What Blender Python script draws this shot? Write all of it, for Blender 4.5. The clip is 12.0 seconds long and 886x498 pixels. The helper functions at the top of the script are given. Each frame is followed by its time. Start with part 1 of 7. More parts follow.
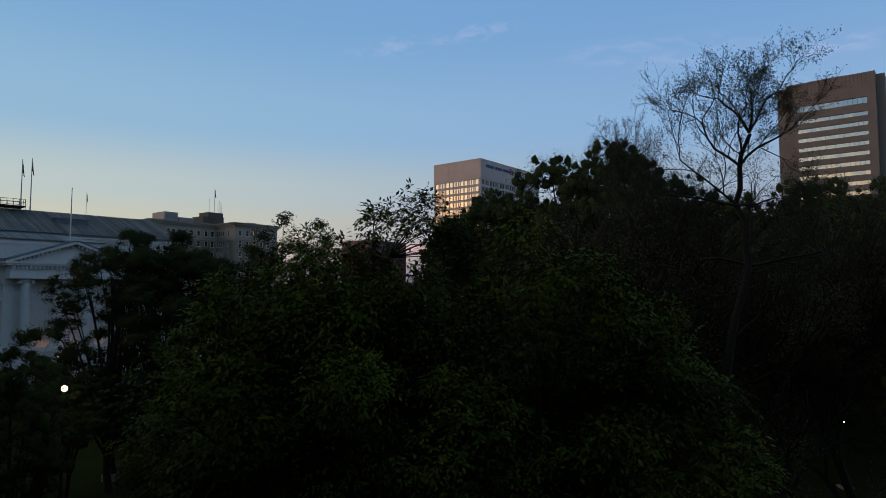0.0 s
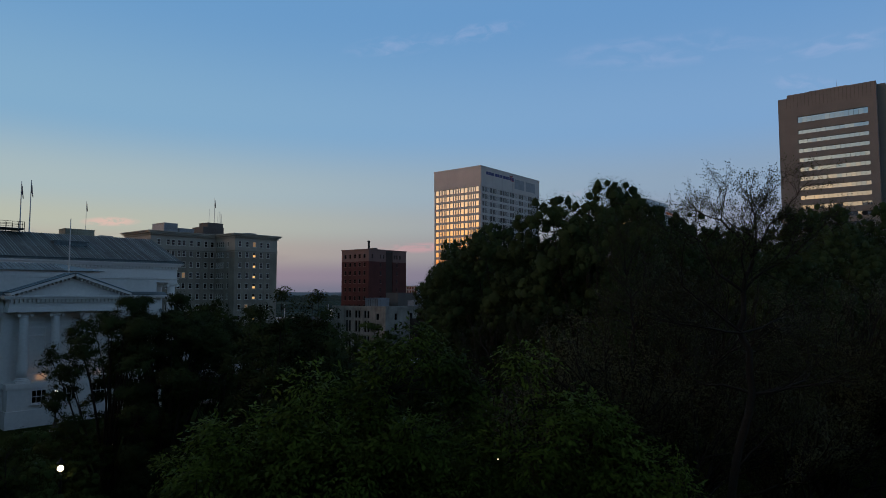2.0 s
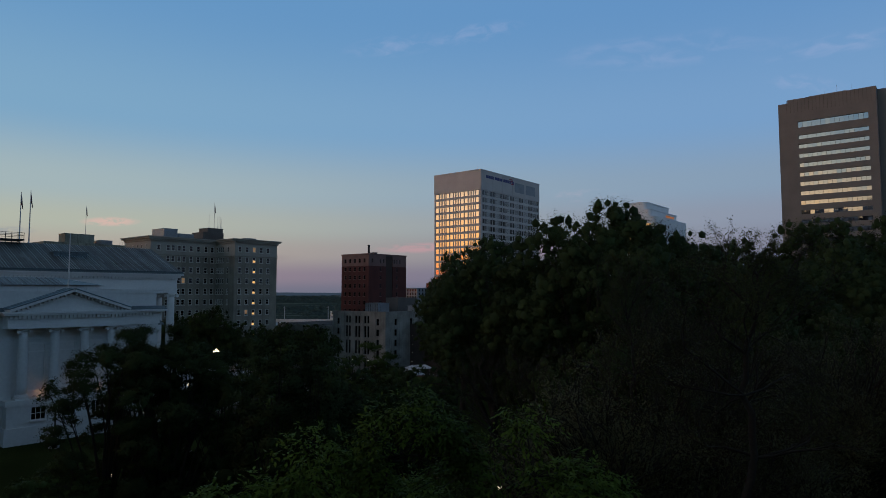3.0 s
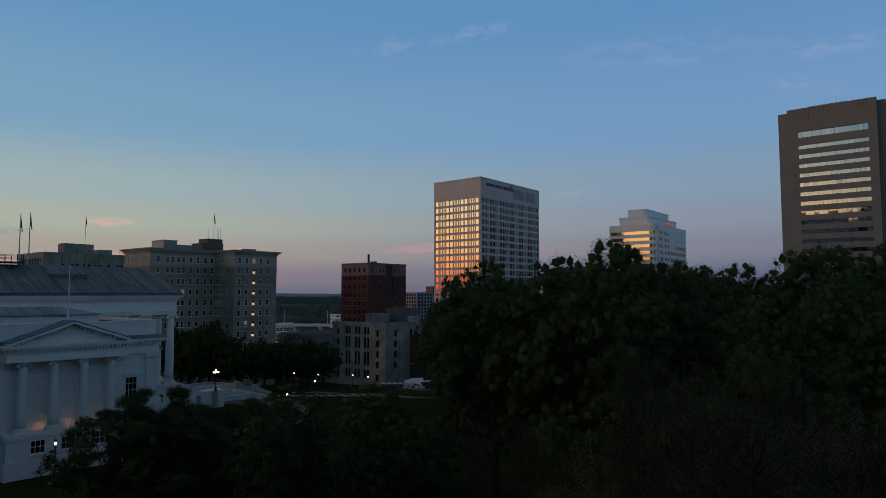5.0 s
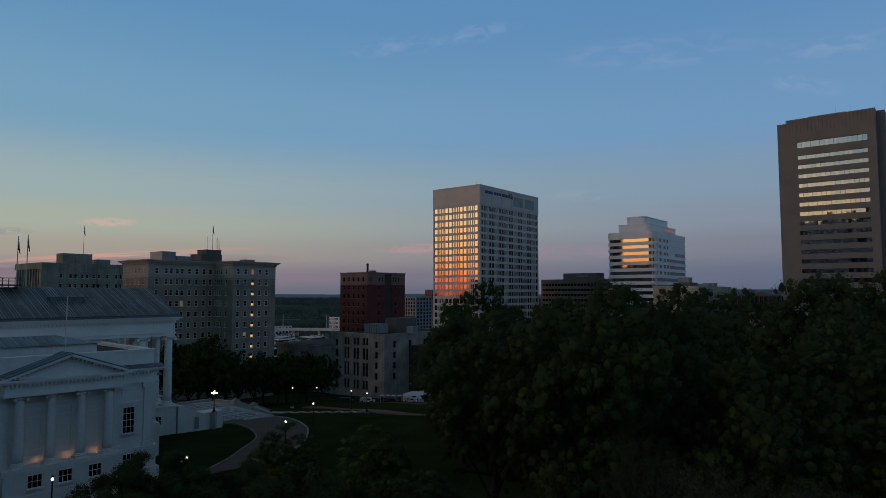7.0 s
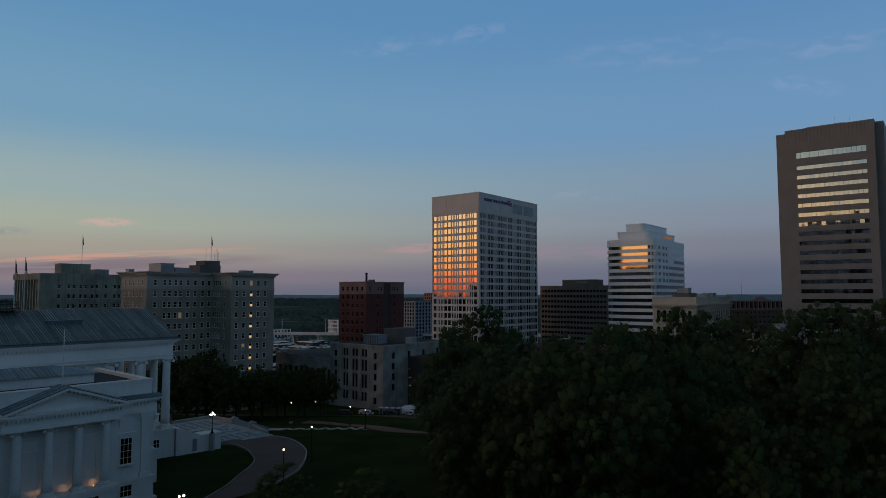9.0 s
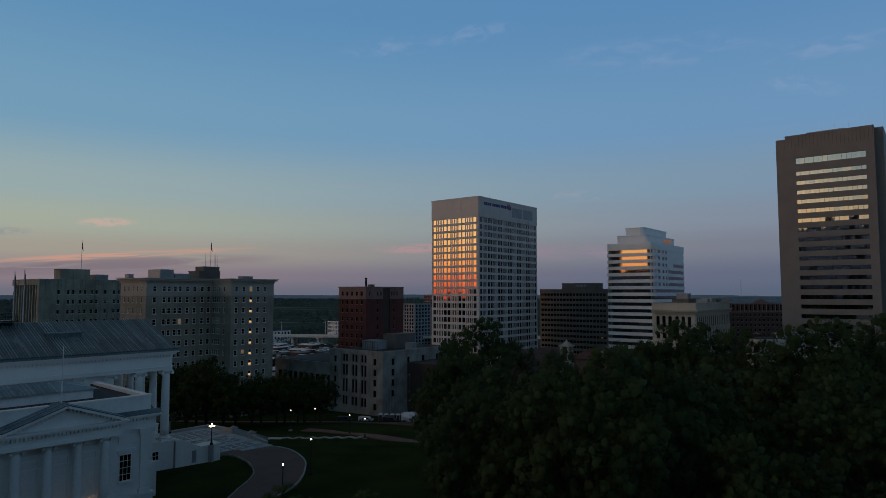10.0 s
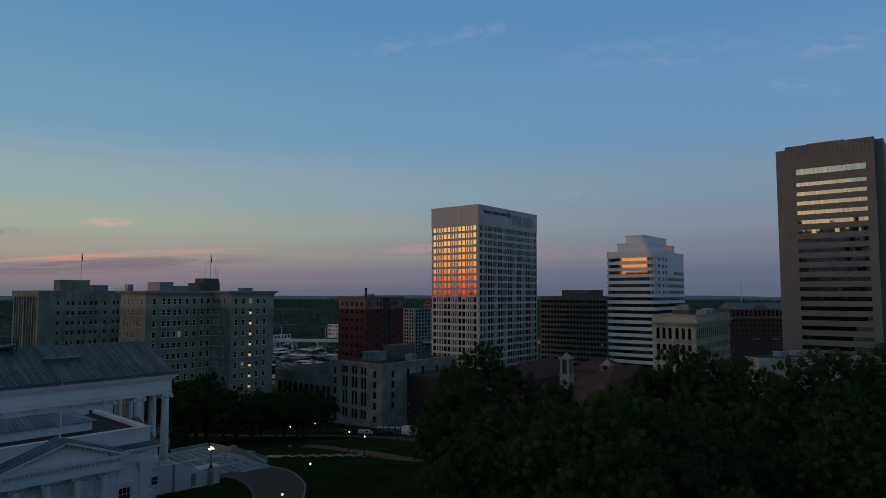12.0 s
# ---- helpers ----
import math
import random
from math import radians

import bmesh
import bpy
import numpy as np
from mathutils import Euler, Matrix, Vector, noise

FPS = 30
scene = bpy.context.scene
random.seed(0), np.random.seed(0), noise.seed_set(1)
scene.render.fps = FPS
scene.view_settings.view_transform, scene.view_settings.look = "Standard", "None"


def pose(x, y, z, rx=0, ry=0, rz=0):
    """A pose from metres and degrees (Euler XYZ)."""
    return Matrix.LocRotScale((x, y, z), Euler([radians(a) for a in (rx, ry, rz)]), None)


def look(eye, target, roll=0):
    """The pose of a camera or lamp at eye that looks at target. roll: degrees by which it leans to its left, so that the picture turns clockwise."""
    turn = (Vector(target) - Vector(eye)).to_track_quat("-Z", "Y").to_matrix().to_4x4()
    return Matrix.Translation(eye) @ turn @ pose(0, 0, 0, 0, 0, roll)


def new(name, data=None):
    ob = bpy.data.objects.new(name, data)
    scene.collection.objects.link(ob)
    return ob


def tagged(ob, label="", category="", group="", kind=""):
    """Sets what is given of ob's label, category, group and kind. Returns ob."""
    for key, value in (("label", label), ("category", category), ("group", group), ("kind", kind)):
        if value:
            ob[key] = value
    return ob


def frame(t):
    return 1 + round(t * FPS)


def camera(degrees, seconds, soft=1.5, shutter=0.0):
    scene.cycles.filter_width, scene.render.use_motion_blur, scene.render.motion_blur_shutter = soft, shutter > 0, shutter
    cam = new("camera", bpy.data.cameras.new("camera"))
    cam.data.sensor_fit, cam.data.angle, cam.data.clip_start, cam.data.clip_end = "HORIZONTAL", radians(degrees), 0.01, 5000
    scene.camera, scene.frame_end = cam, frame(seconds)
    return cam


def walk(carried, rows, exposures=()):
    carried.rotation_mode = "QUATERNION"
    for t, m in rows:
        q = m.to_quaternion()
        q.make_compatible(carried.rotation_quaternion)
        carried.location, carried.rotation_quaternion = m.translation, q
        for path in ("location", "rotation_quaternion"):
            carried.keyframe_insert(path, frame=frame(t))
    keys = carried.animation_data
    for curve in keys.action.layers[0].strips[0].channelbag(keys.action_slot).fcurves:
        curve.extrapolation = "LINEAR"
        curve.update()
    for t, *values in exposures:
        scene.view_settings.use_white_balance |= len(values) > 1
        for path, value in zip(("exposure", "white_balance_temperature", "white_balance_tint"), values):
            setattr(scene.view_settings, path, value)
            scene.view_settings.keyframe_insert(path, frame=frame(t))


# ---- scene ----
# camera and its rise
cam = camera(70.0, 12.0, soft=0.4)
PATH = [
    (0.0, pose(0.018, 0.141, 6.500, 93.974, 0.000, 0.113)),
    (0.5, pose(0.038, 0.122, 7.476, 93.959, 0.000, 0.117)),
    (1.0, pose(0.047, 0.121, 8.418, 93.949, 0.000, 0.123)),
    (1.5, pose(0.061, 0.148, 9.360, 93.947, 0.000, 0.130)),
    (2.0, pose(0.054, 0.157, 10.279, 93.947, 0.000, 0.138)),
    (2.5, pose(0.045, 0.157, 11.188, 93.950, 0.000, 0.142)),
    (3.0, pose(0.044, 0.158, 12.089, 93.955, 0.000, 0.138)),
    (5.0, pose(-0.110, 0.076, 15.769, 93.991, 0.000, 0.090)),
    (5.5, pose(-0.134, 0.076, 16.710, 94.001, 0.000, 0.072)),
    (6.0, pose(-0.137, 0.071, 17.632, 94.011, 0.000, 0.047)),
    (6.5, pose(-0.118, 0.067, 18.550, 94.016, 0.000, 0.025)),
    (7.0, pose(-0.090, 0.058, 19.477, 94.018, 0.000, 0.007)),
    (9.0, pose(0.023, -0.043, 23.346, 94.016, 0.000, -0.062)),
    (9.5, pose(0.040, -0.089, 24.350, 94.016, 0.000, -0.079)),
    (10.0, pose(0.062, -0.134, 25.395, 94.016, 0.000, -0.091)),
    (10.5, pose(0.071, -0.182, 26.430, 94.017, 0.000, -0.095)),
    (11.0, pose(0.081, -0.226, 27.449, 94.019, 0.000, -0.095)),
    (11.5, pose(0.100, -0.261, 28.469, 94.023, 0.000, -0.092)),
    (12.0, pose(0.131, -0.291, 29.500, 94.027, 0.000, -0.087)),
]
walk(cam, PATH, exposures=[(0.0, 0.52, 6800, 18.0), (1.0, 0.42, 6500, 18.0), (2.0, 0.28, 6350, 15.0), (3.0, 0.18, 6250, 14.0), (5.0, 0.07, 6250, 12.0), (7.0, 0.02, 6250, 10.5), (12.0, -0.06, 6180, 8.5)])

# sky at dusk: the afterglow stands low in the west, the belt of rose above the earth's shadow ahead
GLOW = Vector((-0.96, -0.28, 0.0)).normalized()


def ramp(tree, stops, mode="EASE"):
    n = tree.nodes.new("ShaderNodeValToRGB")
    n.color_ramp.interpolation = mode
    e = n.color_ramp.elements
    while len(e) < len(stops):
        e.new(0.5)
    for el, (p, c) in zip(e, stops):
        el.position = p
        el.color = (*c, 1) if len(c) == 3 else c
    return n


def math_node(tree, op, a, b=None, c=None, clamp=False):
    n = tree.nodes.new("ShaderNodeMath")
    n.operation, n.use_clamp = op, clamp
    for i, v in enumerate((a, b, c)):
        if v is None:
            continue
        if isinstance(v, (int, float)):
            n.inputs[i].default_value = v
        else:
            tree.links.new(v, n.inputs[i])
    return n.outputs[0]


def smooth_node(tree, v, lo, hi):
    n = tree.nodes.new("ShaderNodeMapRange")
    n.interpolation_type = "SMOOTHSTEP"
    tree.links.new(v, n.inputs["Value"])
    n.inputs["From Min"].default_value, n.inputs["From Max"].default_value = lo, hi
    return n.outputs["Result"]


def mix_node(tree, fac, a, b, mode="MIX"):
    n = tree.nodes.new("ShaderNodeMix")
    n.data_type, n.blend_type = "RGBA", mode
    for s, v in ((0, fac), (6, a), (7, b)):
        if isinstance(v, (int, float)):
            n.inputs[s].default_value = v
        elif isinstance(v, tuple):
            n.inputs[s].default_value = (*v, 1)
        else:
            tree.links.new(v, n.inputs[s])
    return n.outputs[2]


def make_world():
    world = bpy.data.worlds.new("dusk_sky")
    scene.world = world
    world.use_nodes = True
    t = world.node_tree
    t.nodes.clear()
    L = t.links.new
    co = t.nodes.new("ShaderNodeTexCoord").outputs["Generated"]
    sep = t.nodes.new("ShaderNodeSeparateXYZ")
    L(co, sep.inputs[0])
    x, y, z = sep.outputs
    dot = math_node(t, "ADD", math_node(t, "MULTIPLY", x, GLOW.x), math_node(t, "MULTIPLY", y, GLOW.y))
    up = math_node(t, "MAXIMUM", z, 0.0)
    away = ramp(t, SKY_AWAY)
    side = ramp(t, SKY_SIDE)
    glow = ramp(t, SKY_GLOW)
    for r in (away, side, glow):
        L(up, r.inputs[0])
    sky = mix_node(t, smooth_node(t, dot, -0.80, 0.36), away.outputs[0], side.outputs[0])
    sky = mix_node(t, smooth_node(t, dot, 0.78, 1.0), sky, glow.outputs[0])
    # wisps of high cloud and flat streaks low over the skyline, each in its own patch of sky ahead
    ahead = math_node(t, "MAXIMUM", y, 0.05)
    tx, tz = math_node(t, "DIVIDE", x, ahead), math_node(t, "DIVIDE", z, ahead)
    in_front = smooth_node(t, y, 0.1, 0.2)
    for i, (cx, cz, rx, rz, tilt, lo, hi, col, amount) in enumerate(CLOUDS):
        dx, dz = math_node(t, "SUBTRACT", tx, cx), math_node(t, "SUBTRACT", tz, cz)
        a = math_node(t, "DIVIDE", dx, rx)
        b = math_node(t, "DIVIDE", math_node(t, "SUBTRACT", dz, math_node(t, "MULTIPLY", dx, tilt)), rz)
        far = math_node(t, "ADD", math_node(t, "MULTIPLY", a, a), math_node(t, "MULTIPLY", b, b))
        k = smooth_node(t, far, 1.0, 0.0)
        v = t.nodes.new("ShaderNodeCombineXYZ")
        L(math_node(t, "MULTIPLY", a, 2.6), v.inputs[0]), L(math_node(t, "MULTIPLY", b, 1.1), v.inputs[1])
        v.inputs[2].default_value = 3.7 * i
        n = t.nodes.new("ShaderNodeTexNoise")
        n.inputs["Scale"].default_value, n.inputs["Detail"].default_value, n.inputs["Distortion"].default_value = 1.2, 6.0, 0.7
        L(v.outputs[0], n.inputs["Vector"])
        k = math_node(t, "MULTIPLY", k, smooth_node(t, n.outputs[0], lo, hi))
        k = math_node(t, "MULTIPLY", math_node(t, "MULTIPLY", k, amount), in_front)
        sky = mix_node(t, k, sky, col)
    bg = t.nodes.new("ShaderNodeBackground")
    L(sky, bg.inputs[0])
    bg.inputs[1].default_value = 1.0
    out = t.nodes.new("ShaderNodeOutputWorld")
    L(bg.outputs[0], out.inputs[0])


def lin(r, g, b):
    """Linear light from screen values of 0 to 255."""
    return tuple(((c / 255 + 0.055) / 1.055) ** 2.4 for c in (r, g, b))


ZENITH = [(0.58, (0.094, 0.136, 0.180)), (0.72, (0.058, 0.078, 0.098)), (1.0, (0.037, 0.049, 0.060))]
SKY_AWAY = [(0.0, lin(92, 101, 120)), (0.025, lin(100, 107, 127)), (0.07, lin(123, 126, 139)), (0.11, lin(130, 140, 155)), (0.16, lin(126, 148, 167)), (0.25, lin(112, 149, 184)), (0.42, lin(94, 138, 180))] + ZENITH
SKY_SIDE = [(0.0, lin(112, 110, 122)), (0.025, lin(140, 124, 130)), (0.06, lin(165, 155, 141)), (0.10, lin(167, 172, 155)), (0.15, lin(154, 171, 170)), (0.25, lin(118, 157, 182)), (0.42, lin(96, 142, 180))] + ZENITH
SKY_GLOW = [(0.0, (1.4, 0.19, 0.06)), (0.02, (2.1, 0.38, 0.11)), (0.045, (2.4, 0.84, 0.21)), (0.085, (2.4, 1.20, 0.38)), (0.135, (2.1, 1.30, 0.62)), (0.18, (1.2, 1.02, 0.70)), (0.28, (0.38, 0.47, 0.49)), (0.45, (0.19, 0.25, 0.31))] + ZENITH[:2]
# centre, half size, tilt, noise limits, colour, amount
CLOUDS = [(-0.532, 0.113, 0.055, 0.009, 0.0, 0.30, 0.55, lin(206, 172, 158), 0.75), (-0.70, 0.099, 0.06, 0.008, 0.0, 0.3, 0.55, lin(140, 146, 148), 0.6),
          (-0.55, 0.044, 0.34, 0.015, 0.04, 0.28, 0.52, lin(126, 112, 120), 0.8), (-0.52, 0.060, 0.27, 0.0065, 0.048, 0.32, 0.58, lin(206, 152, 132), 0.85),
          (-0.03, 0.071, 0.09, 0.010, 0.03, 0.30, 0.60, lin(190, 146, 148), 0.6), (0.20, 0.066, 0.16, 0.016, -0.02, 0.35, 0.65, lin(150, 130, 145), 0.55),
          (-0.075, 0.400, 0.10, 0.022, 0.12, 0.40, 0.78, lin(152, 166, 196), 0.34), (0.05, 0.420, 0.09, 0.020, 0.18, 0.40, 0.78, lin(152, 166, 196), 0.34),
          (0.36, 0.392, 0.22, 0.035, 0.10, 0.40, 0.78, lin(152, 166, 196), 0.34), (0.64, 0.402, 0.16, 0.022, 0.18, 0.40, 0.78, lin(152, 166, 196), 0.34),
          (0.585, 0.335, 0.08, 0.020, -0.1, 0.40, 0.78, lin(152, 166, 196), 0.34), (0.22, 0.155, 0.07, 0.012, 0.06, 0.40, 0.70, lin(160, 160, 172), 0.4)]
make_world()

# lamp standing in for the last warm western skylight, too broad to draw shadows
west_glow_lamp = new("west_glow_lamp", bpy.data.lights.new("west_glow_lamp", "SUN"))
west_glow_lamp.data.energy, west_glow_lamp.data.angle, west_glow_lamp.data.color = 0.22, radians(18), (1.0, 0.62, 0.42)
west_glow_lamp.matrix_world = look((0, 0, 0), (0.90, 0.27, -0.45))

# ---- small builders ----
GRID = 51.5      # heading of the street grid
AXIS = 48.0      # heading of the long white building


def box(bm, x0, x1, y0, y1, z0, z1):
    v = [bm.verts.new(p) for p in ((x0, y0, z0), (x1, y0, z0), (x1, y1, z0), (x0, y1, z0), (x0, y0, z1), (x1, y0, z1), (x1, y1, z1), (x0, y1, z1))]
    for f in ((3, 2, 1, 0), (4, 5, 6, 7), (0, 1, 5, 4), (1, 2, 6, 5), (2, 3, 7, 6), (3, 0, 4, 7)):
        bm.faces.new([v[i] for i in f])


def wallbox(bm, face, s0, s1, d0, d1, z0, z1):
    """A block on the face y = 0 (runs along x, looks to -y) or x = 0 (runs along y, looks to -x)."""
    if face == "y":
        box(bm, s0, s1, -d1, -d0, z0, z1)
    else:
        box(bm, -d1, -d0, s0, s1, z0, z1)


def prism(bm, outline, z0, z1):
    """An upright block over a plan outline, counter-clockwise."""
    a = [bm.verts.new((x, y, z0)) for x, y in outline]
    b = [bm.verts.new((x, y, z1)) for x, y in outline]
    bm.faces.new(a[::-1])
    bm.faces.new(b)
    for i in range(len(a)):
        j = (i + 1) % len(a)
        bm.faces.new((a[i], a[j], b[j], b[i]))


def profile(bm, pts, axis, s0, s1):
    """A block whose section pts (two coordinates) is drawn out along x or y from s0 to s1."""
    place = (lambda s, p: (s, p[0], p[1])) if axis == "x" else (lambda s, p: (p[0], s, p[1]))
    a = [bm.verts.new(place(s0, p)) for p in pts]
    b = [bm.verts.new(place(s1, p)) for p in pts]
    bm.faces.new(a)
    bm.faces.new(b[::-1])
    for i in range(len(a)):
        j = (i + 1) % len(a)
        bm.faces.new((a[j], a[i], b[i], b[j]))


def lathe(bm, rings, sides=20, x=0.0, y=0.0):
    """A turned body from (radius, height) rings."""
    last = None
    for r, z in rings:
        ring = [bm.verts.new((x + r * math.cos(2 * math.pi * k / sides), y + r * math.sin(2 * math.pi * k / sides), z)) for k in range(sides)]
        if last:
            for k in range(sides):
                bm.faces.new((last[k], last[(k + 1) % sides], ring[(k + 1) % sides], ring[k]))
        else:
            bm.faces.new(ring[::-1])
        last = ring
    bm.faces.new(last)


def mesh_of(bm, name, mat, smooth=False):
    bmesh.ops.recalc_face_normals(bm, faces=bm.faces[:])
    me = bpy.data.meshes.new(name)
    bm.to_mesh(me)
    bm.free()
    me.materials.append(mat)
    if smooth:
        for p in me.polygons:
            p.use_smooth = True
    return me


def part(name, bm, mat, parent, label="", smooth=False, kind=""):
    ob = new(name, mesh_of(bm, name, mat, smooth))
    ob.parent = parent
    return tagged(ob, label, kind=kind)


def shared(name, me, parent, m, label=""):
    ob = new(name, me)
    ob.parent = parent
    ob.matrix_basis = m
    return tagged(ob, label)


def thing(name, m, label, category, group="", kind=""):
    ob = new(name)
    ob.matrix_basis = m
    return tagged(ob, label, category, group, kind)


def arrays_mesh(name, verts, faces, mat, smooth=False):
    """verts: n x 3 array; faces: m x 4 array of corners."""
    me = bpy.data.meshes.new(name)
    me.vertices.add(len(verts))
    me.vertices.foreach_set("co", np.asarray(verts, dtype=np.float32).ravel())
    n = len(faces)
    w = faces.shape[1]
    me.loops.add(n * w)
    me.loops.foreach_set("vertex_index", np.asarray(faces, dtype=np.int32).ravel())
    me.polygons.add(n)
    me.polygons.foreach_set("loop_start", np.arange(0, n * w, w, dtype=np.int32))
    me.polygons.foreach_set("loop_total", np.full(n, w, dtype=np.int32))
    if smooth:
        me.polygons.foreach_set("use_smooth", np.ones(n, dtype=bool))
    me.materials.append(mat)
    me.update(calc_edges=True)
    return me


# ---- materials ----
def surface(name, base, rough=0.7, metal=0.0, vary=0.25, scale=1.0, fine=14.0, bump=0.15, streak=0.0, island=0.0, per_object=0.0, tint=None, spec=0.4):
    """A worn surface: base colour, large stains, fine grain, optional rain streaks, relief."""
    m = bpy.data.materials.new(name)
    m.use_nodes = True
    t = m.node_tree
    b = t.nodes["Principled BSDF"]
    L = t.links.new
    co = t.nodes.new("ShaderNodeTexCoord").outputs["Object"]
    big = t.nodes.new("ShaderNodeTexNoise")
    big.inputs["Scale"].default_value, big.inputs["Detail"].default_value = 0.22 * scale, 5.0
    small = t.nodes.new("ShaderNodeTexNoise")
    small.inputs["Scale"].default_value, small.inputs["Detail"].default_value = fine * scale * 0.22, 6.0
    L(co, big.inputs["Vector"]), L(co, small.inputs["Vector"])
    k = math_node(t, "ADD", math_node(t, "MULTIPLY", big.outputs[0], 1.2), math_node(t, "MULTIPLY", small.outputs[0], 0.8))
    k = smooth_node(t, k, 0.6, 1.4)
    if streak:
        mp = t.nodes.new("ShaderNodeMapping")
        mp.inputs["Scale"].default_value = (1.6, 1.6, 0.06)
        L(co, mp.inputs["Vector"])
        s = t.nodes.new("ShaderNodeTexNoise")
        s.inputs["Scale"].default_value, s.inputs["Detail"].default_value = 1.0 * scale, 4.0
        L(mp.outputs[0], s.inputs["Vector"])
        k = math_node(t, "SUBTRACT", k, math_node(t, "MULTIPLY", smooth_node(t, s.outputs[0], 0.45, 0.75), streak), clamp=True)
    lo = tuple(c * (1 - vary) for c in base)
    hi = tint or tuple(min(1.0, c * (1 + vary * 0.7)) for c in base)
    col = mix_node(t, k, lo, hi)
    if island or per_object:
        src = t.nodes.new("ShaderNodeNewGeometry").outputs["Random Per Island"] if island else t.nodes.new("ShaderNodeObjectInfo").outputs["Random"]
        amount = island or per_object
        f = math_node(t, "ADD", math_node(t, "MULTIPLY", src, 2 * amount), 1 - amount)
        g = t.nodes.new("ShaderNodeVectorMath")
        g.operation = "SCALE"
        L(col, g.inputs[0]), L(f, g.inputs["Scale"])
        col = g.outputs[0]
    L(col, b.inputs["Base Color"])
    b.inputs["Roughness"].default_value, b.inputs["Metallic"].default_value = rough, metal
    b.inputs["Specular IOR Level"].default_value = spec
    if bump:
        n = t.nodes.new("ShaderNodeBump")
        n.inputs["Strength"].default_value, n.inputs["Distance"].default_value = bump, 0.05
        L(small.outputs[0], n.inputs["Height"])
        L(n.outputs[0], b.inputs["Normal"])
    return m


def coated_glass(name, tone, rough=0.04, wobble=0.0, sheen=1.0):
    """Mirror-coated window glass, slightly wavy."""
    m = bpy.data.materials.new(name)
    m.use_nodes = True
    t = m.node_tree
    b = t.nodes["Principled BSDF"]
    b.inputs["Base Color"].default_value = (*tone, 1)
    b.inputs["Metallic"].default_value, b.inputs["Roughness"].default_value = sheen, rough
    if wobble:
        co = t.nodes.new("ShaderNodeTexCoord").outputs["Object"]
        n = t.nodes.new("ShaderNodeTexNoise")
        n.inputs["Scale"].default_value = 0.6
        t.links.new(co, n.inputs["Vector"])
        bp = t.nodes.new("ShaderNodeBump")
        bp.inputs["Strength"].default_value, bp.inputs["Distance"].default_value = wobble, 0.05
        t.links.new(n.outputs[0], bp.inputs["Height"])
        t.links.new(bp.outputs[0], b.inputs["Normal"])
    return m


def glowing(name, col, strength):
    m = bpy.data.materials.new(name)
    m.use_nodes = True
    b = m.node_tree.nodes["Principled BSDF"]
    b.inputs["Base Color"].default_value = (*col, 1)
    b.inputs["Emission Color"].default_value = (*col, 1)
    b.inputs["Emission Strength"].default_value = strength
    return m


WHITE = surface("white_painted_masonry", (0.69, 0.672, 0.645), 0.65, vary=0.1, streak=0.25, bump=0.05)
WHITE_TRIM = surface("white_painted_trim", (0.73, 0.712, 0.685), 0.55, vary=0.07, bump=0.03)
ROOF_METAL = surface("grey_green_roof_metal", (0.125, 0.175, 0.195), 0.45, 0.35, vary=0.38, streak=0.45, island=0.28)
ROOF_BLACK = surface("black_roofing", (0.03, 0.03, 0.033), 0.9, vary=0.3)
BEIGE = surface("buff_brick", (0.262, 0.236, 0.190), 0.85, vary=0.3, streak=0.3, fine=30)
BEIGE_TRIM = surface("buff_terracotta", (0.345, 0.318, 0.268), 0.7, vary=0.12, streak=0.2)
GREYSTONE = surface("grey_limestone", (0.27, 0.255, 0.225), 0.85, vary=0.42, fine=30, streak=0.35)
OLIVE_STONE = surface("weathered_limestone", (0.262, 0.266, 0.212), 0.85, vary=0.4, streak=0.7)
RED_BRICK = surface("dark_red_brick", (0.105, 0.033, 0.028), 0.9, vary=0.28, fine=40, streak=0.2)
RED_TRIM = surface("faded_rose_stone", (0.22, 0.13, 0.115), 0.85, vary=0.18)
PALE_CONCRETE = surface("pale_precast_concrete", (0.54, 0.50, 0.48), 0.75, vary=0.08, streak=0.12)
WHITE_PANEL = surface("white_metal_panel", (0.76, 0.77, 0.78), 0.45, vary=0.06, streak=0.08, bump=0.02)
BRONZE_STONE = surface("brown_granite_panel", (0.185, 0.168, 0.156), 0.6, vary=0.12, streak=0.15)
HOTEL_BROWN = surface("brown_hotel_concrete", (0.18, 0.158, 0.135), 0.85, vary=0.2, streak=0.25)
PENTHOUSE = surface("dark_grey_penthouse", (0.13, 0.115, 0.105), 0.8, vary=0.2, streak=0.2)
DARK_FACADE = surface("dark_brown_facade", (0.095, 0.084, 0.076), 0.8, vary=0.2)
CREAM_STONE = surface("cream_limestone", (0.47, 0.415, 0.345), 0.8, vary=0.14, streak=0.3)
BRICK_DARK = surface("dark_brown_brick", (0.062, 0.042, 0.036), 0.9, vary=0.25, fine=40)
BRICK_BROWN = surface("brown_brick", (0.12, 0.075, 0.062), 0.9, vary=0.2, fine=40)
TILE_ROOF = surface("maroon_roof_tile", (0.10, 0.045, 0.04), 0.85, vary=0.25)
CONCRETE = surface("weathered_concrete", (0.34, 0.33, 0.31), 0.85, vary=0.2, streak=0.3)
PAVING = surface("pale_stone_paving", (0.36, 0.375, 0.37), 0.7, vary=0.15, per_object=0.22)
ROOF_SEAM = surface("pale_roof_seam", (0.27, 0.35, 0.38), 0.45, 0.3, vary=0.3, per_object=0.6)
ROOF_PATCH = surface("patched_roof_metal", (0.20, 0.26, 0.28), 0.45, 0.35, vary=0.3, streak=0.3, per_object=0.16)
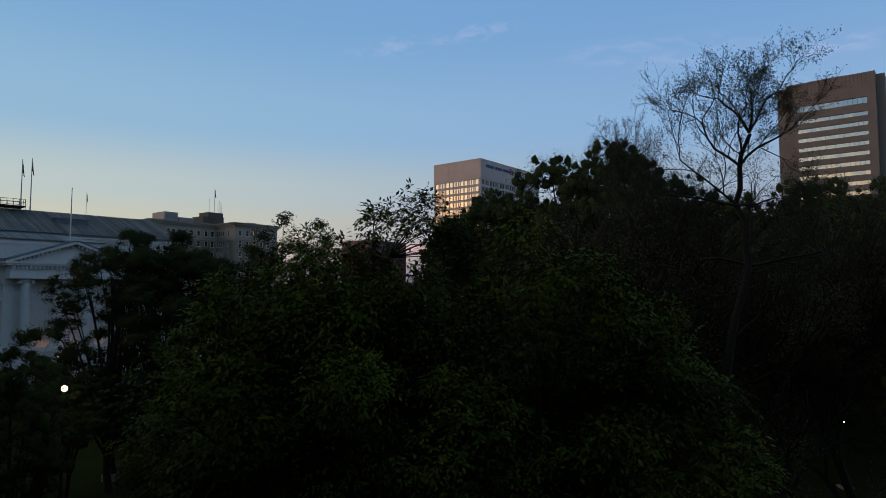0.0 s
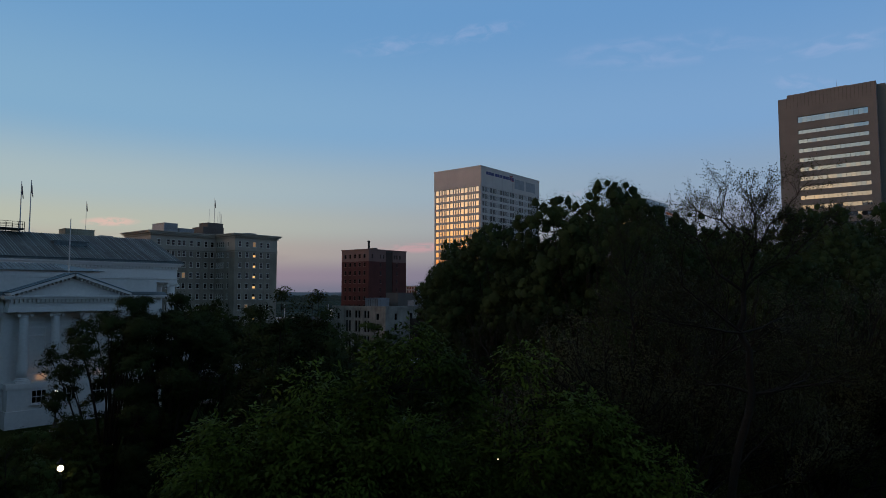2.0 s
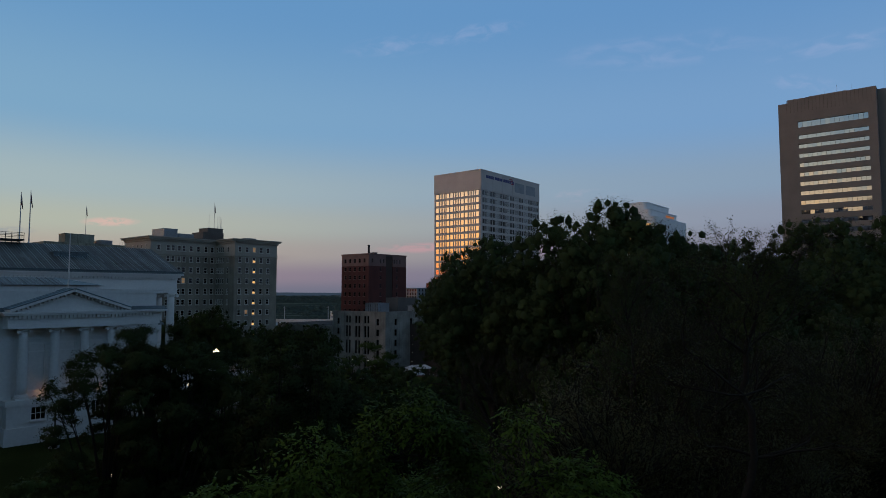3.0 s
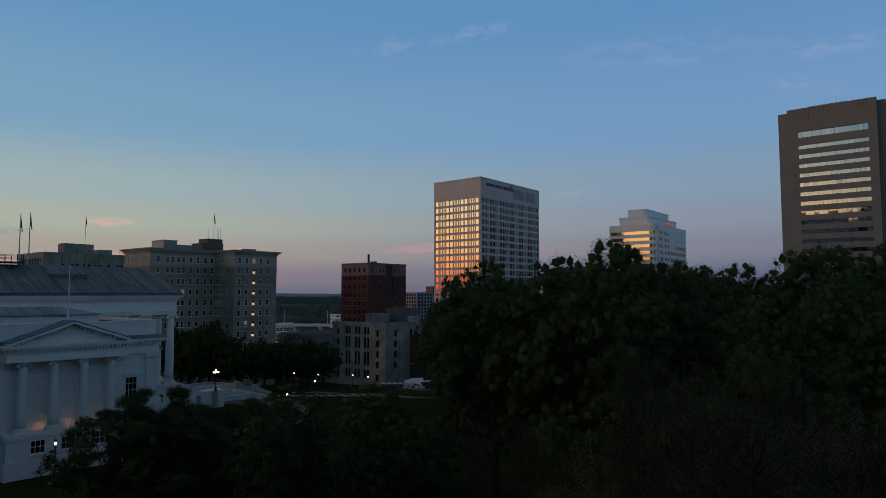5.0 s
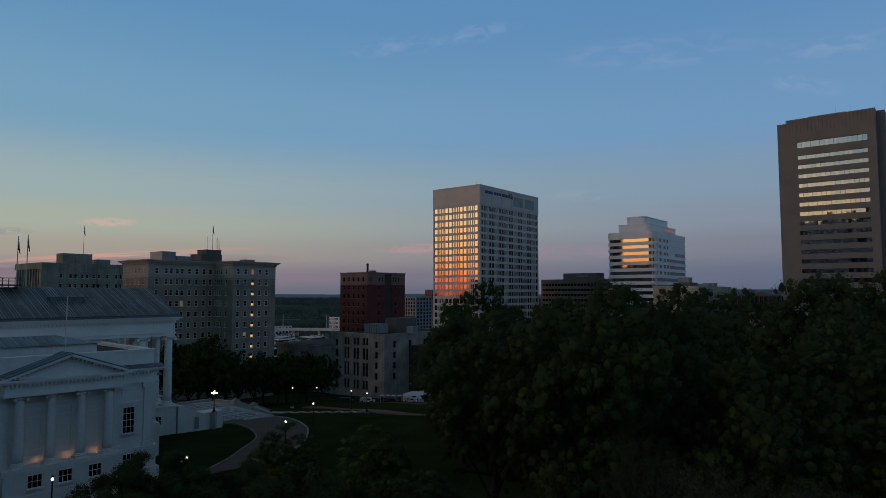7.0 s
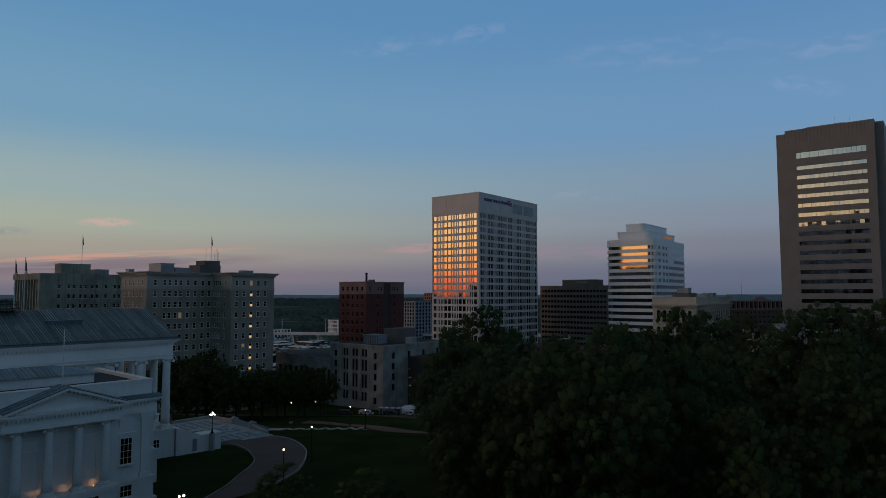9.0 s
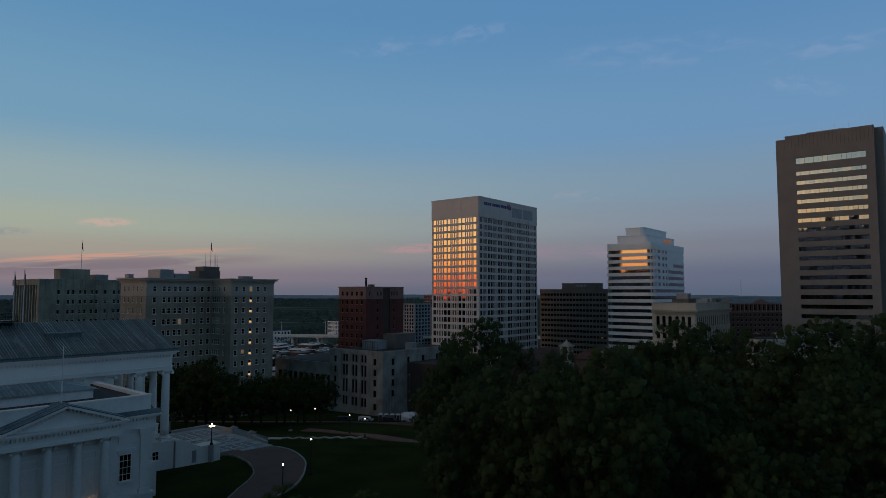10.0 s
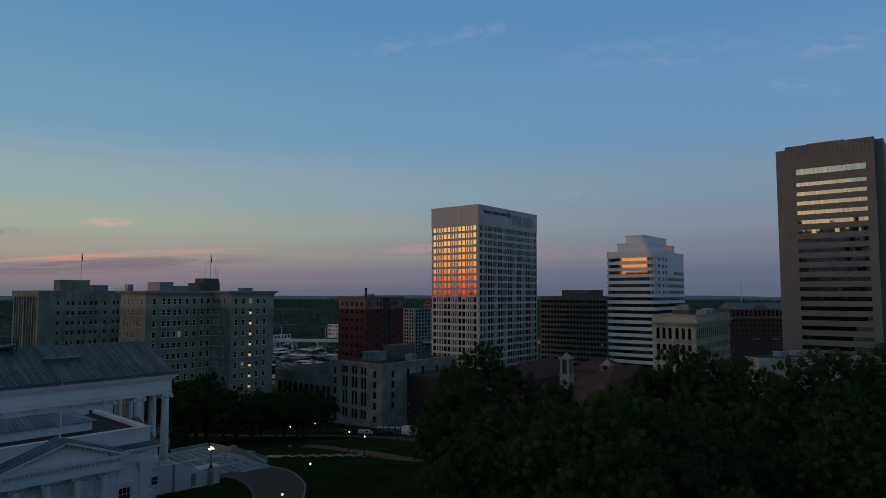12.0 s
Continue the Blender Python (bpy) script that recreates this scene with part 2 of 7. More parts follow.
PLANT_GREY = surface("galvanised_plant_housing", (0.28, 0.30, 0.32), 0.5, 0.3, vary=0.2, streak=0.3)
PAVING_DARK = surface("dark_stone_paving", (0.20, 0.225, 0.235), 0.7, vary=0.15, per_object=0.2)
ASPHALT = surface("brown_asphalt", (0.125, 0.078, 0.060), 0.9, vary=0.2, fine=40)
PATH_BRICK = surface("brick_path", (0.15, 0.085, 0.06), 0.9, vary=0.2, fine=40)
IRON = surface("black_painted_iron", (0.02, 0.02, 0.022), 0.5, 0.3, vary=0.2, bump=0.02)
STEEL = surface("painted_steel_pole", (0.45, 0.46, 0.47), 0.45, 0.3, vary=0.1, bump=0.0)
WIN_FRAME = surface("cream_painted_sash", (0.56, 0.53, 0.47), 0.6, vary=0.1, bump=0.02)
DARK_FRAME = surface("dark_window_frame", (0.05, 0.05, 0.052), 0.5, 0.2, vary=0.1, bump=0.02)
BARK = surface("grey_brown_bark", (0.034, 0.027, 0.020), 0.95, vary=0.35, scale=4, bump=0.5)
FLAG = surface("limp_flag_cloth", (0.17, 0.10, 0.13), 0.9, vary=0.5, scale=4)
GLASS = coated_glass("window_glass", (0.035, 0.04, 0.045), 0.05)
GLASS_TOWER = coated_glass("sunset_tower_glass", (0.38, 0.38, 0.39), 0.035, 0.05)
# tower glass again, darkened in colour for flanks that miss the afterglow
GLASS_DIM_SIDE = coated_glass("dimmed_side_tower_glass", (0.05, 0.055, 0.06), 0.05, 0.03)
GLASS_BAND = coated_glass("band_window_glass", (0.38, 0.40, 0.41), 0.03, 0.06)
GLASS_DARK = coated_glass("dark_band_glass", (0.34, 0.35, 0.36), 0.04, 0.05)
WARM_LIT = glowing("lit_room", (1.0, 0.52, 0.16), 0.75)
DIM_LIT = glowing("dim_lit_room", (1.0, 0.5, 0.2), 0.12)
LAMP_GLOW = glowing("lamp_globe", (1.0, 0.76, 0.46), 4.0)
UPLIGHT = glowing("warm_uplight", (1.0, 0.5, 0.2), 5.0)
STAIR_LIGHT = glowing("pale_stair_light", (1.0, 0.85, 0.7), 2.5)
SIGN_BLUE = surface("blue_sign", (0.02, 0.03, 0.16), 0.5, vary=0.05, bump=0)
SIGN_RED = surface("red_sign", (0.30, 0.03, 0.05), 0.5, vary=0.05, bump=0)
SIGN_AMBER = glowing("amber_sign", (0.7, 0.22, 0.05), 0.22)


def leaf_material(name, base, tip, spread=0.2, rough=0.7, gloss=0.06):
    m = bpy.data.materials.new(name)
    m.use_nodes = True
    t = m.node_tree
    b = t.nodes["Principled BSDF"]
    rnd = t.nodes.new("ShaderNodeNewGeometry").outputs["Random Per Island"]
    co = t.nodes.new("ShaderNodeTexCoord").outputs["Object"]
    n = t.nodes.new("ShaderNodeTexNoise")
    n.inputs["Scale"].default_value, n.inputs["Detail"].default_value = 0.35, 3.0
    t.links.new(co, n.inputs["Vector"])
    k = smooth_node(t, math_node(t, "ADD", math_node(t, "MULTIPLY", rnd, spread), math_node(t, "SUBTRACT", n.outputs[0], spread * 0.5)), 0.22, 0.85)
    t.links.new(mix_node(t, k, base, tip), b.inputs["Base Color"])
    b.inputs["Roughness"].default_value = rough
    b.inputs["Specular IOR Level"].default_value = gloss
    return m


LEAF_FRESH = leaf_material("fresh_spring_leaf", (0.044, 0.074, 0.012), (0.156, 0.236, 0.034))
LEAF_DARK = leaf_material("dark_oak_leaf", (0.023, 0.034, 0.013), (0.060, 0.086, 0.029), spread=0.1)
LEAF_MID = leaf_material("mid_green_leaf", (0.030, 0.046, 0.013), (0.088, 0.124, 0.034))
LEAF_DEEP = leaf_material("deep_shade_leaf", (0.015, 0.022, 0.008), (0.056, 0.074, 0.018))
LEAF_OLIVE = leaf_material("olive_young_leaf", (0.078, 0.080, 0.036), (0.112, 0.112, 0.048), spread=0.1)
LEAF_ELM = leaf_material("young_elm_leaf", (0.060, 0.072, 0.030), (0.100, 0.118, 0.045), spread=0.2)
LEAF_BACK = leaf_material("shaded_park_leaf", (0.016, 0.024, 0.009), (0.040, 0.056, 0.018), rough=0.9, gloss=0.0)
# far leaf paled and blued, distance haze put into its colour
LEAF_FAR_HAZED = leaf_material("hazed_far_wood_leaf", (0.056, 0.088, 0.086), (0.094, 0.132, 0.122), rough=0.9, gloss=0.0)

# ---- ground ----
def interp(v, table):
    for (a, za), (b, zb) in zip(table, table[1:]):
        if v <= b:
            k = max(0.0, (v - a) / (b - a))
            k = k * k * (3 - 2 * k)
            return za + (zb - za) * k
    return table[-1][1]


SLOPE = [(0, -4.6), (100, -4.6), (125, -5.2), (150, -8.3), (170, -10.5), (216, -16.0), (300, -22.0), (500, -28.0), (900, -36.0), (2400, -36.0), (3600, -22.0), (4500, -9.0), (4760, -7.5)]
BACK = [(0, -4.6), (300, -5.0), (900, -8.0), (2400, -14.0), (4500, 2.0), (4760, 3.0)]


def ground_z(x, y):
    r = math.hypot(x, y)
    front = interp(r if r > 260 else max(0.0, y * 0.75 + max(0.0, r - 60) * 0.25 if y < 60 else y), SLOPE)
    k = min(1.0, max(0.0, (y + 20) / 60.0))
    z = front * k + interp(r, BACK) * (1 - k)
    if 0 < r < 130:
        z -= 3.0 * min(1.0, max(0.0, (x - 6) / 22.0)) * min(1.0, max(0.0, (130 - r) / 60.0))
    if r > 700:
        z += 5.0 * noise.noise(Vector((x / 600.0, y / 600.0, 0.3)))
    return z


def build_ground():
    radii = [0, 6, 12, 20, 28, 36, 44, 52, 60, 70, 80, 90, 100, 108, 116, 124, 132, 140, 148, 156, 164, 172, 182, 194, 208, 224, 244, 268, 300, 350, 420, 520, 650, 800, 1000, 1300, 1700, 2200, 2800, 3400, 4000, 4400, 4760]
    n = 144
    verts, faces = [], []
    for r in radii:
        for k in range(n):
            a = 2 * math.pi * k / n
            x, y = r * math.cos(a), r * math.sin(a)
            verts.append((x, y, ground_z(x, y)))
    for i in range(len(radii) - 1):
        for k in range(n):
            j = (k + 1) % n
            faces.append((i * n + k, (i + 1) * n + k, (i + 1) * n + j, i * n + j))
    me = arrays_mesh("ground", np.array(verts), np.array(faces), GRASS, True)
    tagged(new("ground", me), "dark mown lawn falling away to a wooded river plain", "ground", kind="structure")


GRASS = surface("dark_lawn_grass", (0.030, 0.044, 0.015), 0.95, vary=0.35, scale=0.6, fine=60, bump=0.4, spec=0.0)


def add_hazed_fields(m):
    """Beyond the town: patchwork of fields, scrub and water meadow, paled with painted-in haze."""
    t = m.node_tree
    b = t.nodes["Principled BSDF"]
    old = b.inputs["Base Color"].links[0].from_socket
    co = t.nodes.new("ShaderNodeTexCoord").outputs["Object"]
    mp = t.nodes.new("ShaderNodeMapping")
    mp.inputs["Scale"].default_value = (0.0035, 0.009, 0.0)
    t.links.new(co, mp.inputs["Vector"])
    n = t.nodes.new("ShaderNodeTexNoise")
    n.inputs["Scale"].default_value, n.inputs["Detail"].default_value = 1.0, 4.0
    t.links.new(mp.outputs[0], n.inputs["Vector"])
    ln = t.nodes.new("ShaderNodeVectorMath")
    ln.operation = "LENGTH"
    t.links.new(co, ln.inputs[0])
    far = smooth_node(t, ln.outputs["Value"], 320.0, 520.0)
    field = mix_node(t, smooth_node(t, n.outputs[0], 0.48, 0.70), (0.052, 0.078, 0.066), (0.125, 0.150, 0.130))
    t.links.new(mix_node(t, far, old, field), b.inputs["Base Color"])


add_hazed_fields(GRASS)
build_ground()


def strip(name, centre, width, mat, label, lift=0.03, category="path"):
    """A paved band laid along a line of plan points, following the ground, 6 cm thick."""
    pts = [Vector((x, y)) for x, y in centre]
    fine = []
    for a, b in zip(pts, pts[1:]):
        steps = max(2, int((b - a).length / 1.5))
        fine += [a.lerp(b, k / steps) for k in range(steps)]
    fine.append(pts[-1])
    bm = bmesh.new()
    prev = None
    for i, p in enumerate(fine):
        d = (fine[min(i + 1, len(fine) - 1)] - fine[max(i - 1, 0)]).normalized()
        nrm = Vector((-d.y, d.x)) * width / 2
        row = []
        for q, dz in ((p + nrm, lift), (p - nrm, lift), (p - nrm, -0.3), (p + nrm, -0.3)):
            row.append(bm.verts.new((q.x, q.y, ground_z(q.x, q.y) + dz)))
        if prev:
            for k in range(4):
                bm.faces.new((prev[k], prev[(k + 1) % 4], row[(k + 1) % 4], row[k]))
        prev = row
    return tagged(new(name, mesh_of(bm, name, mat)), label, category, kind="structure")


# ---- facades ----
def openings(length, count, width, margin=0.0):
    """Evenly spaced openings (s0, s1)."""
    pitch = (length - 2 * margin) / count
    return [(margin + pitch * (k + 0.5) - width / 2, margin + pitch * (k + 0.5) + width / 2) for k in range(count)]


def wall_grid(bm, face, s0, s1, z0, z1, rows, cols, depth):
    """Spandrels and piers that stand depth before the core and leave the openings free."""
    z = z0
    for a, b in sorted(rows):
        if a > z:
            wallbox(bm, face, s0, s1, 0, depth, z, a)
        s = s0
        for c, d in sorted(cols):
            if c > s:
                wallbox(bm, face, s, c, 0, depth, a, b)
            s = d
        if s1 > s:
            wallbox(bm, face, s, s1, 0, depth, a, b)
        z = b
    if z1 > z:
        wallbox(bm, face, s0, s1, 0, depth, z, z1)


def sash(width, height, frame_mat, glass_mat, bar=0.09, rails=1, stiles=0, sill=True):
    """Meshes of a sash window and its pane, centred at its foot on the wall plane, looking to -y."""
    bm = bmesh.new()
    w = width / 2
    box(bm, -w, -w + bar, -0.16, 0.0, 0, height)
    box(bm, w - bar, w, -0.16, 0.0, 0, height)
    box(bm, -w + bar, w - bar, -0.16, 0.0, height - bar, height)
    box(bm, -w + bar, w - bar, -0.16, 0.0, 0, bar)
    for k in range(rails):
        z = height * (k + 1) / (rails + 1)
        box(bm, -w + bar, w - bar, -0.12, -0.02, z - bar * 0.35, z + bar * 0.35)
    for k in range(stiles):
        x = -w + width * (k + 1) / (stiles + 1)
        box(bm, x - bar * 0.3, x + bar * 0.3, -0.11, -0.03, bar, height - bar)
    if sill:
        box(bm, -w - 0.12, w + 0.12, -0.45, -0.165, -0.14, 0.0)
    f = mesh_of(bm, "window", frame_mat)
    bm = bmesh.new()
    box(bm, -w + bar, w - bar, -0.075, -0.05, bar, height - bar)
    return f, mesh_of(bm, "pane", glass_mat)


def on_face(face, s, z, d=0.0):
    return pose(s, -d, z) if face == "y" else pose(-d, s, z, 0, 0, -90)


def set_windows(parent, face, rows, cols, meshes, d=0.0, lit=None, skip=()):
    """One window object with its pane for every opening."""
    frame_me, pane_me = meshes
    for i, (z0, z1) in enumerate(rows):
        for k, (s0, s1) in enumerate(cols):
            if (i, k) in skip:
                continue
            w = shared("window", frame_me, parent, on_face(face, (s0 + s1) / 2, z0, d))
            p = shared("pane", pane_me, w, Matrix())
            if lit and (i, k) in lit:
                bm = bmesh.new()
                hw, h = (s1 - s0) / 2 - 0.1, z1 - z0
                lo, hi = lit[(i, k)]
                box(bm, -hw, hw, -0.1, -0.078, h * lo + 0.1, h * hi - 0.08)
                part("lit_blind", bm, WARM_LIT if hi - lo < 0.6 else DIM_LIT, w, "glowing warm room light")


def ring_block(bm, x0, x1, y0, y1, z0, z1, out):
    box(bm, x0 - out, x1 + out, y0 - out, y1 + out, z0, z1)


def plant_box(parent, x0, x1, y0, y1, z0, z1, mat=None, name="plant_room", slats=6):
    bm = bmesh.new()
    box(bm, x0, x1, y0, y1, z0, z1)
    ring_block(bm, x0, x1, y0, y1, z1, z1 + 0.18, 0.12)
    for k in range(slats):
        z = z0 + (z1 - z0) * (0.3 + 0.55 * k / max(1, slats))
        box(bm, x0 + 0.3, x1 - 0.3, y0 - 0.1, y0 - 0.004, z, z + 0.12)
    return part(name, bm, mat or PLANT_GREY, parent)


def mast(parent, x, y, z0, z1, r=0.06, name="antenna", mat=None):
    bm = bmesh.new()
    lathe(bm, [(r, z0), (r * 0.5, z1), (r * 0.2, z1 + 0.05)], 8, x, y)
    return part(name, bm, mat or STEEL, parent)


def flag_on(parent, x, y, z, drop=2.2, wide=0.9):
    """A limp flag hanging in folds from the head of its pole."""
    bm = bmesh.new()
    cols, rows = 7, 8
    grid = []
    for i in range(rows):
        row = []
        for k in range(cols):
            s = k / (cols - 1)
            fall = i / (rows - 1)
            row.append(bm.verts.new((x + 0.06 + wide * s * (0.45 + 0.4 * fall) , y + 0.14 * math.sin(s * 9 + fall * 2) * (0.3 + fall), z - drop * fall - 0.9 * s)))
        grid.append(row)
    for i in range(rows - 1):
        for k in range(cols - 1):
            bm.faces.new((grid[i][k], grid[i][k + 1], grid[i + 1][k + 1], grid[i + 1][k]))
    me = mesh_of(bm, "flag", FLAG)
    ob = new("flag", me)
    ob.parent = parent
    mod = ob.modifiers.new("cloth", "SOLIDIFY")
    mod.thickness = 0.02
    return ob


# ---- pale office tower with the sunset in its windows ----
def pale_tower():
    T = thing("office_tower", pose(18.3, 316.0, 0, 0, 0, GRID), "pale concrete office tower, sunset glowing in its windows", "tower")
    W, L, top, base = 30.0, 57.5, 74.4, -24.0
    dep = 0.24
    bm = bmesh.new()
    box(bm, 0.0, L - dep, 0.0, W - dep, base, top - 11.2)
    part("core", bm, DARK_FACADE, T)
    rows = [(64.0 - 3.62 * k - 2.55, 64.0 - 3.62 * k - 0.15) for k in range(23)]
    # window rhythm: wide at the edges of each of three bays, four narrow between
    def rhythm(length, bays, margin):
        bay = (length - 2 * margin) / bays
        wide, narrow = [], []
        for b in range(bays):
            a = margin + b * bay
            g = bay / 30.0
            wide += [(a + 1.0 * g, a + 6.8 * g), (a + 23.2 * g, a + 29.0 * g)]
            narrow += [(a + (8.8 + 3.4 * k) * g, a + (10.7 + 3.4 * k) * g) for k in range(4)]
        return wide, narrow
    wide_v, nar_v = rhythm(W, 3, 0.8)
    wide_u, nar_u = rhythm(L, 6, 0.8)
    bm = bmesh.new()
    wall_grid(bm, "x", -dep, W, base, 64.0, rows, wide_v + nar_v, dep)
    wall_grid(bm, "y", 0.0, L, base, 64.0, rows, wide_u + nar_u, dep)
    part("wall", bm, PALE_CONCRETE, T)
    # proud mullion ribs
    bm = bmesh.new()
    for face, length, bays in (("x", W, 3), ("y", L, 6)):
        bay = (length - 1.6) / bays
        for k in range(bays + 1):
            s = 0.8 + bay * k
            for o in (-0.11,):
                wallbox(bm, face, s + o, s + o + 0.22, dep + 0.004, dep + 0.14, base, 63.9)
    part("rib", bm, PALE_CONCRETE, T)
    # blank crown of large panels
    bm = bmesh.new()
    box(bm, -dep - 0.25, L, -dep - 0.25, W, 64.004, top - 0.6)
    part("crown", bm, PALE_CONCRETE, T)
    bm = bmesh.new()
    box(bm, -dep - 0.4, L + 0.1, -dep - 0.4, W + 0.1, top - 0.596, top)
    part("coping", bm, PALE_CONCRETE, T)
    for face, length, n in (("x", W, 3), ("y", L, 6)):
        for k in range(n):
            bm = bmesh.new()
            wallbox(bm, face, -dep + 0.2 + (length + dep) * k / n, -dep - 0.1 + (length + dep) * (k + 1) / n, dep + 0.254, dep + 0.36, 64.6, top - 0.9)
            part("panel", bm, PALE_CONCRETE, T)
    bm = bmesh.new()
    for s in (31.0, 42.5):
        wallbox(bm, "y", s, s + 9.8, dep + 0.364, dep + 0.42, 66.4, 71.6)
        for k in range(14):
            wallbox(bm, "y", s + 0.1, s + 9.7, dep + 0.424, dep + 0.5, 66.5 + k * 0.36, 66.62 + k * 0.36)
    part("louvre", bm, PLANT_GREY, T, "grey ventilation louvres")
    # sign drawn as plain bars and a slanted flag shape
    bm = bmesh.new()
    s = 4.0
    for w in (1.5, 1.3, 1.5, 1.4, 0.7, 1.5, 1.3, 0.7, 1.4, 1.7, 1.3, 1.3, 0.5, 1.4, 1.4):
        wallbox(bm, "y", s, s + w, dep + 0.364, dep + 0.5, 70.4, 71.9)
        s += w + 0.35 + (0.7 if w == 1.4 else 0.0)
    part("sign", bm, SIGN_BLUE, T, "blue sign of plain bars")
    bm = bmesh.new()
    for k in range(4):
        profile(bm, [(-dep - 0.5, 70.0 + k * 0.8), (-dep - 0.364, 70.0 + k * 0.8), (-dep - 0.364, 70.5 + k * 0.8), (-dep - 0.5, 70.5 + k * 0.8)], "x", 27.0 - 0.4 * k, 30.0 - 0.4 * k)
    part("emblem", bm, SIGN_RED, T, "red striped emblem")
    rng = random.Random(5)
    # panes
    bmw = {}
    for face, wide in (("x", wide_v),):
        for (z0, z1) in rows[:18]:
            for (a, b) in wide:
                key = round(b - a, 2)
                if key not in bmw:
                    bm = bmesh.new()
                    box(bm, -(b - a) / 2 - 0.02, (b - a) / 2 + 0.02, -0.16, -0.12, 0, 2.4)
                    bmw[key] = mesh_of(bm, "pane", GLASS_TOWER)
                shared("pane", bmw[key], T, on_face(face, (a + b) / 2, z0, 0.0) @ pose(0, 0, 0, rng.uniform(-0.25, 0.25), 0, rng.uniform(-0.3, 0.3)))
    bm = bmesh.new()
    for (z0, z1) in rows:
        for (a, b) in nar_v:
            wallbox(bm, "x", a - 0.01, b + 0.01, 0.12, 0.16, z0 - 0.01, z1 + 0.01)
    for (z0, z1) in rows[18:]:
        for (a, b) in wide_v:
            wallbox(bm, "x", a - 0.01, b + 0.01, 0.12, 0.16, z0 - 0.01, z1 + 0.01)
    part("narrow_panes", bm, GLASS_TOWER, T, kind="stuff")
    bm = bmesh.new()
    for (z0, z1) in rows:
        for (a, b) in nar_u + wide_u:
            wallbox(bm, "y", a - 0.01, b + 0.01, 0.12, 0.16, z0 - 0.01, z1 + 0.01)
    part("side_panes", bm, GLASS_DIM_SIDE, T, kind="stuff")
    for x, h in ((3, 2.2), (16, 3.0), (30, 2.0)):
        mast(T, x, 4, top, top + h)


pale_tower()


# ---- brown granite tower with ribbon windows ----
def granite_tower():
    T = thing("office_tower", pose(150.6, 218.3, 0, 0, 0, GRID), "brown granite office tower with ribbon windows mirroring the evening sky", "tower")
    W, L, top, base = 30.0, 34.0, 84.3, -18.0
    a, b = 1.7, 23.6       # extent of the ribbons along the broad face
    rows = []
    z = 75.6
    for k in range(25):
        h = 2.3 if k == 0 else 1.5
        rows.append((z - h, z))
        z -= (5.1 if k == 0 else 3.51)
    dep = 0.9
    bm = bmesh.new()
    box(bm, 0, L, 0, W - 0.9, base, top - 3.0)
    part("core", bm, DARK_FACADE, T)
    bm = bmesh.new()
    wall_grid(bm, "x", -dep, W - 3.2, base, top, rows, [(a, b)], dep)
    part("wall", bm, BRONZE_STONE, T)
    bm = bmesh.new()
    wallbox(bm, "x", W - 3.196, W, -0.6, dep - 0.3, base, top - 1.1)
    part("wing_wall", bm, BRONZE_STONE, T)
    bm = bmesh.new()
    box(bm, 0.004, 3.0, -dep, -0.004, base, top)
    part("corner_pier", bm, BRONZE_STONE, T)
    bm = bmesh.new()
    box(bm, 3.3, L, -3.4, -0.3, base, top - 0.2)
    part("side_wall", bm, BRONZE_STONE, T)
    bm = bmesh.new()
    for k in range(24):
        s = -0.6 + k * 1.2
        wallbox(bm, "x", s, s + 0.08, dep + 0.004, dep + 0.05, 79.2, top - 0.1)
    part("parapet_joint", bm, DARK_FACADE, T)
    rng = random.Random(11)
    n = 15
    w = (b - a) / n
    meshes = {}
    for r, (z0, z1) in enumerate(rows[:20]):
        h = round(z1 - z0, 2)
        if h not in meshes:
            bm = bmesh.new()
            box(bm, -w / 2 + 0.03, w / 2 - 0.03, -0.05, 0.0, 0.02, h - 0.02)
            meshes[h] = mesh_of(bm, "pane", GLASS_BAND)
        for k in range(n):
            shared("pane", meshes[h], T, on_face("x", a + w * (k + 0.5), z0, 0.35) @ pose(0, 0, 0, rng.gauss(0, 0.22), 0, rng.gauss(0, 0.3)))
    bm = bmesh.new()
    for z0, z1 in rows[20:]:
        wallbox(bm, "x", a, b, 0.3, 0.35, z0, z1)
    part("lower_panes", bm, GLASS_BAND, T, kind="stuff")
    for x, y, h in ((1, 11, 3.2), (1.5, 15, 2.0), (1, 6.5, 2.6)):
        mast(T, x, y, top - 3.0, top + h, 0.05)
    bm = bmesh.new()
    box(bm, 1.0, 8.0, 8.0, 20.0, top - 3.0, top + 0.7)
    part("plant_room", bm, PLANT_GREY, T)


granite_tower()


# ---- white tower with rounded corners and ribbon windows ----
def rounded_plan(x0, x1, y0, y1, r, sides=8):
    out = []
    for cx, cy, a0 in ((x1 - r, y0 + r, -90), (x1 - r, y1 - r, 0), (x0 + r, y1 - r, 90), (x0 + r, y0 + r, 180)):
        for k in range(sides + 1):
            a = radians(a0 + 90.0 * k / sides)
            out.append((cx + r * math.cos(a), cy + r * math.sin(a)))
    return out


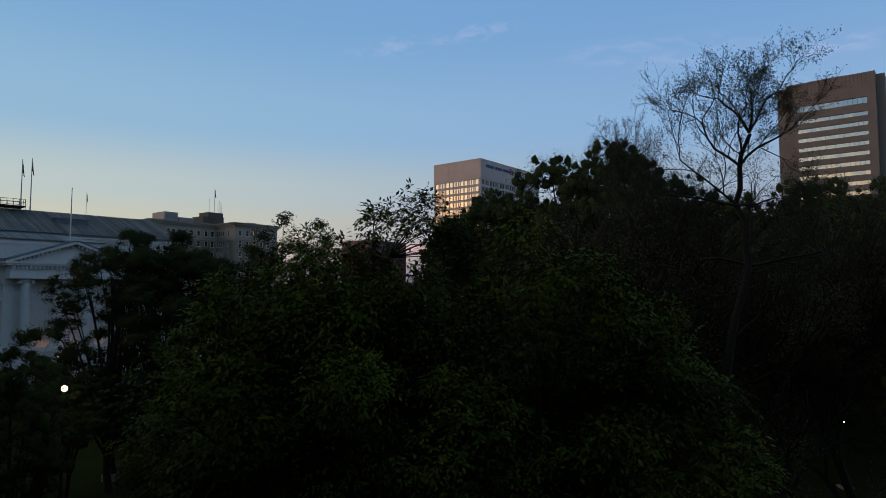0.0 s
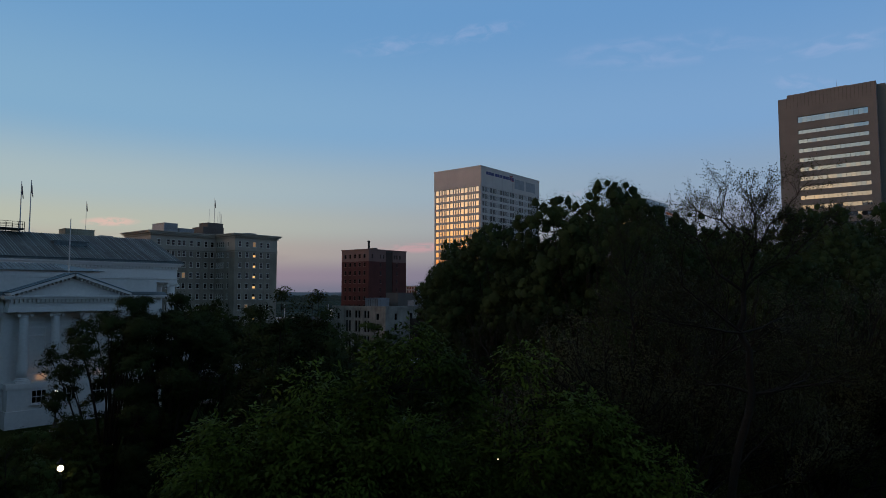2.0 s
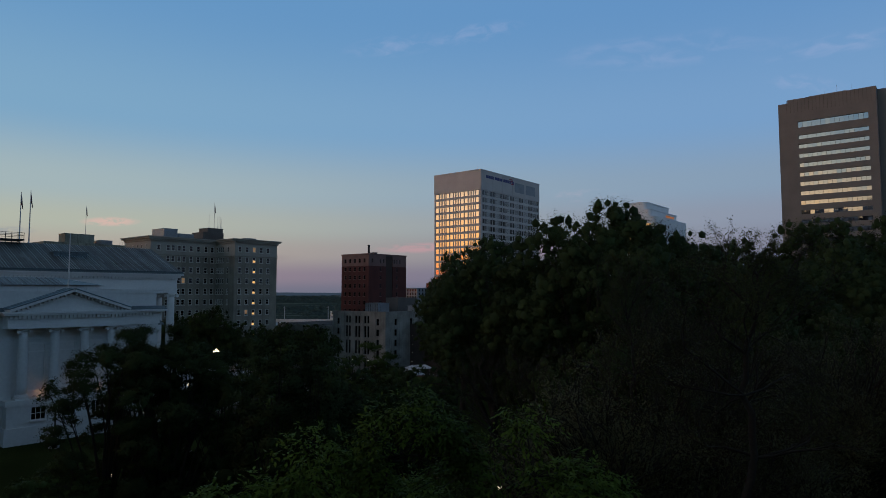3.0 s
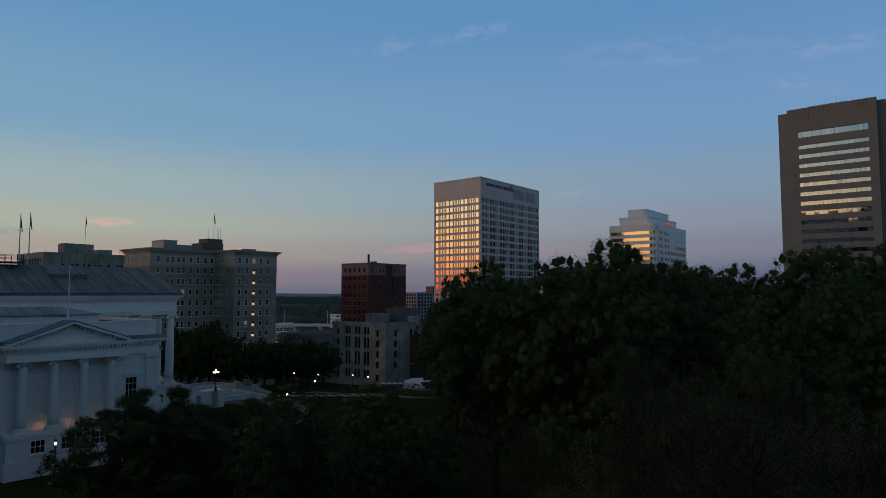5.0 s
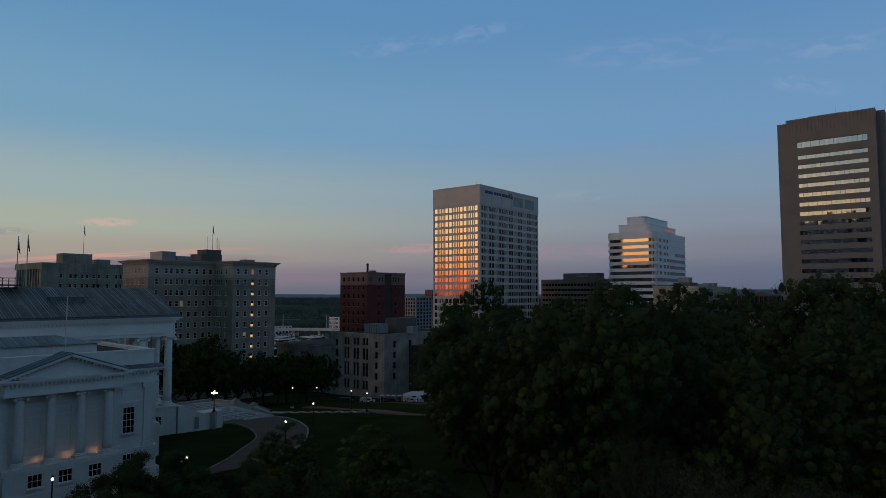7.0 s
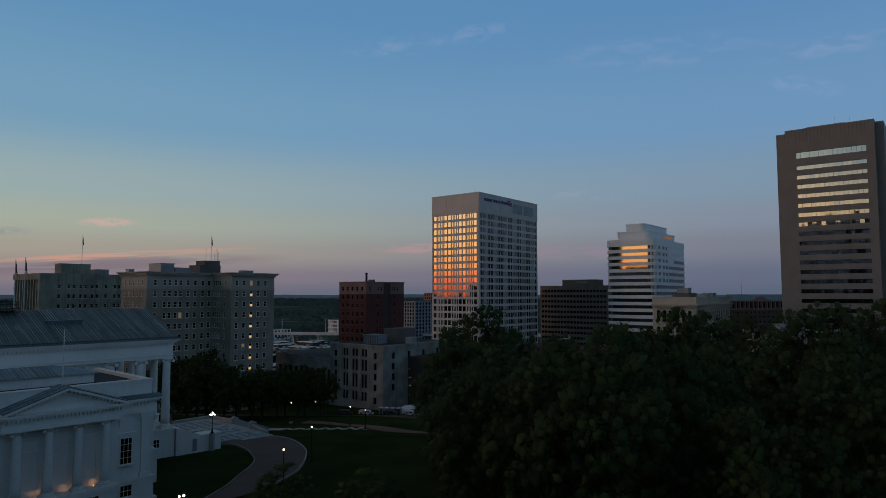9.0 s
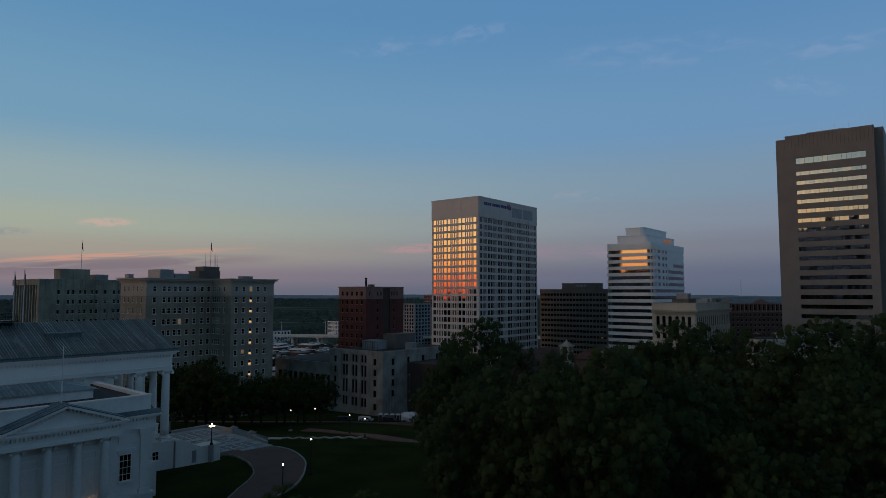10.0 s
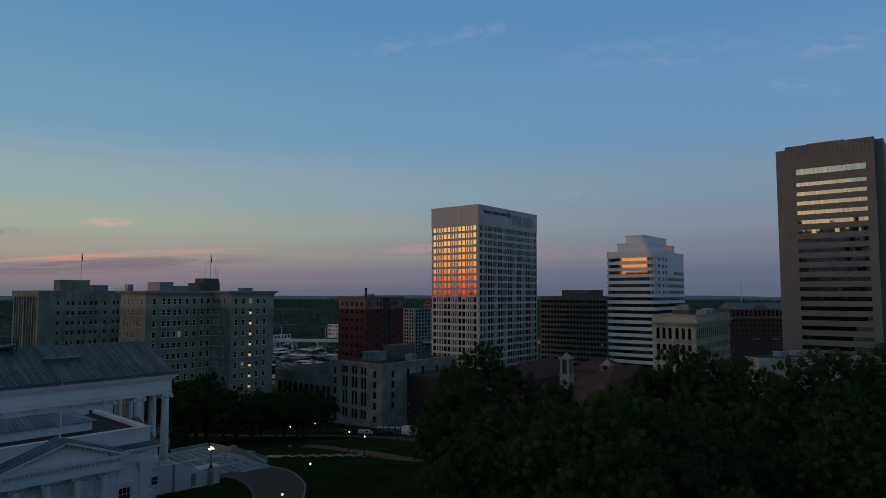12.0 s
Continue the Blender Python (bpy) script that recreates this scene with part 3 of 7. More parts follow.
def white_tower():
    T = thing("office_tower", pose(109.9, 327.0, 0, 0, 0, GRID), "white panelled office tower with rounded corners and dark ribbon windows", "tower")
    W, L, top, base = 27.0, 51.0, 52.0, -24.0
    r = 3.6
    z = top - 3.6
    bm = bmesh.new()
    prism(bm, rounded_plan(0.3, L - 0.3, 0.3, W - 0.3, r - 0.3), base, top - 0.5)
    part("core", bm, GLASS_DARK, T, smooth=False)
    first = True
    hi = top
    while hi > base:
        lo = (z if first else hi - 1.75)
        bm = bmesh.new()
        prism(bm, rounded_plan(0, L, 0, W, r), lo, hi)
        part("band", bm, WHITE_PANEL, T)
        hi = lo - 1.72
        first = False
    for inset, z0, z1 in ((4.5, top + 0.004, top + 4.6), (8.0, top + 4.604, top + 9.0)):
        bm = bmesh.new()
        prism(bm, rounded_plan(inset, L - inset * 0.8, inset, W - inset, r - 1.0), z0, z1 - 0.5)
        prism(bm, rounded_plan(inset - 0.25, L - inset * 0.8 + 0.25, inset - 0.25, W - inset + 0.25, r - 0.8), z1 - 0.49, z1)
        part("upper_tier", bm, WHITE_PANEL, T)
    bm = bmesh.new()
    s = 27.0
    for w in (1.4, 1.8, 1.8, 1.6, 1.6, 1.6, 1.6):
        box(bm, s, s + w * 0.75, 4.1, 4.24, top + 1.9, top + 3.1)
        s += w + 0.3
    part("sign", bm, SIGN_AMBER, T, "glowing amber sign of plain bars")
    # the flank: plain panels with square windows above, dark ribbons lower down
    dark, fill = bmesh.new(), bmesh.new()
    for k in range(20):
        hi = top - 3.6 - 3.47 * k
        lo = hi - 1.7
        if k < 6:
            box(fill, 3.7, L - 3.7, 0.14, 0.29, lo, hi - 0.02)
            for a, w in ((6.0, 3.2), (12.6, 2.8), (17.4, 2.4)):
                box(dark, a, a + w, 0.08, 0.136, lo, hi - 0.02)
        if k > 1:
            box(dark, 3.8 if k >= 6 else (21.4 if k > 2 else 30.0), L - 3.8, 0.08, 0.136, lo, hi - 0.02)
    part("flank_panes", dark, GLASS_DIM_SIDE, T, kind="stuff")
    part("flank_infill", fill, WHITE_PANEL, T, kind="stuff")
    mast(T, 20, 12, top + 9, top + 10.5)


white_tower()


# ---- dark hotel slab ----
def dark_slab():
    T = thing("hotel_slab", pose(95.5, 366.0, 0, 0, 0, GRID), "dark brown slab hotel with faint rows of windows", "building")
    W, L, top, base = 44.0, 14.0, 28.0, -24.0
    rows = [(top - 2.6 - 3.1 * k - 1.4, top - 2.6 - 3.1 * k) for k in range(15)]
    bm = bmesh.new()
    box(bm, 0, L, 0, W, base, top - 0.4)
    part("core", bm, DARK_FRAME, T)
    bm = bmesh.new()
    cols = openings(W, 20, 1.75, 0.6)
    wall_grid(bm, "x", -0.4, W, base, top, rows, cols, 0.4)
    wall_grid(bm, "y", 0, L, base, top, rows, openings(L, 4, 2.1, 0.6), 0.4)
    part("wall", bm, HOTEL_BROWN, T)
    bm = bmesh.new()
    for z0, z1 in rows:
        for s0, s1 in cols:
            wallbox(bm, "x", s0, s1, 0.1, 0.14, z0, z1)
    part("panes", bm, GLASS, T, kind="stuff")
    bm = bmesh.new()
    box(bm, 2, 12, 8, 30, top, top + 3.6)
    part("plant_room", bm, HOTEL_BROWN, T)
    bm = bmesh.new()
    s = 14.0
    for w in (1.6, 2.0, 1.4, 0.6):
        wallbox(bm, "x", s, s + w, -1.99, -1.9, top + 1.3, top + 2.7)
        s += w + 0.4
    part("sign", bm, PLANT_GREY, T, "dim grey sign of plain bars")
    for s, k in ((5, 8), (28, 11), (17, 13)):
        bm = bmesh.new()
        z0, z1 = rows[k]
        wallbox(bm, "x", cols[s * 16 // 44][0] + 0.3, cols[s * 16 // 44][1] - 0.6, 0.145, 0.17, z0 + 0.2, z1 - 0.3)
        part("lit_blind", bm, DIM_LIT, T, "dim warm lit window")


dark_slab()


# ---- buff brick block with a cornice and a projecting wing ----
def buff_block():
    C = Vector((-70.9, 213.6))
    T = thing("office_block", pose(C.x, C.y, 0, 0, 0, GRID), "buff brick office block with heavy cornice, a few windows lit", "building")
    top, base, dep = 30.4, -20.0, 0.35
    fl = 3.59
    rows = [(25.95 - fl * k, 27.85 - fl * k) for k in range(12)]
    # plan: wing from the corner, main body set back 9 m, end face at the far side
    LW, DW, LM, DM = 17.2, 11.4, 23.3, 17.5
    sash_n = sash(1.25, 1.9, WIN_FRAME, GLASS, 0.14)
    sash_s = sash(0.85, 1.9, WIN_FRAME, GLASS, 0.12)
    bm = bmesh.new()
    box(bm, dep, LW, dep, DW + DM, base, top - 1.4)
    box(bm, -LM + dep, dep - 0.004, DW + dep, DW + DM, base, top - 1.4)
    part("core", bm, DARK_FRAME, T)
    cols_w = [(1.33 + 2.85 * k, 2.58 + 2.85 * k) for k in range(5)]
    cols_s = [(c - 0.42, c + 0.43) for c in (4.0, 6.9, 8.1, 9.4, 10.6)]
    cols_m = [(c - 0.62, c + 0.63) for c in (-20.6, -17.4, -15.7, -13.6, -11.9, -9.3, -6.7, -3.9, -1.5)]
    cols_e = [(DW + 2.5 + 2.95 * k, DW + 3.35 + 2.95 * k) for k in range(5)]

    def face_y(off, x0, x1, cols):
        bm = bmesh.new()
        wall_grid(bm, "y", x0, x1, base, top - 5.8, rows[1:], cols, dep)
        crown = bmesh.new()
        wall_grid(crown, "y", x0, x1, top - 5.796, top - 1.4, rows[:1], cols, dep)
        for b, name, mat in ((bm, "wall", BEIGE), (crown, "top_storey", BEIGE_TRIM)):
            for vtx in b.verts:
                vtx.co.y += off + dep
            part(name, b, mat, T)

    def face_x(off, y0, y1, cols):
        bm = bmesh.new()
        wall_grid(bm, "x", y0, y1, base, top - 5.8, rows[1:], cols, dep)
        crown = bmesh.new()
        wall_grid(crown, "x", y0, y1, top - 5.796, top - 1.4, rows[:1], cols, dep)
        for b, name, mat in ((bm, "wall", BEIGE), (crown, "top_storey", BEIGE_TRIM)):
            for vtx in b.verts:
                vtx.co.x += off + dep
            part(name, b, mat, T)
    face_y(0, dep, LW, cols_w)
    face_x(0, 0, DW, cols_s)
    face_y(DW, -LM + dep, 0.0, cols_m)
    face_x(-LM, DW, DW + DM, cols_e)
    lit = {(i, 2): (0.1, 0.45) for i in range(12)}
    lit[(0, 2)] = (0.1, 0.95)
    lit[(6, 1)] = (0.3, 0.92)

    def windows(face, off, cols, meshes, lit=None):
        holder = T
        for i, (z0, z1) in enumerate(rows):
            for k, (s0, s1) in enumerate(cols):
                m = pose((s0 + s1) / 2, off + 0.12, z0) if face == "y" else pose(off + 0.12, (s0 + s1) / 2, z0, 0, 0, -90)
                w = shared("window", meshes[0], holder, m)
                shared("pane", meshes[1], w, Matrix())
                if lit and (i, k) in lit:
                    lo, hi = lit[(i, k)]
                    h = z1 - z0
                    bm = bmesh.new()
                    box(bm, -0.5, 0.5, -0.11, -0.08, h * lo, h * hi)
                    part("lit_blind", bm, WARM_LIT if hi - lo < 0.5 else DIM_LIT, w, "glowing warm room light")
    windows("y", 0, cols_w, sash_n, lit)
    windows("x", 0, cols_s, sash_s)
    windows("y", DW, cols_m, sash_n, {(3, 4): (0.05, 0.95)})
    windows("x", -LM, cols_e, sash_s)
    # cornice, belt courses and parapet
    for z0, z1, out in ((top - 1.4, top - 0.75, 0.35), (top - 0.746, top - 0.3, 0.9), (top - 0.296, top, 1.25), (top - 5.75, top - 5.45, 0.22), (top - 6.3, top - 6.15, 0.15)):
        for x0, x1, y0, y1 in ((0, LW, 0, DW + DM), (-LM, -0.004, DW, DW + DM)):
            bm = bmesh.new()
            if x0 == 0:
                box(bm, x0 - out, x1 + out, y0 - out, y1 + out, z0, z1)
            else:
                box(bm, x0 - out, -out - 0.004, y0 - out, y1 + out, z0, z1)
            part("cornice", bm, BEIGE_TRIM, T)
    bm = bmesh.new()
    for k in range(23):
        wallbox(bm, "y", 0.2 + k * 0.74, 0.5 + k * 0.74, 0.354, 0.8, top - 1.2, top - 0.75)
    for k in range(30):
        wallbox(bm, "y", -LM + 0.1 + k * 0.78, -LM + 0.4 + k * 0.78, 0.354 - DW, 0.8 - DW, top - 1.2, top - 0.75)
    part("bracket_course", bm, BEIGE_TRIM, T, kind="stuff")
    plant_box(T, -18.6, -14.0, 12, 20, top + 0.004, top + 2.7, PLANT_GREY)
    plant_box(T, -12.5, -7.0, 14, 20, top + 0.004, top + 1.5, PLANT_GREY)
    plant_box(T, -4.2, 3.8, 13, 20, top + 0.004, top + 2.6, PENTHOUSE)
    plant_box(T, -2.2, 3.6, 13.2, 19, top + 2.79, top + 4.2, PENTHOUSE, slats=0)
    plant_box(T, 8.5, 12.5, 6, 9, top + 0.004, top + 0.9, PLANT_GREY)
    for x, h in ((-1.4, 5.0), (2.0, 4.2), (2.5, 4.8), (3.1, 4.4), (3.4, 3.6)):
        mast(T, x, 14.0, top + 4.2, top + 4.2 + h, 0.06)
    mast(T, 0.9, 14.5, top + 4.2, top + 13.6, 0.08, "flagpole")
    flag_on(T, 0.9, 14.5, top + 13.2, 2.6, 0.55)


buff_block()


# ---- limestone block with a fluted end ----
def fluted_block():
    T = thing("office_block", pose(-143.0, 226.5, 0, 0, 0, GRID), "weathered limestone office block with a ribbed end wall", "building")
    W, L, top, base, dep = 26.0, 46.0, 30.6, -14.0, 0.4
    rows = [(top - 4.6 - 3.6 * k - 0.9, top - 4.6 - 3.6 * k + 0.7) for k in range(10)]
    cols = []
    s = 4.2
    for k in range(11):
        cols += [(s, s + 1.1), (s + 1.7, s + 2.8)] if k % 4 else [(s + 0.8, s + 1.9)]
        s += 4.1
    cols = [c for c in cols if c[1] < L - 1]
    bm = bmesh.new()
    box(bm, 0, L, 0, W, base, top - 0.5)
    part("core", bm, DARK_FRAME, T)
    bm = bmesh.new()
    wall_grid(bm, "y", 0, L, base, top, rows, cols, dep)
    part("wall", bm, OLIVE_STONE, T)
    me = sash(1.1, 1.6, WIN_FRAME, GLASS, 0.13)
    set_windows(T, "y", rows, cols, me, 0.02)
    bm = bmesh.new()
    wallbox(bm, "x", -dep, W, 0, 0.9, top - 2.2, top)
    wallbox(bm, "x", -dep, 1.6, 0, 0.9, base, top - 2.204)
    for k in range(9):
        c = 2.6 + k * 2.62
        wallbox(bm, "x", c, c + 0.75, 0, 0.9, base, top - 2.204)
    part("rib", bm, OLIVE_STONE, T)
    bm = bmesh.new()
    for k in range(10):
        for r in range(10):
            c = 1.7 + k * 2.62
            wallbox(bm, "x", c, c + 1.7, 0.02, 0.3, top - 4.8 - 3.6 * r - 0.9, top - 4.8 - 3.6 * r)
    part("spandrels", bm, DARK_FACADE, T, kind="stuff")
    plant_box(T, 9, 19.5, 8, 14, top + 0.004, top + 3.9, OLIVE_STONE, slats=0)
    plant_box(T, 21.5, 26, 7, 14, top + 0.004, top + 2.0)
    plant_box(T, 33, 35, 5, 8, top + 0.004, top + 2.4)
    mast(T, 17, 10, top + 3.9, top + 15.5, 0.1, "flagpole")
    flag_on(T, 17, 10, top + 15.0, 2.8, 0.5)
    bm = bmesh.new()
    for k in range(9):
        box(bm, 26.6 + k * 0.9, 26.66 + k * 0.9, 2.0, 2.06, top, top + 1.1)
    box(bm, 26.6, 34.0, 2.0, 2.06, top + 1.1, top + 1.16)
    part("roof_rail", bm, IRON, T)


fluted_block()


# ---- dark red brick block ----
def red_block():
    T = thing("brick_block", pose(-30.9, 258.0, 0, 0, 0, GRID), "dark red brick block with a paler top storey and rooftop flue", "building")
    W, L, top, base, dep = 15.8, 22.5, 27.8, -22.0, 0.3
    rows = [(top - 3.4 - 3.45 * k, top - 1.6 - 3.45 * k) for k in range(14)]
    colv = openings(W, 5, 1.3, 0.8)
    colu = [(6.2, 7.1), (1.4, 2.3), (8.1, 9.0), (16.2, 17.1), (14.7, 15.6), (18.0, 18.9)]
    bm = bmesh.new()
    box(bm, 0, L, 0, W, base, top - 0.004)
    part("core", bm, DARK_FRAME, T)
    bm = bmesh.new()
    wall_grid(bm, "x", -dep, W, base, top - 4.7, rows[1:], colv, dep)
    wall_grid(bm, "y", 0, 9.8, base, top - 4.7, rows[1:], colu[:1], dep)
    wall_grid(bm, "y", 14.0, L, base, top - 4.7, rows[1:], colu[3:4], dep)
    part("wall", bm, RED_BRICK, T)
    # dark brick backing stands for the shade inside the slot
    bm = bmesh.new()
    wallbox(bm, "y", 9.8, 14.0, 0.0, 0.04, base, top - 0.6)
    part("recess", bm, BRICK_DARK, T)
    bm = bmesh.new()
    wall_grid(bm, "x", -dep, W, top - 4.696, top, rows[:1], colv, dep)
    wall_grid(bm, "y", 0, 9.8, top - 4.696, top, rows[:1], colu[:3], dep)
    wall_grid(bm, "y", 14.0, L, top - 4.696, top, rows[:1], colu[3:], dep)
    part("top_storey", bm, RED_TRIM, T, "faded rose stone top storey")
    me = sash(1.3, 1.8, RED_TRIM, GLASS, 0.13)
    set_windows(T, "x", rows, colv, me, 0.02)
    me = sash(0.9, 1.8, RED_TRIM, GLASS, 0.11)
    set_windows(T, "y", rows[:1], colu, me, 0.02)
    set_windows(T, "y", rows[1:], colu[:1] + colu[3:4], me, 0.02)
    bm = bmesh.new()
    wallbox(bm, "x", -dep - 0.2, W + 0.2, -0.3, dep + 0.2, top + 0.004, top + 0.4)
    wallbox(bm, "y", 0.0, L + 0.2, -0.3, dep + 0.2, top + 0.004, top + 0.4)
    part("coping", bm, RED_TRIM, T)
    plant_box(T, 8, 10, 5, 7, top + 0.004, top + 1.2, PENTHOUSE, slats=0)
    bm = bmesh.new()
    lathe(bm, [(0.45, top), (0.45, top + 3.6), (0.6, top + 3.65), (0.6, top + 3.9), (0.2, top + 4.1)], 10, 3.0, 3.0)
    part("flue", bm, IRON, T)
    bm = bmesh.new()
    for z in (top - 5, top - 8.4, top - 11.8, top - 15.2):
        box(bm, L + 0.01, L + 1.4, 1.0, 5.0, z, z + 0.12)
        box(bm, L + 1.34, L + 1.4, 1.0, 5.0, z + 0.9, z + 1.0)
    for y in (1.0, 4.94):
        box(bm, L + 1.3, L + 1.36, y, y + 0.06, top - 15.2, top - 3.9)
    part("fire_escape", bm, IRON, T)


red_block()


# ---- grey limestone courthouse-like block with a low wing ----
def stone_block():
    T = thing("stone_building", pose(-20.0, 216.0, 0, 0, 0, GRID), "grey limestone building with tall recessed window bays", "building")
    W, L, top, base, dep = 26.0, 40.0, 5.6, -17.5, 0.5
    bm = bmesh.new()
    box(bm, 0, L, 0, W, base, top - 0.7)
    part("core", bm, GREYSTONE, T)
    small = [(2.6, 4.0), (22.4, 23.8)]
    tall = [(c - 0.55, c + 0.55) for c in (7.8, 9.3, 12.3, 13.9, 17.1, 18.6)]
    rows_small = [(-0.3, 2.0), (-5.0, -2.3), (-9.0, -7.0), (-12.7, -10.4)]
    bm = bmesh.new()
    wall_grid(bm, "x", -dep, 5.6, base + 3, top - 1.2, [(0.9, 3.1), (-2.7, -0.5), (-6.2, -4.0), (-9.8, -7.6), (-14.2, -12.0)], small[:1], dep)
    wall_grid(bm, "x", 5.6, 20.6, base + 3, top - 1.2, [(1.5, 4.0), (-9.2, 0.5), (-13.6, -10.6)], tall, dep)
    wall_grid(bm, "x", 20.6, W, base + 3, top - 1.2, [(0.9, 3.1), (-2.7, -0.5), (-6.2, -4.0), (-9.8, -7.6), (-14.2, -12.0)], small[1:], dep)
    ucols = [(4.0, 5.4), (12, 13.4), (20, 21.4), (28, 29.4)]
    wall_grid(bm, "y", 0, L, base + 3, top - 1.2, [(0.9, 3.1), (-2.7, -0.5), (-6.2, -4.0), (-9.8, -7.6)], ucols, dep)
    part("wall", bm, GREYSTONE, T)
    bm = bmesh.new()
    wallbox(bm, "x", -dep - 0.25, W, 0, dep + 0.25, base, base + 2.996)
    wallbox(bm, "y", 0.0, L, 0, dep + 0.25, base, base + 2.996)
    part("plinth", bm, GREYSTONE, T)
    bm = bmesh.new()
    wallbox(bm, "x", -dep - 0.2, W + 0.2, -1.0, dep + 0.2, top - 1.196, top)
    wallbox(bm, "y", 1.0, L + 0.2, -1.0, dep + 0.2, top - 1.196, top)
    wallbox(bm, "x", -dep - 0.1, W, 0.0, dep + 0.1, 4.15, 4.35)
    part("cornice", bm, GREYSTONE, T)
    m_s = sash(1.4, 2.2, DARK_FRAME, GLASS, 0.08)
    set_windows(T, "x", [(0.9, 3.1), (-2.7, -0.5), (-6.2, -4.0), (-9.8, -7.6), (-14.2, -12.0)], small, m_s, 0.03)
    set_windows(T, "y", [(0.9, 3.1), (-2.7, -0.5), (-6.2, -4.0), (-9.8, -7.6)], ucols, m_s, 0.03)
    m_t = sash(1.1, 9.7, DARK_FRAME, GLASS, 0.07, 4, 0, False)
    set_windows(T, "x", [(-9.2, 0.5)], tall, m_t, 0.03)
    for s0, s1 in tall:
        bm = bmesh.new()
        wallbox(bm, "x", s0, s1, 0.2, 0.32, -4.6, -3.4)
        part("spandrel", bm, GREYSTONE, T)
    m_t = sash(1.1, 2.5, DARK_FRAME, GLASS, 0.07, 1, 0, True)
    set_windows(T, "x", [(1.5, 4.0)], tall, m_t, 0.03)
    m_t = sash(1.1, 3.0, DARK_FRAME, GLASS, 0.07, 2, 0, True)
    set_windows(T, "x", [(-13.6, -10.6)], tall, m_t, 0.03)
    bm = bmesh.new()
    box(bm, 0.6, L - 0.4, 0.6, W - 0.4, top - 0.69, top - 0.5)
    part("roof_deck", bm, ROOF_BLACK, T)
    plant_box(T, 8, 14, 11.5, 18, top - 0.49, top + 2.6, PLANT_GREY)
    plant_box(T, 18, 21, 3, 6, top - 0.49, top + 1.6, PLANT_GREY)
    plant_box(T, 17, 28, 10, 16, top - 0.49, top + 4.5, PENTHOUSE, "penthouse", 0)
    bm = bmesh.new()
    for k in range(7):
        box(bm, 7.6, 7.68, 10 + k * 1.2, 10.08 + k * 1.2, top - 0.49, top + 2.4)
    box(bm, 7.6, 7.68, 10, 17.3, top + 2.4, top + 2.48)
    part("roof_rail", bm, IRON, T)
    # low wing
    bm = bmesh.new()
    box(bm, 1.2, L - 6, W + 0.01, W + 34, base, -0.6)
    part("wing", bm, GREYSTONE, T)
    bm = bmesh.new()
    box(bm, -0.8, 0.8, -0.17, 0.0, 0, 7.0)
    ww = mesh_of(bm, "wing_window", GLASS)
    for k in range(10):
        shared("wing_window", ww, T, on_face("x", W + 2.0 + k * 3.2, -11.5, -1.195))
    bm = bmesh.new()
    box(bm, 0.9, L - 5.8, W + 0.02, W + 34.3, -0.596, 0.0)
    part("wing_coping", bm, GREYSTONE, T)
    bm = bmesh.new()
    box(bm, 1.8, L - 6.5, W + 0.6, W + 33.4, 0.004, 0.14)
    part("wing_roof", bm, ROOF_BLACK, T)
    # dark brick annexe beside it, small fire-stair lights
    bm = bmesh.new()
    box(bm, 12.0, L, -14, -0.51, base, 1.2)
    part("annexe", bm, BRICK_DARK, T)
    for z in (-3.0, -6.0, -9.0, -12.0):
        bm = bmesh.new()
        box(bm, 11.9, 11.98, -1.6, -1.5, z, z + 0.12)
        part("stair_light", bm, STAIR_LIGHT, T)


stone_block()


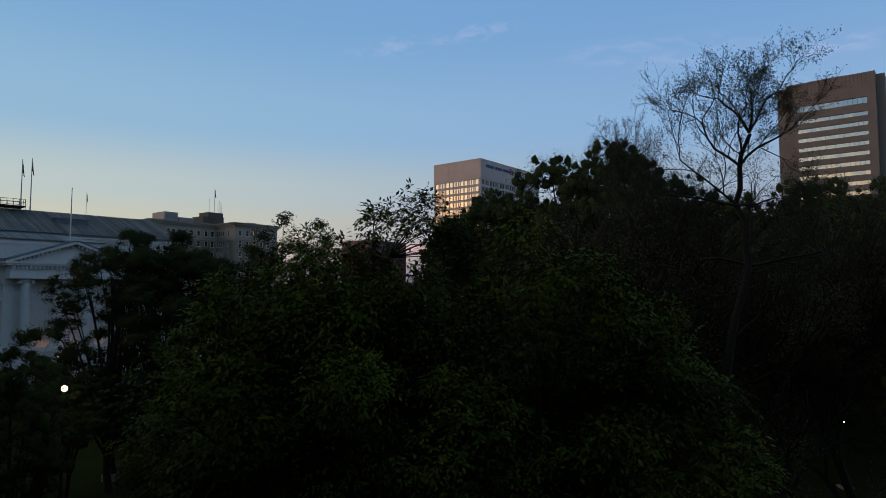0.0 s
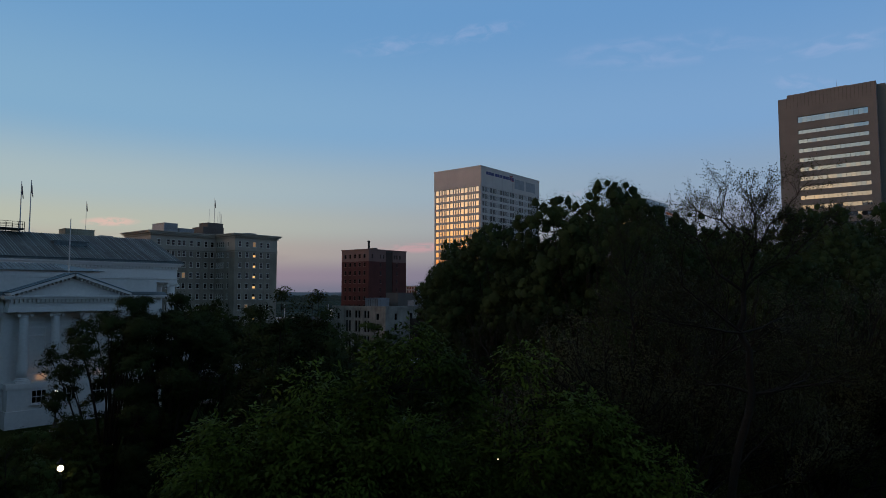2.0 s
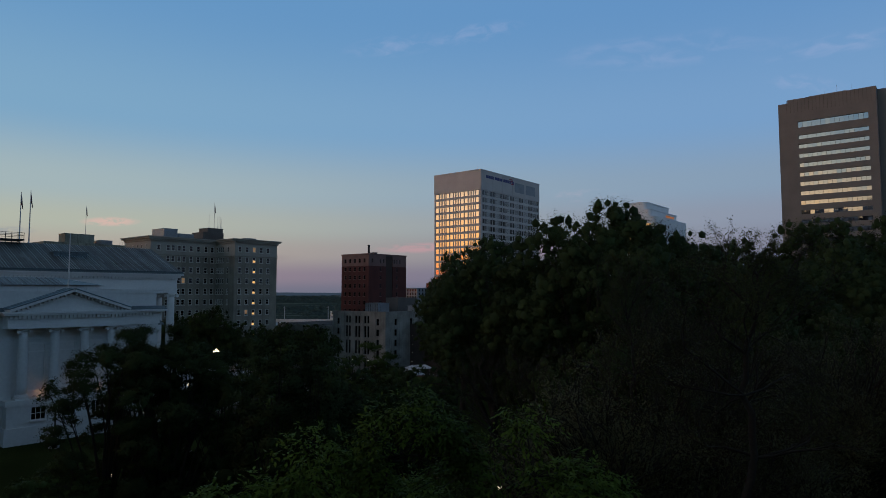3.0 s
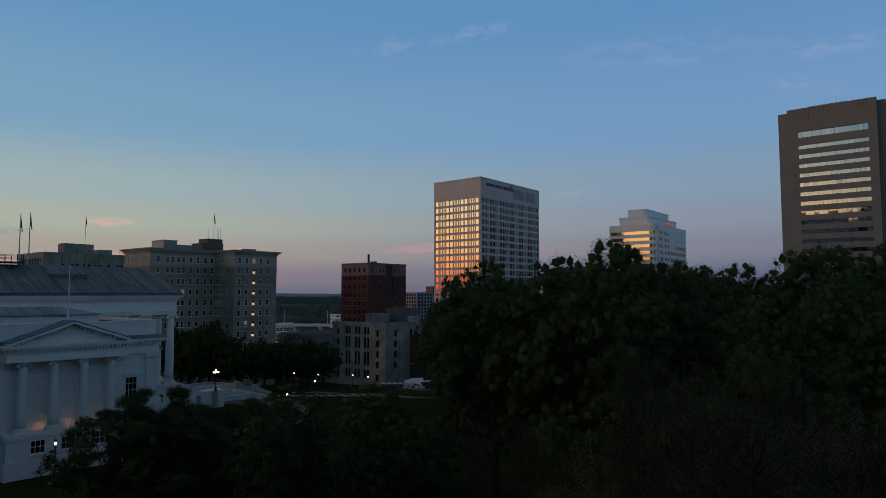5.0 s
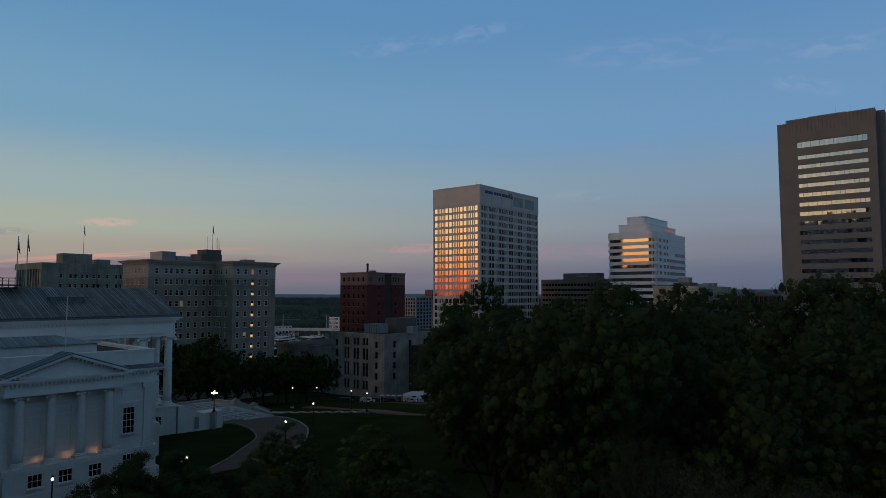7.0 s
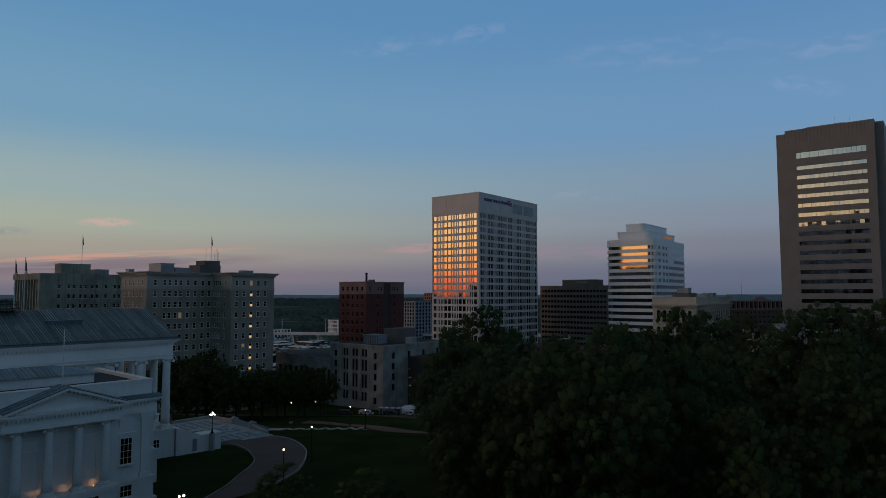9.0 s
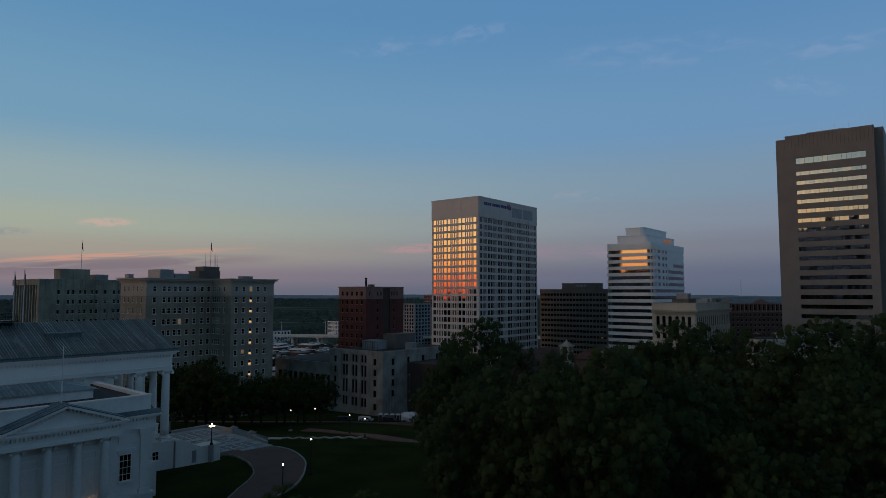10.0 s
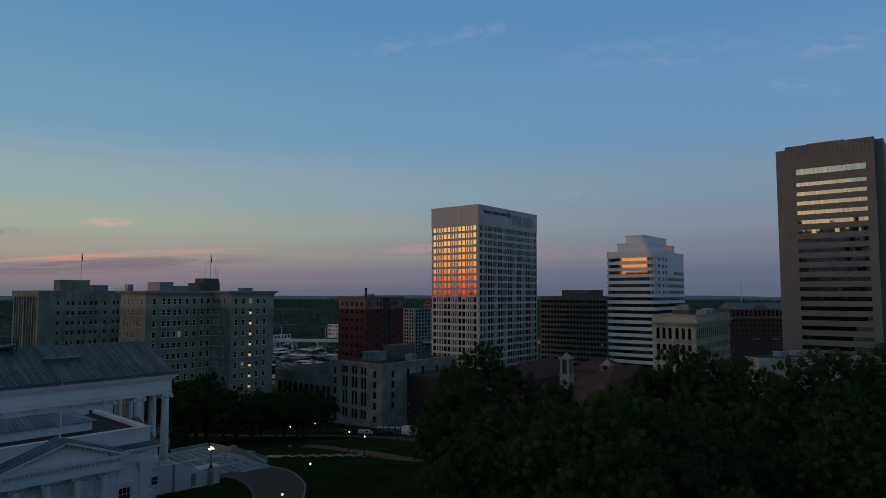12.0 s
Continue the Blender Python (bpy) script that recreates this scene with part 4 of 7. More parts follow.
# ---- cream limestone corner block with arched top windows ----
def cream_block():
    T = thing("corner_building", pose(88.5, 222.5, 0, 0, 0, GRID), "cream limestone corner building with arched top windows and balustrades", "building")
    W, L, top, base, dep = 14.8, 44.0, 21.8, -18.0, 0.45
    cz = 18.4      # underside of the main cornice
    bm = bmesh.new()
    box(bm, 0, L, 0, W, base, top - 0.4)
    part("core", bm, DARK_FRAME, T)
    cols_v = [(1.0 + k * 2.15 + (0.35 if k > 2 else 0), 2.25 + k * 2.15 + (0.35 if k > 2 else 0)) for k in range(6)]
    cols_u = openings(L, 17, 1.65, 0.8)
    rows = [(cz - 5.2, cz - 1.1)] + [(cz - 9.0 - 3.7 * k, cz - 7.0 - 3.7 * k) for k in range(7)]
    bm = bmesh.new()
    wall_grid(bm, "x", -dep, W, base, cz, rows, cols_v, dep)
    wall_grid(bm, "y", 0, L, base, cz, rows, cols_u, dep)
    part("wall", bm, CREAM_STONE, T)
    # half-round heads over the top windows
    bm = bmesh.new()
    for face, cols in (("x", cols_v), ("y", cols_u)):
        for s0, s1 in cols:
            c, r = (s0 + s1) / 2, (s1 - s0) / 2
            for k in range(6):
                a0, a1 = math.pi * k / 6, math.pi * (k + 1) / 6
                zc = cz - 1.1 - r
                for (p, q) in (((c - r * math.cos(a0), zc + r * math.sin(a0)), (c - r * math.cos(a1), zc + r * math.sin(a1))),):
                    w0, w1 = p[0], q[0]
                    wallbox(bm, face, w0, w1, 0.1, dep - 0.01, max(p[1], q[1]) - 0.02, cz - 1.1)
    part("arch_head", bm, CREAM_STONE, T)
    m1 = sash(1.25, 2.0, DARK_FRAME, GLASS, 0.08)
    m0 = sash(1.25, 4.1, DARK_FRAME, GLASS, 0.08, 2)
    set_windows(T, "x", rows[:1], cols_v, m0, 0.03)
    set_windows(T, "x", rows[1:], cols_v, m1, 0.03)
    m2 = sash(1.65, 2.0, DARK_FRAME, GLASS, 0.08)
    m3 = sash(1.65, 4.1, DARK_FRAME, GLASS, 0.08, 2)
    set_windows(T, "y", rows[:1], cols_u, m3, 0.03)
    set_windows(T, "y", rows[1:4], cols_u, m2, 0.03)
    for z0, z1, out in ((cz + 0.004, cz + 0.5, 0.5), (cz + 0.504, cz + 0.9, 1.2), (cz + 0.904, cz + 1.2, 1.5), (cz + 1.204, top, 0.25), (top + 0.004, top + 0.3, 0.45), (cz - 6.3, cz - 6.0, 0.35)):
        bm = bmesh.new()
        wallbox(bm, "x", -dep - out, W, 0 if z0 > cz else 0.02, dep + out, z0, z1)
        wallbox(bm, "y", 0.02, L, 0 if z0 > cz else 0.02, dep + out, z0, z1)
        part("cornice", bm, CREAM_STONE, T)
    bm = bmesh.new()
    for face, cols in (("x", cols_v), ("y", cols_u)):
        length = W if face == "x" else L
        n = int(length / 0.9)
        for k in range(n):
            wallbox(bm, face, k * 0.9, k * 0.9 + 0.4, dep + 0.01, dep + 0.9, cz - 0.35, cz)
        for k in range(int(length / 0.45)):
            wallbox(bm, face, k * 0.45 + 0.1, k * 0.45 + 0.28, dep + 0.12, dep + 0.3, cz - 5.99, cz - 5.15)
        wallbox(bm, face, 0.0, length, dep + 0.08, dep + 0.36, cz - 5.146, cz - 5.0)
    part("balustrade", bm, CREAM_STONE, T)
    plant_box(T, 7, 16, 4, 10, top - 0.3, top + 1.5, PENTHOUSE, "penthouse", 0)
    plant_box(T, 9, 13, 5, 9, top + 1.7, top + 3.4, PLANT_GREY)
    plant_box(T, 26, 30, 3, 7, top - 0.3, top + 1.2)
    plant_box(T, 33, 38, 3, 7, top - 0.3, top + 1.6)


cream_block()


# ---- brown brick block with pediments, farther off ----
def brick_pediment_block():
    T = thing("brick_building", pose(232.0, 474.0, 0, 0, 0, 4.0), "brown brick building with a pedimented, colonnaded top storey", "building")
    L, W, top, base, dep = 46.0, 24.0, 18.0, -24.0, 0.4
    x0 = -18.0
    bm = bmesh.new()
    box(bm, x0, L, 0, W, base, top - 0.5)
    part("core", bm, DARK_FRAME, T)
    cols = [(x0 + 2.0 + 3.4 * k, x0 + 3.5 + 3.4 * k) for k in range(18)]
    rows = [(top - 5.4, top - 1.0)] + [(top - 9.8 - 3.6 * k, top - 8.0 - 3.6 * k) for k in range(8)]
    bm = bmesh.new()
    wall_grid(bm, "y", x0, L, base, top - 0.6, rows, cols, dep)
    part("wall", bm, BRICK_DARK, T)
    m0 = sash(1.5, 4.4, RED_TRIM, GLASS, 0.1, 2)
    m1 = sash(1.5, 1.8, RED_TRIM, GLASS, 0.1)
    set_windows(T, "y", rows[:1], cols, m0, 0.03)
    set_windows(T, "y", rows[1:6], cols, m1, 0.03)
    bm = bmesh.new()
    wallbox(bm, "y", x0 - 0.3, L + 0.3, 0, 0.9, top - 0.596, top)
    wallbox(bm, "y", x0, L, 0.02, 0.7, top - 6.6, top - 6.1)
    for s0, s1 in cols:
        wallbox(bm, "y", s0 - 0.75, s0 - 0.3, dep + 0.004, dep + 0.3, top - 6.1, top - 0.6)
    part("cornice", bm, RED_TRIM, T)
    for c, z, w in ((6.0, top + 0.004, 15.0), (17.0, -5.0, 8.0), (2.0, -5.0, 8.0)):
        bm = bmesh.new()
        profile_pts = [(c - w / 2, z), (c + w / 2, z), (c, z + w * 0.22)]
        a = [bm.verts.new((x, -0.95, zz)) for x, zz in profile_pts]
        b = [bm.verts.new((x, -0.02, zz)) for x, zz in profile_pts]
        bm.faces.new(a), bm.faces.new(b[::-1])
        for i in range(3):
            bm.faces.new((a[i], b[i], b[(i + 1) % 3], a[(i + 1) % 3]))
        part("pediment", bm, RED_TRIM, T)
    bm = bmesh.new()
    profile(bm, [(0.5, top + 0.01), (W, top + 0.01), (W / 2, top + 4.6)], "x", x0 + 4, L)
    part("roof", bm, ROOF_METAL, T)


brick_pediment_block()


# ---- low pale block and maroon-roofed houses below the towers ----
def low_block():
    T = thing("low_building", pose(69.8, 140.0, 1.3, 0, 0, 12.0), "low pale rendered building with a flat parapet roof", "building")
    bm = bmesh.new()
    box(bm, 0, 26, 0, 5, -16, 13.2)
    part("wall", bm, CREAM_STONE, T)
    bm = bmesh.new()
    box(bm, -0.3, 26.3, -0.3, 5.3, 13.204, 14.0)
    part("parapet", bm, CREAM_STONE, T)
    bm = bmesh.new()
    box(bm, 0.4, 25.6, 0.4, 4.6, 14.004, 14.1)
    part("roof_deck", bm, ROOF_BLACK, T)
    plant_box(T, 6, 8, 1, 3, 14.104, 15.0)
    plant_box(T, 11, 13, 1.5, 4, 14.104, 15.0)
    plant_box(T, 16, 19, 1, 4, 14.104, 14.9)


def hip_house(x, y, heading, L, W, eave, rise, base, mat, label):
    T = thing("house", pose(x, y, 0, 0, 0, heading), label, "house")
    bm = bmesh.new()
    box(bm, 0.6, L - 0.6, 0.6, W - 0.6, base, eave)
    part("wall", bm, BRICK_BROWN, T)
    bm = bmesh.new()
    k = min(L, W) / 2
    v = [bm.verts.new(p) for p in ((0, 0, eave + 0.004), (L, 0, eave + 0.004), (L, W, eave + 0.004), (0, W, eave + 0.004))]
    r = [bm.verts.new(p) for p in (((k, W / 2, eave + rise), (L - k, W / 2, eave + rise)) if L >= W else ((L / 2, k, eave + rise), (L / 2, W - k, eave + rise)))]
    bm.faces.new(v[::-1])
    if L >= W:
        faces = ((v[0], v[1], r[1], r[0]), (v[1], v[2], r[1]), (v[2], v[3], r[0], r[1]), (v[3], v[0], r[0]))
    else:
        faces = ((v[0], v[1], r[0]), (v[1], v[2], r[1], r[0]), (v[2], v[3], r[1]), (v[3], v[0], r[0], r[1]))
    for f in faces:
        bm.faces.new(f)
    part("roof", bm, mat, T)
    return T


low_block()
hip_house(42.7, 171.0, 14.0, 27, 19.6, 2.6, 6.4, -12, TILE_ROOF, "church hall under a maroon tiled hip roof")
hip_house(30, 222, GRID, 40, 16, -1.0, 5.5, -18, TILE_ROOF, "long house under a maroon tiled hip roof")
hip_house(58, 228, GRID, 22, 14, 1.5, 4.0, -18, TILE_ROOF, "brick house under a maroon tiled hip roof")


def turret(x, y, z0, z1):
    T = thing("turret", pose(x, y, 0, 0, 0, GRID), "square cream stone turret with an arched belfry opening", "turret")
    bm = bmesh.new()
    box(bm, -1.7, 1.7, -1.7, 1.7, z0 - 4.5, z0)
    box(bm, -1.9, 1.9, -1.9, 1.9, z0, z0 + 0.4)
    part("shaft", bm, BEIGE_TRIM, T)
    bm = bmesh.new()
    for sx in (-1, 1):
        for sy in (-1, 1):
            box(bm, sx * 1.6 - (0.7 if sx > 0 else 0), sx * 1.6 + (0.7 if sx < 0 else 0), sy * 1.6 - (0.7 if sy > 0 else 0), sy * 1.6 + (0.7 if sy < 0 else 0), z0 + 0.404, z1 - 1.0)
    part("post", bm, BEIGE_TRIM, T)
    bm = bmesh.new()
    box(bm, -0.9, 0.9, -0.9, 0.9, z0 + 0.404, z1 - 1.0)
    part("belfry", bm, DARK_FRAME, T)
    bm = bmesh.new()
    box(bm, -2.0, 2.0, -2.0, 2.0, z1 - 0.996, z1 - 0.5)
    lathe(bm, [(1.9, z1 - 0.496), (0.6, z1 + 0.6), (0.1, z1 + 1.3)], 8)
    part("cap", bm, BEIGE_TRIM, T)


turret(41.5, 212.0, 2.6, 8.8)
turret(55.5, 214.0, 1.6, 6.4)

# ---- the white columned building ----
def column_meshes(height, r):
    """Shaft, base and scrolled capital of a column standing at the origin."""
    bm = bmesh.new()
    hb, hc = 0.55 * r * 2, 0.5 * r * 2
    rings = []
    for k in range(9):
        s = k / 8
        rings.append((r * (1 - 0.15 * s ** 1.6), hb + (height - hb - hc) * s))
    lathe(bm, rings, 24)
    shaft = mesh_of(bm, "shaft", WHITE, True)
    bm = bmesh.new()
    lathe(bm, [(1.3 * r, hb * 0.35), (1.38 * r, hb * 0.5), (1.3 * r, hb * 0.62), (1.12 * r, hb * 0.72), (1.2 * r, hb * 0.85), (1.08 * r, hb)], 24)
    box(bm, -1.42 * r, 1.42 * r, -1.42 * r, 1.42 * r, 0, hb * 0.345)
    base = mesh_of(bm, "base", WHITE)
    bm = bmesh.new()
    z0 = height - hc
    lathe(bm, [(0.86 * r, z0), (0.95 * r, z0 + hc * 0.2), (1.12 * r, z0 + hc * 0.5), (1.0 * r, z0 + hc * 0.7)], 20)
    box(bm, -1.25 * r, 1.25 * r, -1.2 * r, 1.2 * r, z0 + hc * 0.72, z0 + hc)
    # four scrolls
    for sx in (-1, 1):
        for sy in (-1, 1):
            cx, cz, rad = sx * 1.18 * r, z0 + hc * 0.3, 0.36 * r
            ring = []
            for k in range(12):
                a = 2 * math.pi * k / 12
                ring.append((cx + rad * math.cos(a), cz + rad * math.sin(a)))
            y0, y1 = (0.55 * r, 1.1 * r) if sy > 0 else (-1.1 * r, -0.55 * r)
            a_ = [bm.verts.new((p[0], y0, p[1])) for p in ring]
            b_ = [bm.verts.new((p[0], y1, p[1])) for p in ring]
            bm.faces.new(a_), bm.faces.new(b_[::-1])
            for i in range(12):
                bm.faces.new((a_[i], b_[i], b_[(i + 1) % 12], a_[(i + 1) % 12]))
    cap = mesh_of(bm, "capital", WHITE_TRIM)
    return shaft, base, cap


def add_column(parent, meshes, m):
    shaft, base, cap = meshes
    c = shared("column", shaft, parent, m)
    shared("base", base, c, Matrix())
    shared("capital", cap, c, Matrix())
    return c


def dentils(bm, face, s0, s1, d0, d1, z0, z1, pitch):
    n = int((s1 - s0) / pitch)
    for k in range(n):
        s = s0 + (k + 0.25) * pitch
        wallbox(bm, face, s, s + pitch * 0.5, d0, d1, z0, z1)


def triangle_block(bm, y0, y1, xa, xb, xc, z0, z1):
    """An upright triangular slab in the plane of x and z, from y0 to y1."""
    pts = ((xa, z0), (xb, z0), (xc, z1))
    a = [bm.verts.new((x, y0, z)) for x, z in pts]
    b = [bm.verts.new((x, y1, z)) for x, z in pts]
    bm.faces.new(a), bm.faces.new(b[::-1])
    for i in range(3):
        bm.faces.new((a[i], b[i], b[(i + 1) % 3], a[(i + 1) % 3]))


CAP = pose(-48.38, 112.25, 0, 0, 0, AXIS)


def capitol():
    T = thing("columned_building", CAP, "white painted classical building with portico, wings and metal roof", "building")
    LEN, WID = 44.0, 25.1         # main block runs to -x, its flank lies on y = 0
    st, ct, ev = 0.0, 12.05, 15.37  # stylobate, column top, eave
    x_back, x_cella = -LEN, -8.7
    # podium
    bm = bmesh.new()
    box(bm, x_back, 1.2, -1.2, WID + 1.2, -5.5, st - 0.3)
    box(bm, x_back - 0.2, 1.4, -1.4, WID + 1.4, st - 0.296, st)
    part("podium", bm, WHITE, T)
    bm = bmesh.new()
    box(bm, x_back, x_cella, 0.2, WID - 0.2, st + 0.004, ct)
    part("wall", bm, WHITE, T)
    cols = column_meshes(ct - st, 0.72)
    for x in (0.0, -4.63):
        add_column(T, cols, pose(x, 0, st))
        add_column(T, cols, pose(x, WID, st))
    for k in range(1, 5):
        add_column(T, cols, pose(0.0, WID * k / 5, st))
    # flat pilasters along the flank with scrolled heads
    bm = bmesh.new()
    box(bm, -0.6, 0.6, -0.25, 0.0, 0, ct - st - 0.75)
    box(bm, -0.75, 0.75, -0.35, 0.0, 0.0, 0.6)
    pil = mesh_of(bm, "pilaster", WHITE)
    bm = bmesh.new()
    box(bm, -0.95, 0.95, -0.45, 0.0, 0.35, 0.74)
    for sx in (-1, 1):
        ring = [(sx * 0.85 + 0.3 * math.cos(2 * math.pi * k / 12), 0.2 + 0.3 * math.sin(2 * math.pi * k / 12)) for k in range(12)]
        a_ = [bm.verts.new((p[0], -0.44, p[1])) for p in ring]
        b_ = [bm.verts.new((p[0], -0.2, p[1])) for p in ring]
        bm.faces.new(a_), bm.faces.new(b_[::-1])
        for i in range(12):
            bm.faces.new((a_[i], b_[i], b_[(i + 1) % 12], a_[(i + 1) % 12]))
    pcap = mesh_of(bm, "capital", WHITE_TRIM)
    for k in range(8):
        p = shared("pilaster", pil, T, pose(-9.26 - 4.63 * k, 0.196, st))
        shared("capital", pcap, p, pose(0, 0, ct - st - 0.745))
    sq = sash(1.2, 1.2, DARK_FRAME, GLASS, 0.09, 1, 2, False)
    for k in range(7):
        w = shared("window", sq[0], T, pose(-11.6 - 4.63 * k, 0.19, 9.6))
        shared("pane", sq[1], w, Matrix())
    # entablature: architrave, frieze, dentils, cornice
    for z0, z1, out in ((ct + 0.004, ct + 0.55, 0.75), (ct + 0.554, ct + 0.7, 0.9), (ct + 0.704, ev - 1.05, 0.72), (ev - 0.62, ev - 0.3, 1.2), (ev - 0.296, ev, 1.55)):
        bm = bmesh.new()
        box(bm, x_back - out, out, -out, WID + out, z0, z1)
        part("entablature", bm, WHITE_TRIM, T)
    bm = bmesh.new()
    box(bm, x_back - 0.8, 0.8, -0.8, WID + 0.8, ev - 1.046, ev - 0.624)
    dentils(bm, "y", x_back, 0.6, 0.804, 1.1, ev - 0.95, ev - 0.63, 0.55)
    part("dentil_course", bm, WHITE_TRIM, T)
    # roof: two slopes with gutter upstand and standing seams
    ridge = 20.5
    mid = WID / 2
    x0r, x1r = x_back - 1.6, 1.6
    bm = bmesh.new()
    profile(bm, [(-1.7, ev + 0.004), (mid, ridge), (WID + 1.7, ev + 0.004)], "x", x0r, x1r)
    part("roof", bm, ROOF_METAL, T)
    slope = math.atan2(ridge - ev, mid + 1.7)
    run = math.hypot(ridge - ev, mid + 1.7)
    bm = bmesh.new()
    box(bm, -0.03, 0.03, 0.9, run - 0.05, 0.004, 0.09)
    seam = mesh_of(bm, "seam", ROOF_SEAM)
    n = 118
    for k in range(n):
        x = x0r + 0.2 + (x1r - x0r - 0.4) * k / (n - 1)
        shared("seam", seam, T, Matrix.Translation((x, -1.7, ev + 0.02)) @ Matrix.Rotation(slope, 4, "X"))
    rng = random.Random(3)
    for k in range(n - 1):
        if rng.random() < 0.30:
            w = (x1r - x0r - 0.4) / (n - 1)
            a = rng.uniform(1.0, run * 0.7)
            b = min(run - 0.2, a + rng.uniform(1.5, 6.0))
            bm = bmesh.new()
            box(bm, 0.05, w - 0.05, a, b, 0.004, 0.02)
            ob = part("roof_panel", bm, ROOF_PATCH, T)
            ob.matrix_basis = Matrix.Translation((x0r + 0.2 + w * k, -1.7, ev + 0.02)) @ Matrix.Rotation(slope, 4, "X")
    bm = bmesh.new()
    box(bm, x0r, x1r, 0.0, 0.1, 0.0, 0.16)
    gut = part("gutter", bm, ROOF_METAL, T)
    gut.matrix_basis = Matrix.Translation((0, -1.7, ev + 0.01)) @ Matrix.Rotation(slope, 4, "X") @ pose(0, 0.75, 0)
    bm = bmesh.new()
    box(bm, -2.7, 2.7, -0.2, 2.3, 0.78, 0.98)
    box(bm, -2.5, 2.5, 0.0, 2.1, 0.0, 0.776)
    hatch = part("roof_hatch", bm, ROOF_METAL, T)
    hatch.matrix_basis = Matrix.Translation((-14.4, 5.9, ev + 0.02 + 7.6 * math.tan(slope))) @ pose(0, 0, -0.2)
    bm = bmesh.new()
    triangle_block(bm, 0, 0.5, -0.2, WID + 0.2, mid, ev, ridge - 0.6)
    ped = part("pediment", bm, WHITE, T)
    ped.matrix_basis = pose(0.9, 0, 0.0, 0, 0, 90)
    # platform and twin flagpoles astride the ridge
    px = -20.2
    bm = bmesh.new()
    box(bm, px - 3.4, px + 0.3, mid - 1.8, mid + 1.8, ridge + 0.25, ridge + 0.45)
    for k in range(5):
        for y in (mid - 1.75, mid + 1.7):
            x = px - 3.3 + k * 0.88
            box(bm, x, x + 0.06, y, y + 0.06, ridge - 0.4, ridge + 1.55)
    for y in (mid - 1.75, mid + 1.7):
        for z in (ridge + 1.0, ridge + 1.5):
            box(bm, px - 3.35, px + 0.3, y + 0.005, y + 0.055, z, z + 0.06)
    for k in range(4):
        box(bm, px + 0.2, px + 0.26, mid - 1.7 + k * 1.1, mid - 1.64 + k * 1.1, ridge + 0.45, ridge + 1.5)
    part("roof_platform", bm, IRON, T)
    for x, h in ((px, 8.5), (px + 1.4, 8.9)):
        p = mast(T, x, mid, ridge - 0.1, ridge + h, 0.11, "flagpole", STEEL)
        flag_on(T, x, mid, ridge + h - 0.4, 1.7, 0.34)

    # ---- wing towards the lawn ----
    fx0, fx1, fy0, fy1 = -35.7, -14.2, -27.0, -9.0
    gb, pl, wt = -5.0, 0.0, 8.1          # ground, top of basement, top of wall below the entablature
    cor, par = 9.95, 12.3
    bm = bmesh.new()
    box(bm, fx0, fx1, fy0, fy1, pl + 0.004, wt)
    part("wing_wall", bm, WHITE, T)
    bm = bmesh.new()
    box(bm, fx0 - 0.35, fx1 + 0.35, fy0 - 0.35, fy1, gb, pl - 0.35)
    box(bm, fx0 - 0.5, fx1 + 0.5, fy0 - 0.5, fy1, pl - 0.346, pl)
    box(bm, fx0 - 0.7, fx1 + 0.7, fy0 - 0.7, fy1, gb - 0.6, gb + 2.3)
    part("wing_basement", bm, WHITE, T)
    cxs = (-29.5, -26.35, -23.2, -20.2)
    mid_x = -24.95
    bm = bmesh.new()
    box(bm, -31.0, -18.9, fy0 - 2.1, fy0 - 0.354, gb, pl - 0.35)
    box(bm, -31.2, -18.7, fy0 - 2.25, fy0 - 0.354, pl - 0.346, pl + 0.25)
    box(bm, -31.2, -18.7, fy0 - 2.3, fy0 - 0.71, gb - 0.6, gb + 2.3)
    part("portico_basement", bm, WHITE, T)
    wc = column_meshes(wt - 0.25 - pl, 0.52)
    for x in cxs:
        add_column(T, wc, pose(x, fy0 - 1.25, pl + 0.25))
    # wing pilasters, recessed panels and windows
    for x, s in ((fx1 - 0.75, 1), (fx0 + 0.75, 1), (-19.0, 1), (-30.9, 1)):
        if s:
            bm = bmesh.new()
            box(bm, x - 0.55, x + 0.55, fy0 - 0.3, fy0 - 0.004, pl + 0.004, wt - 0.6)
            box(bm, x - 0.7, x + 0.7, fy0 - 0.4, fy0 - 0.004, pl + 0.008, pl + 0.6)
            box(bm, x - 0.8, x + 0.8, fy0 - 0.5, fy0 - 0.004, wt - 0.596, wt - 0.01)
            part("pilaster", bm, WHITE, T)
    for a, b in zip(cxs, cxs[1:]):
        c = (a + b) / 2
        bm = bmesh.new()
        for (x0, x1, z0, z1) in ((c - 1.05, c + 1.05, 6.2, 6.4), (c - 1.0, c + 1.0, 0.9, 1.05), (c - 1.0, c - 0.88, 1.05, 6.2), (c + 0.88, c + 1.0, 1.05, 6.2), (c - 1.2, c + 1.2, 5.3, 5.44), (c - 0.85, c + 0.85, 6.8, 7.0), (c - 0.85, c + 0.85, 7.6, 7.72)):
            box(bm, x0, x1, fy0 - 0.14, fy0 - 0.004, z0, z1)
        part("panel_moulding", bm, WHITE_TRIM, T)
        bm = bmesh.new()
        box(bm, c + 0.6, c + 0.75, fy0 - 0.6, fy0 - 0.45, pl + 0.254, pl + 0.42)
        lamp = part("floodlight", bm, UPLIGHT, T, "small warm floodlight")
        bm = bmesh.new()
        box(bm, c + 0.55, c + 0.8, fy0 - 0.68, fy0 - 0.62, pl + 0.254, pl + 0.52)
        part("shield", bm, WHITE_TRIM, lamp)
